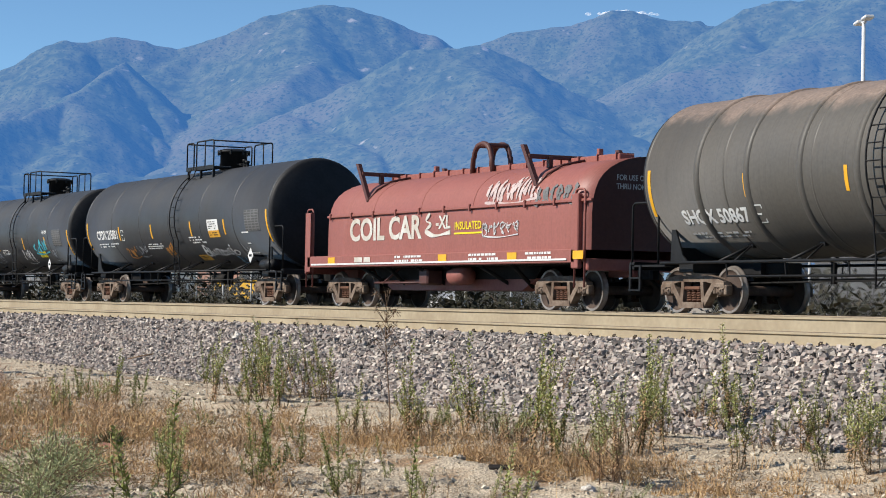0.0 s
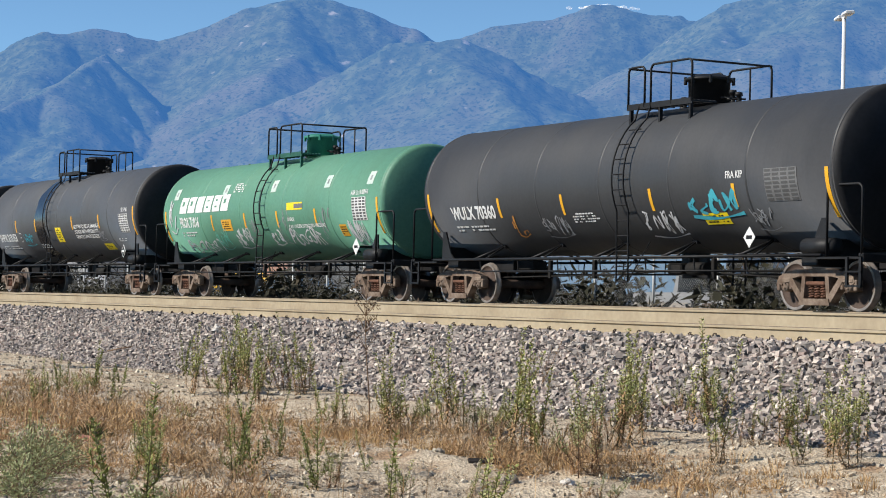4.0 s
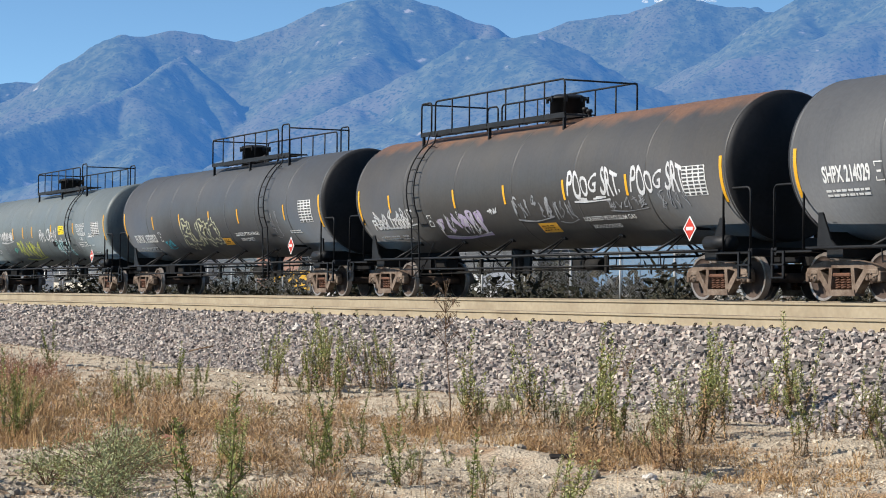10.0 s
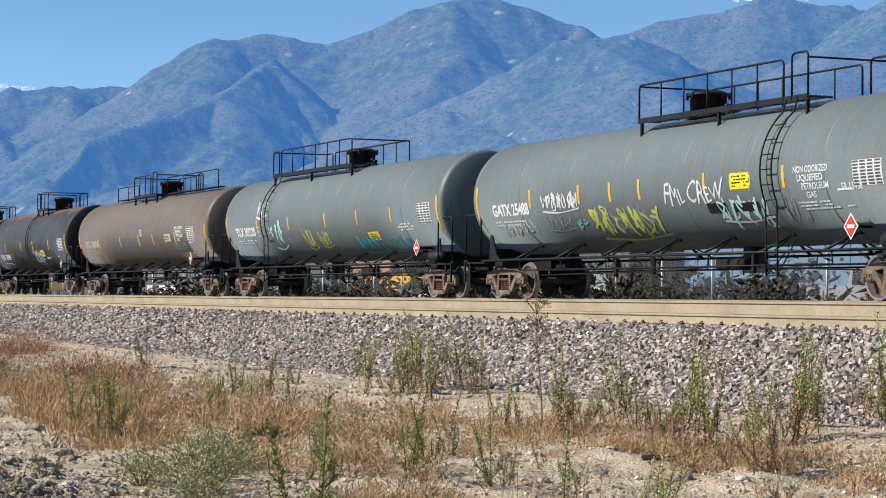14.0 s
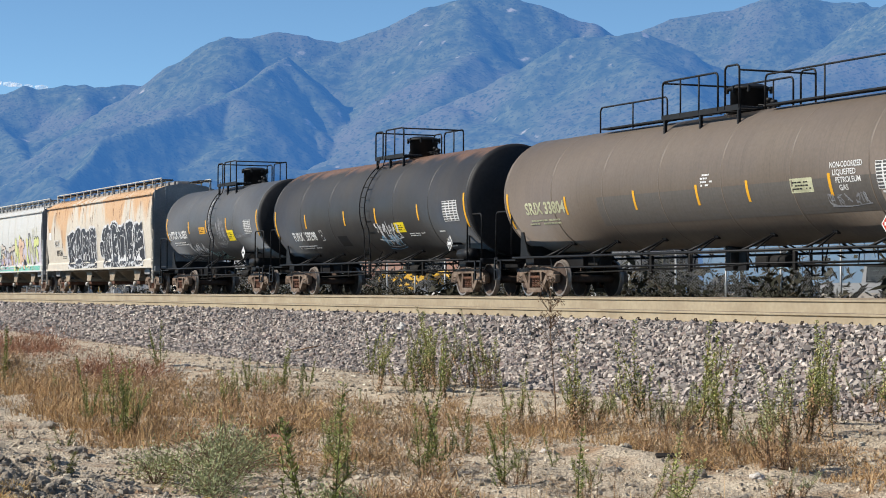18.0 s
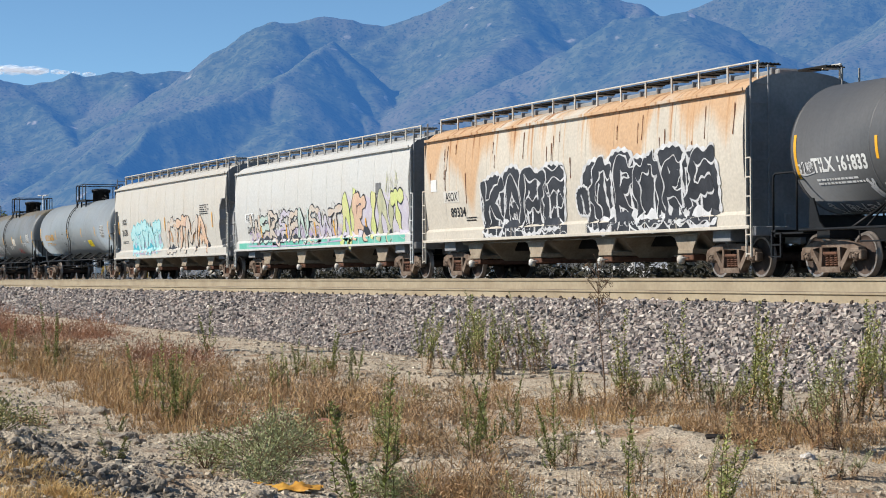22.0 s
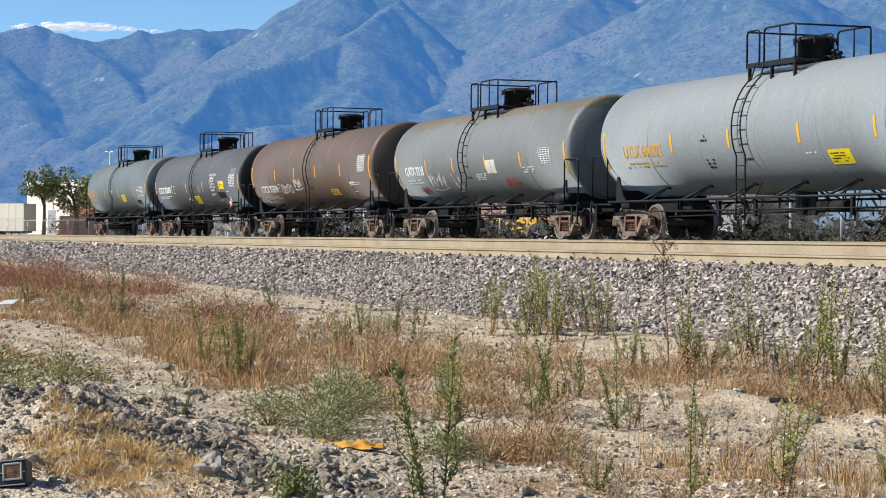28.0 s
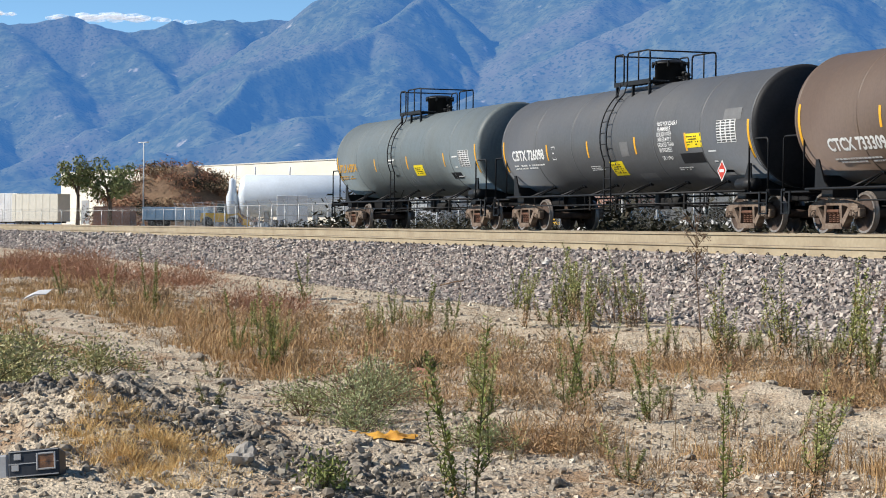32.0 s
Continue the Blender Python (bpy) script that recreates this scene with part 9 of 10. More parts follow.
M_TRAILERD = simple("dark_grey_trailer_panel", (0.10, 0.105, 0.11), 0.55, 0.0, 0.25, 0.6)
M_TRAILERB = simple("faded_blue_panel", (0.14, 0.24, 0.36), 0.55, 0.0, 0.2, 0.6)
M_RUSTBOX = simple("rusty_pink_container", (0.36, 0.20, 0.15), 0.7, 0.0, 0.3, 0.6)
M_MACHINE = simple("yellow_machine_paint", (0.72, 0.42, 0.03), 0.45, 0.0, 0.2, 2)
M_TYRE = simple("black_rubber", (0.02, 0.02, 0.02), 0.8, 0.0, 0.3, 5)
M_WINDOWDARK = simple("dark_tinted_glass", (0.02, 0.025, 0.03), 0.1, 0.0, 0.1, 3)
M_SCRAP = island("mixed_scrap", [(0.05, 0.05, 0.05), (0.42, 0.43, 0.45), (0.09, 0.085, 0.08), (0.20, 0.26, 0.34), (0.03, 0.03, 0.03), (0.60, 0.60, 0.60), (0.12, 0.09, 0.07)], 0.6, 0.0)
M_TANKWHITE = simple("white_storage_tank_paint", (0.66, 0.72, 0.78), 0.35, 0.0, 0.1, 0.5)
M_BARK = simple("grey_brown_bark", (0.16, 0.12, 0.09), 0.9, 0.0, 0.3, 5, None, 0.5)
M_TREELEAF = leaf_mat("olive_tree_leaf", [(0.10, 0.125, 0.05), (0.19, 0.215, 0.085), (0.26, 0.27, 0.12), (0.15, 0.17, 0.07)])
M_SHRUB = leaf_mat("dark_shrub_leaf", [(0.020, 0.022, 0.013), (0.045, 0.042, 0.025), (0.030, 0.031, 0.018), (0.075, 0.060, 0.036)])
M_HILL = simple("brown_earth_mound", (0.30, 0.195, 0.12), 0.95, 0.0, 0.35, 0.35, (0.20, 0.13, 0.085), 0.6)


def fence(x0, y0, x1, y1, h, step, name_label, barbed=True, diamond=0.09):
    """A chain-link fence: posts, top rail, woven wire, barbed strands."""
    a, b = Vector((x0, y0, 0)), Vector((x1, y1, 0))
    ln = (b - a).length
    d = (b - a).normalized()
    ob = thing("fence", name_label, "fence")
    n = int(ln / step)
    base = lambda t: Vector((a.x + d.x * t, a.y + d.y * t, float(ground_z(a.x + d.x * t, a.y + d.y * t))))
    for i in range(n + 1):
        p = base(ln * i / n)
        s = Shape()
        s.tube([p - Vector((0, 0, 0.05)), p + Vector((0, 0, h))], 0.035, 6)
        if barbed:
            s.tube([p + Vector((0, 0, h)), p + Vector((0.0, -0.18, h + 0.32))], 0.02, 5)
        part("post", s, M_GALVPOST, ob)
    s = Shape()
    pts = [base(ln * i / 20) + Vector((0, 0, h - 0.02)) for i in range(21)]
    s.tube(pts, 0.022, 5)
    part("top_rail", s, M_GALVPOST, ob)
    if barbed:
        for k in range(3):
            s = Shape()
            s.tube([p + Vector((0, -0.06 * (k + 1), 0.10 * (k + 1))) for p in pts], 0.008, 4)
            part("barbed_strand", s, M_WIRE, ob)
    # woven wire
    side = Vector((0, 0, 1))
    V, F = [], []
    w = 0.006
    t = -h
    while t < ln:
        for sg in (1, -1):
            t0, t1 = (t, t + h) if sg > 0 else (t + h, t)
            lo, hi = max(0.0, min(t0, t1)), min(ln, max(t0, t1))
            if hi - lo < 0.1:
                continue
            za = (lo - t) / h if sg > 0 else 1 - (lo - t) / h
            zb = (hi - t) / h if sg > 0 else 1 - (hi - t) / h
            p, q = base(lo) + Vector((0, 0, za * h)), base(hi) + Vector((0, 0, zb * h))
            o = len(V)
            n1 = Vector((0, 0, 1)) * w * 0.7
            V += [p - n1, p + n1, q + n1, q - n1]
            F.append((o, o + 1, o + 2, o + 3))
        t += diamond
    me = quad_mesh("chain_link", [tuple(v) for v in V], F, M_WIRE)
    m = new("chain_link", me)
    m.parent = ob
    tagged(m, "woven chain-link wire", kind="stuff")
    return ob


def tree(x, y, h, r, seed, label, trunk=0.35):
    rng = np.random.default_rng(seed)
    z = float(ground_z(x, y)) - 0.05
    ob = thing("tree", label, "tree", (x, y, z), "trees beyond the track")
    s = Shape()
    top = Vector((0.03 * h, 0.0, h * 0.55))
    s.tube([(0, 0, 0), (0.1, 0.05, h * 0.25), top], [r * 0.09, r * 0.065, r * 0.045], 8)
    part("trunk", s, M_BARK, ob)
    tips = []
    for i in range(9):
        a = i * 2.4 + rng.random()
        q = 0.35 + 0.6 * rng.random()
        e = Vector((math.cos(a) * r * q, math.sin(a) * r * q, h * (0.55 + 0.38 * rng.random() * (1.2 - q * 0.6))))
        st = Vector((0, 0, h * (trunk + 0.2 * rng.random())))
        s = Shape()
        s.tube([st, st.lerp(e, 0.5) + Vector((0, 0, 0.06 * h)), e], [r * 0.04, r * 0.025, r * 0.012], 6)
        part("limb", s, M_BARK, ob)
        tips += [(e, r * (0.26 + 0.16 * rng.random())), (st.lerp(e, 0.6), r * 0.25)]
    n = 2600
    V = np.zeros((n, 4, 3))
    for i in range(n):
        c, rr = tips[rng.integers(len(tips))]
        d = rng.normal(0, 1, 3)
        d /= np.linalg.norm(d)
        p = np.array(c) + d * rr * (0.35 + 0.75 * rng.random() ** 0.5) * np.array([1, 1, 0.8])
        u, w = rng.normal(0, 1, 3), rng.normal(0, 1, 3)
        k = 0.035 * r * (0.6 + 0.8 * rng.random())
        u, w = u / np.linalg.norm(u) * k * 1.6, w / np.linalg.norm(w) * k
        V[i] = [p - u, p + w, p + u, p - w]
    F = np.arange(n * 4).reshape(-1, 4)
    m = new("crown", quad_mesh("crown", V.reshape(-1, 3), F, M_TREELEAF))
    m.parent = ob
    return ob


def lamp_post(x, y, h, label, az=0.0, two=True):
    z = float(ground_z(x, y)) - 0.02
    ob = thing("lamp_post", label, "lamp post", (x, y, z), rz=az)
    s = Shape()
    s.tube([(0, 0, 0), (0, 0, h - z)], [0.11, 0.065], 10)
    s.lathe([(0, 0.22), (0.5, 0.22), (0.52, 0.13)], 12, "z")
    part("pole", s, M_TRAILER, ob)
    for sg in ((-1, 1) if two else (-1,)):
        s = Shape()
        s.tube([(0, 0, h - z - 0.05), (0.35 * sg, 0, h - z + 0.02)], 0.04, 6)
        part("arm", s, M_TRAILER, ob)
        s = Shape()
        s.box(min(0.30 * sg, 1.05 * sg), max(0.30 * sg, 1.05 * sg), -0.17, 0.17, h - z - 0.02, h - z + 0.10, 0, 0.03)
        part("lamp_head", s, M_TRAILER, ob, "flat box lamp head")
    return ob


def trailer(x, y, ln, h, mat, rz, label, z_up=0.95, name="semi_trailer"):
    """A parked trailer: ribbed box body, rear wheels, landing legs."""
    z = float(ground_z(x, y))
    ob = thing(name, label, "trailer", (x, y, z), rz=rz)
    s = Shape()
    s.box(-ln / 2, ln / 2, -1.25, 1.25, z_up, h, 0, 0.03)
    body = part("body", s, mat, ob)
    rib = Shape()
    rib.box(-0.03, 0.03, -0.015, 0.015, z_up + 0.05, h - 0.05)
    rib = rib.mesh("rib", mat)
    for i in range(int(ln / 1.2)):
        for sy in (-1.262, 1.262):
            part("rib", rib, None, body, "", (-ln / 2 + 0.6 + 1.2 * i, sy, 0))
    s = Shape()
    s.box(-ln / 2, ln / 2, -0.5, 0.5, z_up - 0.2, z_up, 0, 0.02)
    part("frame", s, M_BRAKE, ob)
    for u in (-ln / 2 + 1.2, -ln / 2 + 2.4):
        for sy in (-1.0, 1.0):
            s = Shape()
            s.lathe([(sy - 0.13, 0.22), (sy - 0.14, 0.48), (sy - 0.11, 0.52), (sy + 0.11, 0.52), (sy + 0.14, 0.48), (sy + 0.13, 0.22)], 18, "y", (u, 0, 0.52))
            part("wheel", s, M_TYRE, ob)
    for sy in (-0.8, 0.8):
        s = Shape()
        s.box(ln / 2 - 2.6, ln / 2 - 2.45, sy - 0.07, sy + 0.07, 0.0, z_up, 0, 0.01)
        part("landing_leg", s, M_BRAKE, ob)
    return ob


def pickup(x, y, mat, rz, label):
    """A parked pickup seen beneath the cars."""
    z = float(ground_z(x, y))
    ob = thing("parked_pickup", label, "pickup", (x, y, z), rz=rz)
    s = Shape()
    s.prism([(-2.6, 0.5), (2.6, 0.5), (2.65, 0.95), (1.6, 1.08), (0.9, 1.65), (-0.7, 1.68), (-0.85, 1.1), (-2.6, 1.1)], -0.92, 0.92)
    part("body", s, mat, ob)
    s = Shape()
    s.prism([(1.35, 1.12), (0.82, 1.58), (-0.6, 1.60), (-0.65, 1.12)], -0.935, 0.935)
    part("side_window", s, M_WINDOWDARK, ob)
    for u in (-1.65, 1.75):
        for sy in (-0.85, 0.85):
            s = Shape()
            s.lathe([(sy - 0.11, 0.2), (sy - 0.12, 0.36), (sy + 0.12, 0.36), (sy + 0.11, 0.2)], 16, "y", (u, 0, 0.36))
            part("wheel", s, M_TYRE, ob)
    return ob


def loader(x, y, rz):
    """A yellow wheel loader parked in the yard."""
    z = float(ground_z(x, y))
    ob = thing("wheel_loader", "parked yellow wheel loader in the yard", "loader", (x, y, z), rz=rz)
    s = Shape()
    s.prism([(-2.6, 0.7), (0.2, 0.7), (0.9, 1.0), (0.9, 1.7), (-0.3, 1.8), (-2.5, 1.75)], -0.85, 0.85)
    part("body", s, M_MACHINE, ob)
    s = Shape()
    s.prism([(-0.6, 1.75), (0.6, 1.75), (0.45, 2.9), (-0.5, 2.9)], -0.75, 0.75)
    part("cab", s, M_WINDOWDARK, ob)
    s = Shape()
    s.tube([(0.8, -0.4, 1.5), (2.0, -0.4, 1.7), (2.9, -0.4, 0.8)], 0.13, 6)
    part("arm", s, M_MACHINE, ob)
    s = Shape()
    s.prism([(2.6, 0.15), (3.6, 0.1), (3.3, 0.9), (2.7, 1.1)], -1.2, 1.2)
    part("bucket", s, M_MACHINE, ob)
    for u in (-1.7, 1.3):
        for sy in (-0.95, 0.95):
            s = Shape()
            s.lathe([(sy - 0.25, 0.3), (sy - 0.27, 0.66), (sy + 0.27, 0.66), (sy + 0.25, 0.3)], 18, "y", (u, 0, 0.68))
            part("wheel", s, M_TYRE, ob)
    return ob


def shrub_row(x0, x1, y, h, seed):
    """A ragged hedge of dry dark shrubs along the fence, one bush at a time."""
    rng = np.random.default_rng(seed)
    x = x0
    kinds = []
    for k in range(5):
        n = 620
        c = rng.normal(0, 1, (n, 3)) * np.array([0.55, 0.35, 0.28]) + np.array([0, 0, 0.55])
        c[:, 2] = np.abs(c[:, 2])
        u, w = rng.normal(0, 1, (n, 3)) * 0.055, rng.normal(0, 1, (n, 3)) * 0.03
        V = np.stack([c - u, c + w, c + u, c - w], 1).reshape(-1, 3)
        st = Shape()
        for _ in range(14):
            q = c[rng.integers(n)]
            st.tube([(0, 0, 0), tuple(q * 0.6 + np.array([0, 0, 0.08])), tuple(q)], 0.012, 4)
        kinds.append((quad_mesh("leaves", V, np.arange(n * 4).reshape(-1, 4), M_SHRUB), st.mesh("branch", M_BARK)))
    while x < x1:
        if rng.random() < 0.6:
            k = rng.integers(5)
            sc = h * rng.uniform(0.65, 1.25)
            yy = y + rng.normal(0, 0.25)
            ob = thing("shrub", "dark dry shrub along the yard fence", "shrub", (x, yy, float(ground_z(x, yy)) - 0.03), "shrubs along the fence", rz=float(rng.random() * 360))
            ob.matrix_basis = ob.matrix_basis @ Matrix.Diagonal((sc * 1.1, sc * 1.1, sc, 1))
            part("leaves", kinds[k][0], None, ob)
            part("branch", kinds[k][1], None, ob)
        x += rng.uniform(0.7, 1.5) * h


def build_yard():
    fence(-150, 33.0, -12, 33.0, 2.1, 3.0, "long chain-link yard fence behind the train", True)
    shrub_row(-112, -14, 33.9, 1.75, 3)
    shrub_row(-118, -14, 32.2, 0.85, 4)
    rng = random.Random(9)
    cols = [(M_TRAILERG, "grey"), (M_TRAILERD, "dark grey"), (M_TRAILERB, "faded blue"), (M_TRAILERD, "dark grey"), (M_RUSTBOX, "rust-red")]
    for i, x in enumerate((-30, -46, -63, -79, -100, -121)):
        m, c = cols[i % 5]
        trailer(x + rng.uniform(-2, 2), 43 + rng.uniform(-1.5, 2), 13.0, 3.9, m, rng.uniform(-6, 6) + (180 if i % 2 else 0), "parked %s box trailer in the yard" % c)
    for i, (x, y) in enumerate(((-38, 37.5), (-52, 38.0), (-71, 37.2), (-83, 38.4), (-110, 38))):
        m, c = ((M_TRAILER, "white"), (M_TRAILERG, "grey"), (M_TRAILER, "white"), (M_TRAILERB, "blue"), (M_TRAILER, "white"))[i]
        pickup(x, y, m, rng.uniform(-12, 12), "%s pickup parked behind the fence" % c)
    loader(-88.5, 38.0, 15)
    # heaps of scrap and bundled waste behind the fence
    rs = np.random.default_rng(77)
    n = 2600
    x, y = rs.uniform(-150, -22, n), 36.6 + rs.normal(0, 0.5, n)
    top = 0.15 + 1.5 * fbm(x * 0.16, x * 0 + 3.3, 12, 3) ** 1.4
    sz = 0.06 + 0.20 * rs.random(n) ** 2
    V = CUBE_V[None] * (0.5 + rs.random((n, 1, 3))) * sz[:, None, None] * (1 + 0.4 * (rs.random((n, 8, 3)) - 0.5))
    a = rs.random(n) * 6.283
    c, q = np.cos(a)[:, None], np.sin(a)[:, None]
    V = np.stack([V[..., 0] * c - V[..., 1] * q + x[:, None], V[..., 0] * q + V[..., 1] * c + y[:, None], V[..., 2] + (ground_z(x, y) + top * rs.random(n))[:, None]], -1).reshape(-1, 3)
    heap = new("scrap_heap", quad_mesh("scrap_heap", V, (CUBE_F[None] + (np.arange(n) * 8)[:, None, None]).reshape(-1, 3), M_SCRAP))
    tagged(heap, "long heap of mixed white, grey and dark scrap behind the fence", "scrap", kind="stuff")
    # low concrete barriers with faded paint
    for i in range(14):
        x = -100 + 6.1 * i
        s = Shape()
        s.prism([(-0.30, 0.0), (0.30, 0.0), (0.14, 0.35), (0.10, 0.85), (-0.10, 0.85), (-0.14, 0.35)], -1.5, 1.5, 0, "x")
        solid("concrete_barrier", s, M_CONCRETE if i % 3 else M_TRAILER, "concrete road barrier along the yard", "barrier", "barriers along the yard", at=(x, 35.6, float(ground_z(x, 35.6)) - 0.01))
    lamp_post(-58.2, 48.0, 10.45, "tall white yard lamp post with a flat lamp head", -28)
    lamp_post(-269.8, 55.0, 10.8, "tall white lamp post with small cameras", 20)
    tree(-110.3, 47.4, 8.6, 2.2, 6, "slender olive tree beyond the yard")
    tree(-117.5, 50.5, 7.4, 2.2, 7, "small olive tree beyond the yard")
    # far yard at the end of the line
    fence(-300, 20.5 + 12, -278, 38.0, 2.3, 3.0, "chain-link fence round the far yard", True, 0.16)
    fence(-278, 38.0, -241, 73.0, 2.3, 3.0, "chain-link fence round the far yard", True, 0.16)
    fence(-241, 73.0, -190, 64.0, 2.3, 3.0, "chain-link fence round the far yard", True, 0.16)
    tree(-272.0, 46.8, 10.6, 3.4, 11, "round leafy tree beside the warehouse")
    tree(-270.0, 50.6, 9.0, 4.0, 12, "round leafy tree beside the warehouse")
    # warehouse
    a, b = Vector((-372, 60.0)), Vector((-270, 80.5))
    ln = (b - a).length
    w = thing("warehouse", "long low cream warehouse with a flat roof", "warehouse", ((a.x + b.x) / 2, (a.y + b.y) / 2 + 20, -0.05), rz=math.degrees(math.atan2(b.y - a.y, b.x - a.x)))
    s = Shape()
    s.box(-ln / 2, ln / 2, -20, 20, 0, 9.0, 0, 0.05)
    part("wall", s, M_BLDG, w)
    s = Shape()
    s.box(-ln / 2 - 0.1, ln / 2 + 0.1, -20.1, 20.1, 9.0, 9.18, 0, 0.03)
    part("roof_edge", s, M_ROOFEDGE, w)
    for i in range(6):
        s = Shape()
        s.box(-ln / 2 + 10 + 16 * i, -ln / 2 + 13.5 + 16 * i, -20.06, -19.9, 0.2, 4.2, 0, 0.02)
        part("dock_door", s, M_TRAILERG, w)
    # mound of brown earth with brush
    n, k = 46, 20
    vs = []
    for i in range(n):
        for j in range(k):
            a, q = 2 * math.pi * i / n, j / (k - 1)
            u, v = math.cos(a) * q, math.sin(a) * q
            hh = (1 - q * q) ** 1.15 * (0.94 + 0.16 * noise.noise(Vector((u * 1.6, v * 1.6, 3)))) * (1 + 0.12 * noise.noise(Vector((u * 9, v * 9, 1))))
            vs.append((u * 11.5, v * 11.5, max(-0.1, hh * 8.4 * (0.75 + 0.25 * (v > -2)))))
    fs = [(i * k + j, ((i + 1) % n) * k + j, ((i + 1) % n) * k + j + 1, i * k + j + 1) for i in range(n) for j in range(k - 1)]
    s = Shape()
    s.add(vs, fs, 0, True)
    solid("earth_mound", s, M_HILL, "brown earth mound with dry brush", "mound", at=(-283, 62, 0.0))
    spots = random.Random(31)
    for i in range(64):
        u, v = spots.uniform(-0.1, 0.9), spots.uniform(-0.95, 0.9)
        q = min(1.0, math.hypot(u, v))
        x, y, zz = -283 + 11.5 * u, 62 + 11.5 * v, max(0.2, 8.2 * (1 - q * q) ** 1.15 + 0.2)
        rg = np.random.default_rng(70 + i)
        n = 460
        c = rg.normal(0, 1, (n, 3)) * np.array([1.2, 1.2, 0.42])
        u, w2 = rg.normal(0, 1, (n, 3)) * 0.10, rg.normal(0, 1, (n, 3)) * 0.05
        m = new("mound_brush", quad_mesh("mound_brush", np.stack([c - u, c + w2, c + u, c - w2], 1).reshape(-1, 3), np.arange(n * 4).reshape(-1, 4), M_SHRUB if i % 4 == 0 else M_REDGRASS if i % 4 < 3 else M_GREYTWIG))
        m.matrix_basis = pose(x, y, zz)
        tagged(m, "dry brush growing on the earth mound", "brush", kind="stuff")
    # white horizontal storage tank on saddles
    t = thing("storage_tank", "large white horizontal storage tank on saddles", "storage tank", (-249.5, 72.5, 0.1), rz=72)
    s = Shape()
    s.lathe([(-9.6, 0.001), (-9.5, 1.2), (-9.2, 2.2), (-8.6, 2.62), (8.6, 2.62), (9.2, 2.2), (9.6, 0.001)], 40, "x", (0, 0, 3.7))
    part("shell", s, M_TANKWHITE, t)
    for u in (-6, 0, 6):
        s = Shape()
        s.box(u - 0.3, u + 0.3, -1.8, 1.8, 0.0, 1.7, 0, 0.03)
        part("saddle", s, M_CONCRETE, t)
    for u in (-7.5, -3.2, 3.4):
        s = Shape()
        s.tube([(u, 0, 6.2), (u, 0, 7.3)], 0.09, 8)
        part("vent_pipe", s, M_TRAILER, t)
    s = Shape()
    for dy in (-0.25, 0.25):
        s.tube([(-9.9, dy, 0.0), (-9.9, dy, 7.4)], 0.06, 6)
    for i in range(20):
        s.tube([(-9.9, -0.25, 0.4 + 0.35 * i), (-9.9, 0.25, 0.4 + 0.35 * i)], 0.03, 5)
    part("ladder", s, M_TRAILER, t)
    # stacked white crates under film
    c = thing("crate_stack", "stack of white wrapped crates beside the fence", "crates", (-230.5, 64.2, 0.05), rz=75)
    for i in range(3):
        for j in range(3):
            s = Shape()
            s.box(-1.75 + 1.18 * i, -0.60 + 1.18 * i, -1.2, 1.2, 0.05 + 1.16 * j, 1.17 + 1.16 * j, 0, 0.05)
            part("crate", s, M_TRAILER, c)
    trailer(-288, 39.0, 9.0, 4.8, M_TRAILER, 36, "white box trailer in the far yard")
    trailer(-279.5, 43.2, 8.0, 4.6, M_BLDG, 40, "small cream box trailer in the far yard")
    trailer(-262, 58, 9.0, 2.6, M_TRAILERB, 55, "faded blue trailer in the far yard")
    trailer(-271, 51.5, 5.0, 2.8, M_RUSTBOX, 60, "rust-pink steel container in the far yard", 0.1, "steel_container")
    loader(-249, 60.5, 70)
    s = Shape()
    s.lathe([(0.0, 0.75), (3.6, 0.75), (4.4, 0.45), (5.6, 0.4), (5.9, 0.1)], 16, "z")
    solid("white_silo", s, M_TANKWHITE, "slim white silo beside the storage tank", "silo", at=(-252.0, 62.5, 0.02))


def build_clouds():
    m, n, l, p = nodes_of("cloud_with_sunlit_glow")
    p.inputs["Base Color"].default_value = (0.8, 0.8, 0.82, 1)
    p.inputs["Alpha"].default_value = 0.22
    # pale emission added for the sunlight scattered within the cloud
    p.inputs["Emission Color"].default_value = (0.75, 0.80, 0.90, 1)
    p.inputs["Emission Strength"].default_value = 0.35
    rng = np.random.default_rng(2)
    for az, el, w, h in ((79.4, 5.55, 150, 17), (57.0, 8.05, 70, 9), (82.5, 5.6, 60, 10)):
        V, F, o = [], [], 0
        for i in range(60):
            u = rng.normal(0, 0.42)
            c = np.array([u * w, rng.normal(0, 8), abs(rng.normal(0, 0.4)) * h * (1 - abs(u))])
            r = np.array([w * 0.11, 12, h * 0.36]) * (0.5 + 0.8 * rng.random())
            V.append(ICO_V * r + c)
            F.append(ICO_F + o)
            o += 12
        ob = new("backdrop_cloud", quad_mesh("backdrop_cloud", np.concatenate(V), np.concatenate(F), m, True))
        a, e = math.radians(az), math.radians(el)
        ob.matrix_basis = pose(-4750 * math.sin(a), 4750 * math.cos(a), 4750 * math.tan(e), 0, 0, az)
        tagged(ob, "thin white cloud over the range", "cloud", kind="structure")


def build_pole():
    """A steel pole beside the verge, whose shadow lies across the foot of the ballast."""
    x, y = -43.6, 0.5
    ob = thing("utility_pole", "tapered galvanised steel pole beside the verge", "utility pole", (x, y, float(ground_z(x, y)) - 0.05))
    s = Shape()
    s.tube([(0, 0, 0), (0, 0, 10.9)], [0.24, 0.19], 14)
    part("pole", s, M_GALVPOST, ob)


build_yard()
build_clouds()
build_pole()


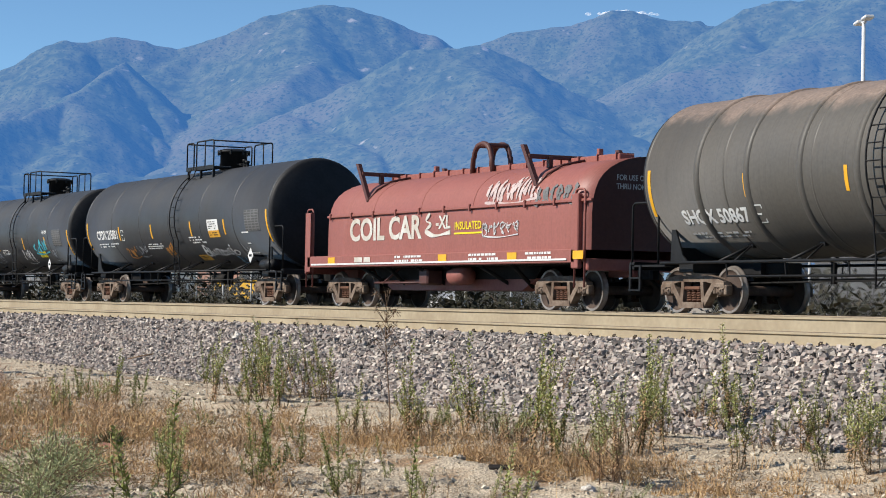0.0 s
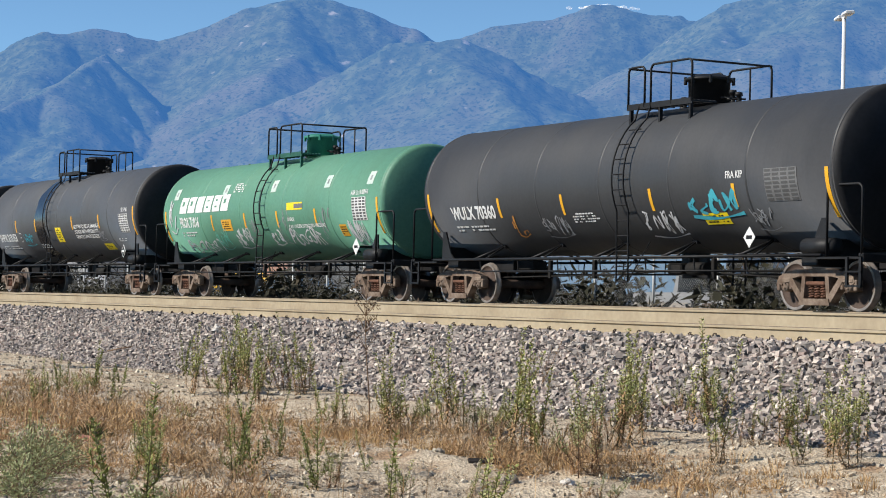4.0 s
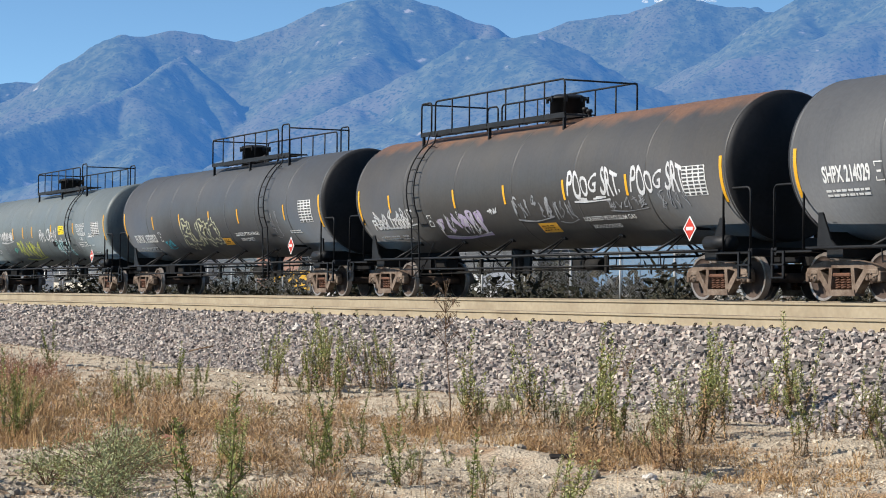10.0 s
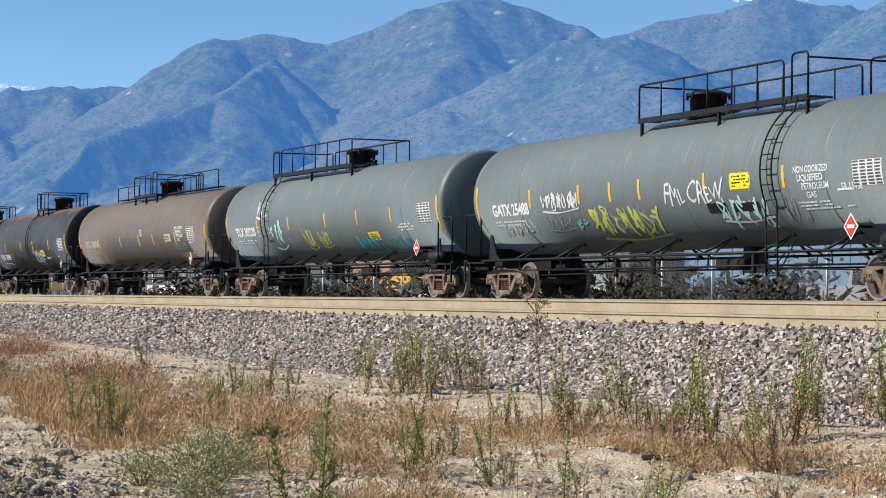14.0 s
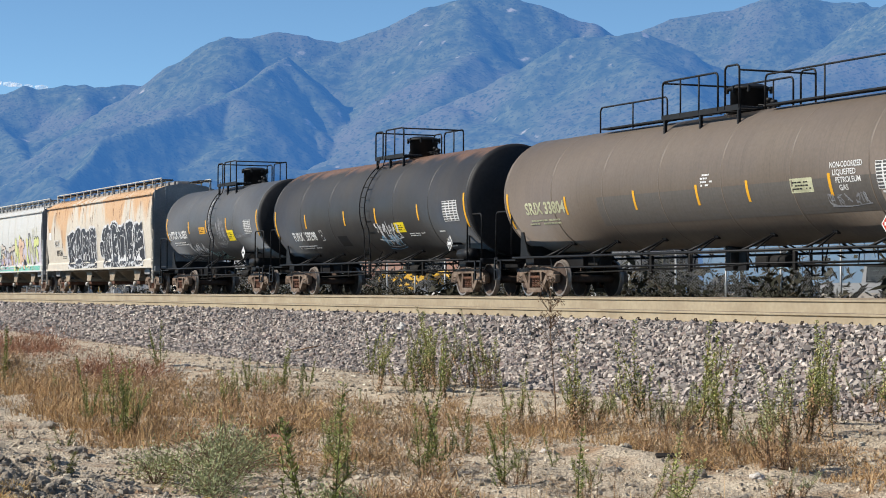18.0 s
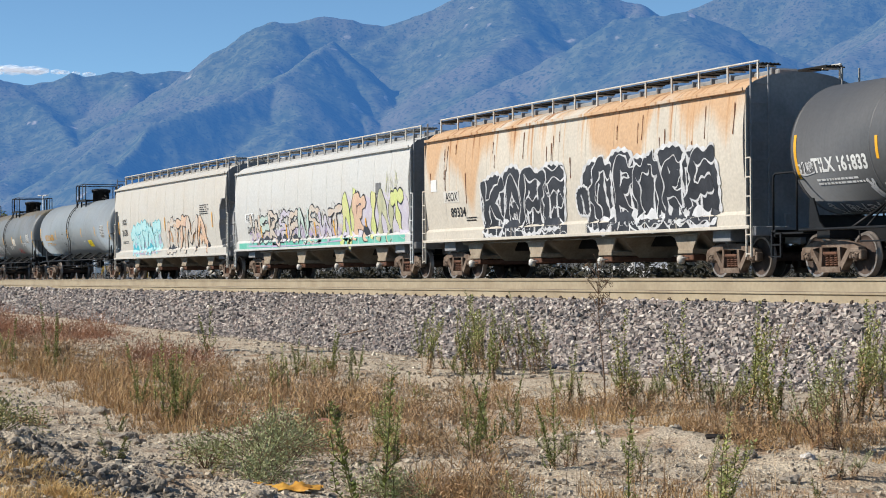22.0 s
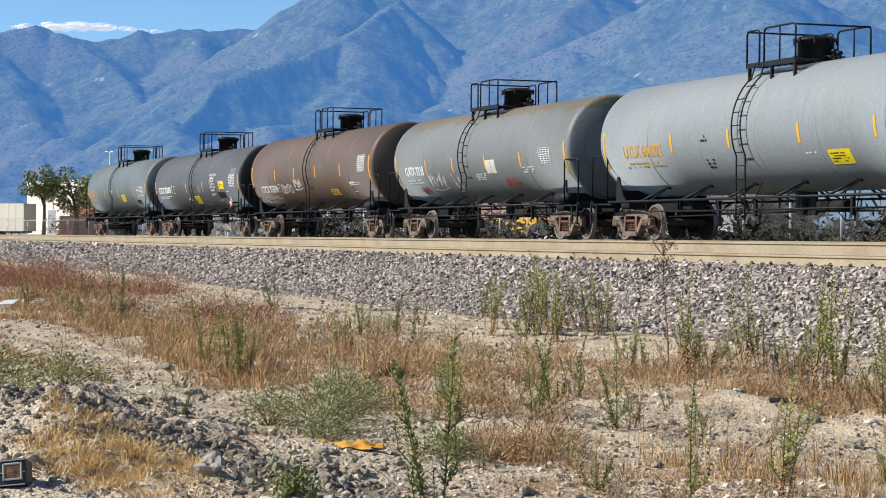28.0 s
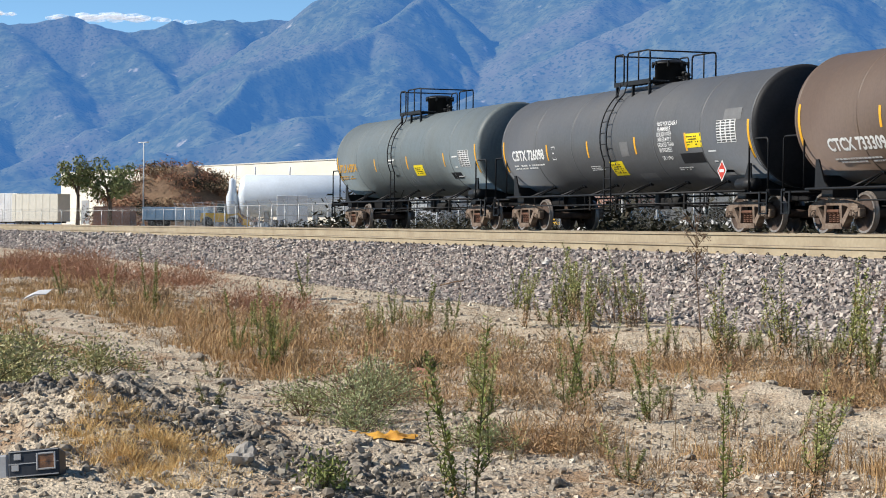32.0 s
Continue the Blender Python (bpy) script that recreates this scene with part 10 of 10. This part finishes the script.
def motions():
    """The train rolls by at a steady pace, its wheels turning with it."""
    for car, s0, spec in CARS:
        walk(car, [(t, pose(s0 + SPEED * t, TRACK_Y, 0)) for t in (0.0, 8.0, 16.0, 24.0, 32.0)])
    for w in WHEELSETS:
        at = w.matrix_basis.translation.copy()
        walk(w, [(i / FPS, pose(at.x, at.y, at.z, 0, math.degrees(SPEED * i / FPS / 0.457) % 360, 0)) for i in range(32 * FPS + 1)])


motions()
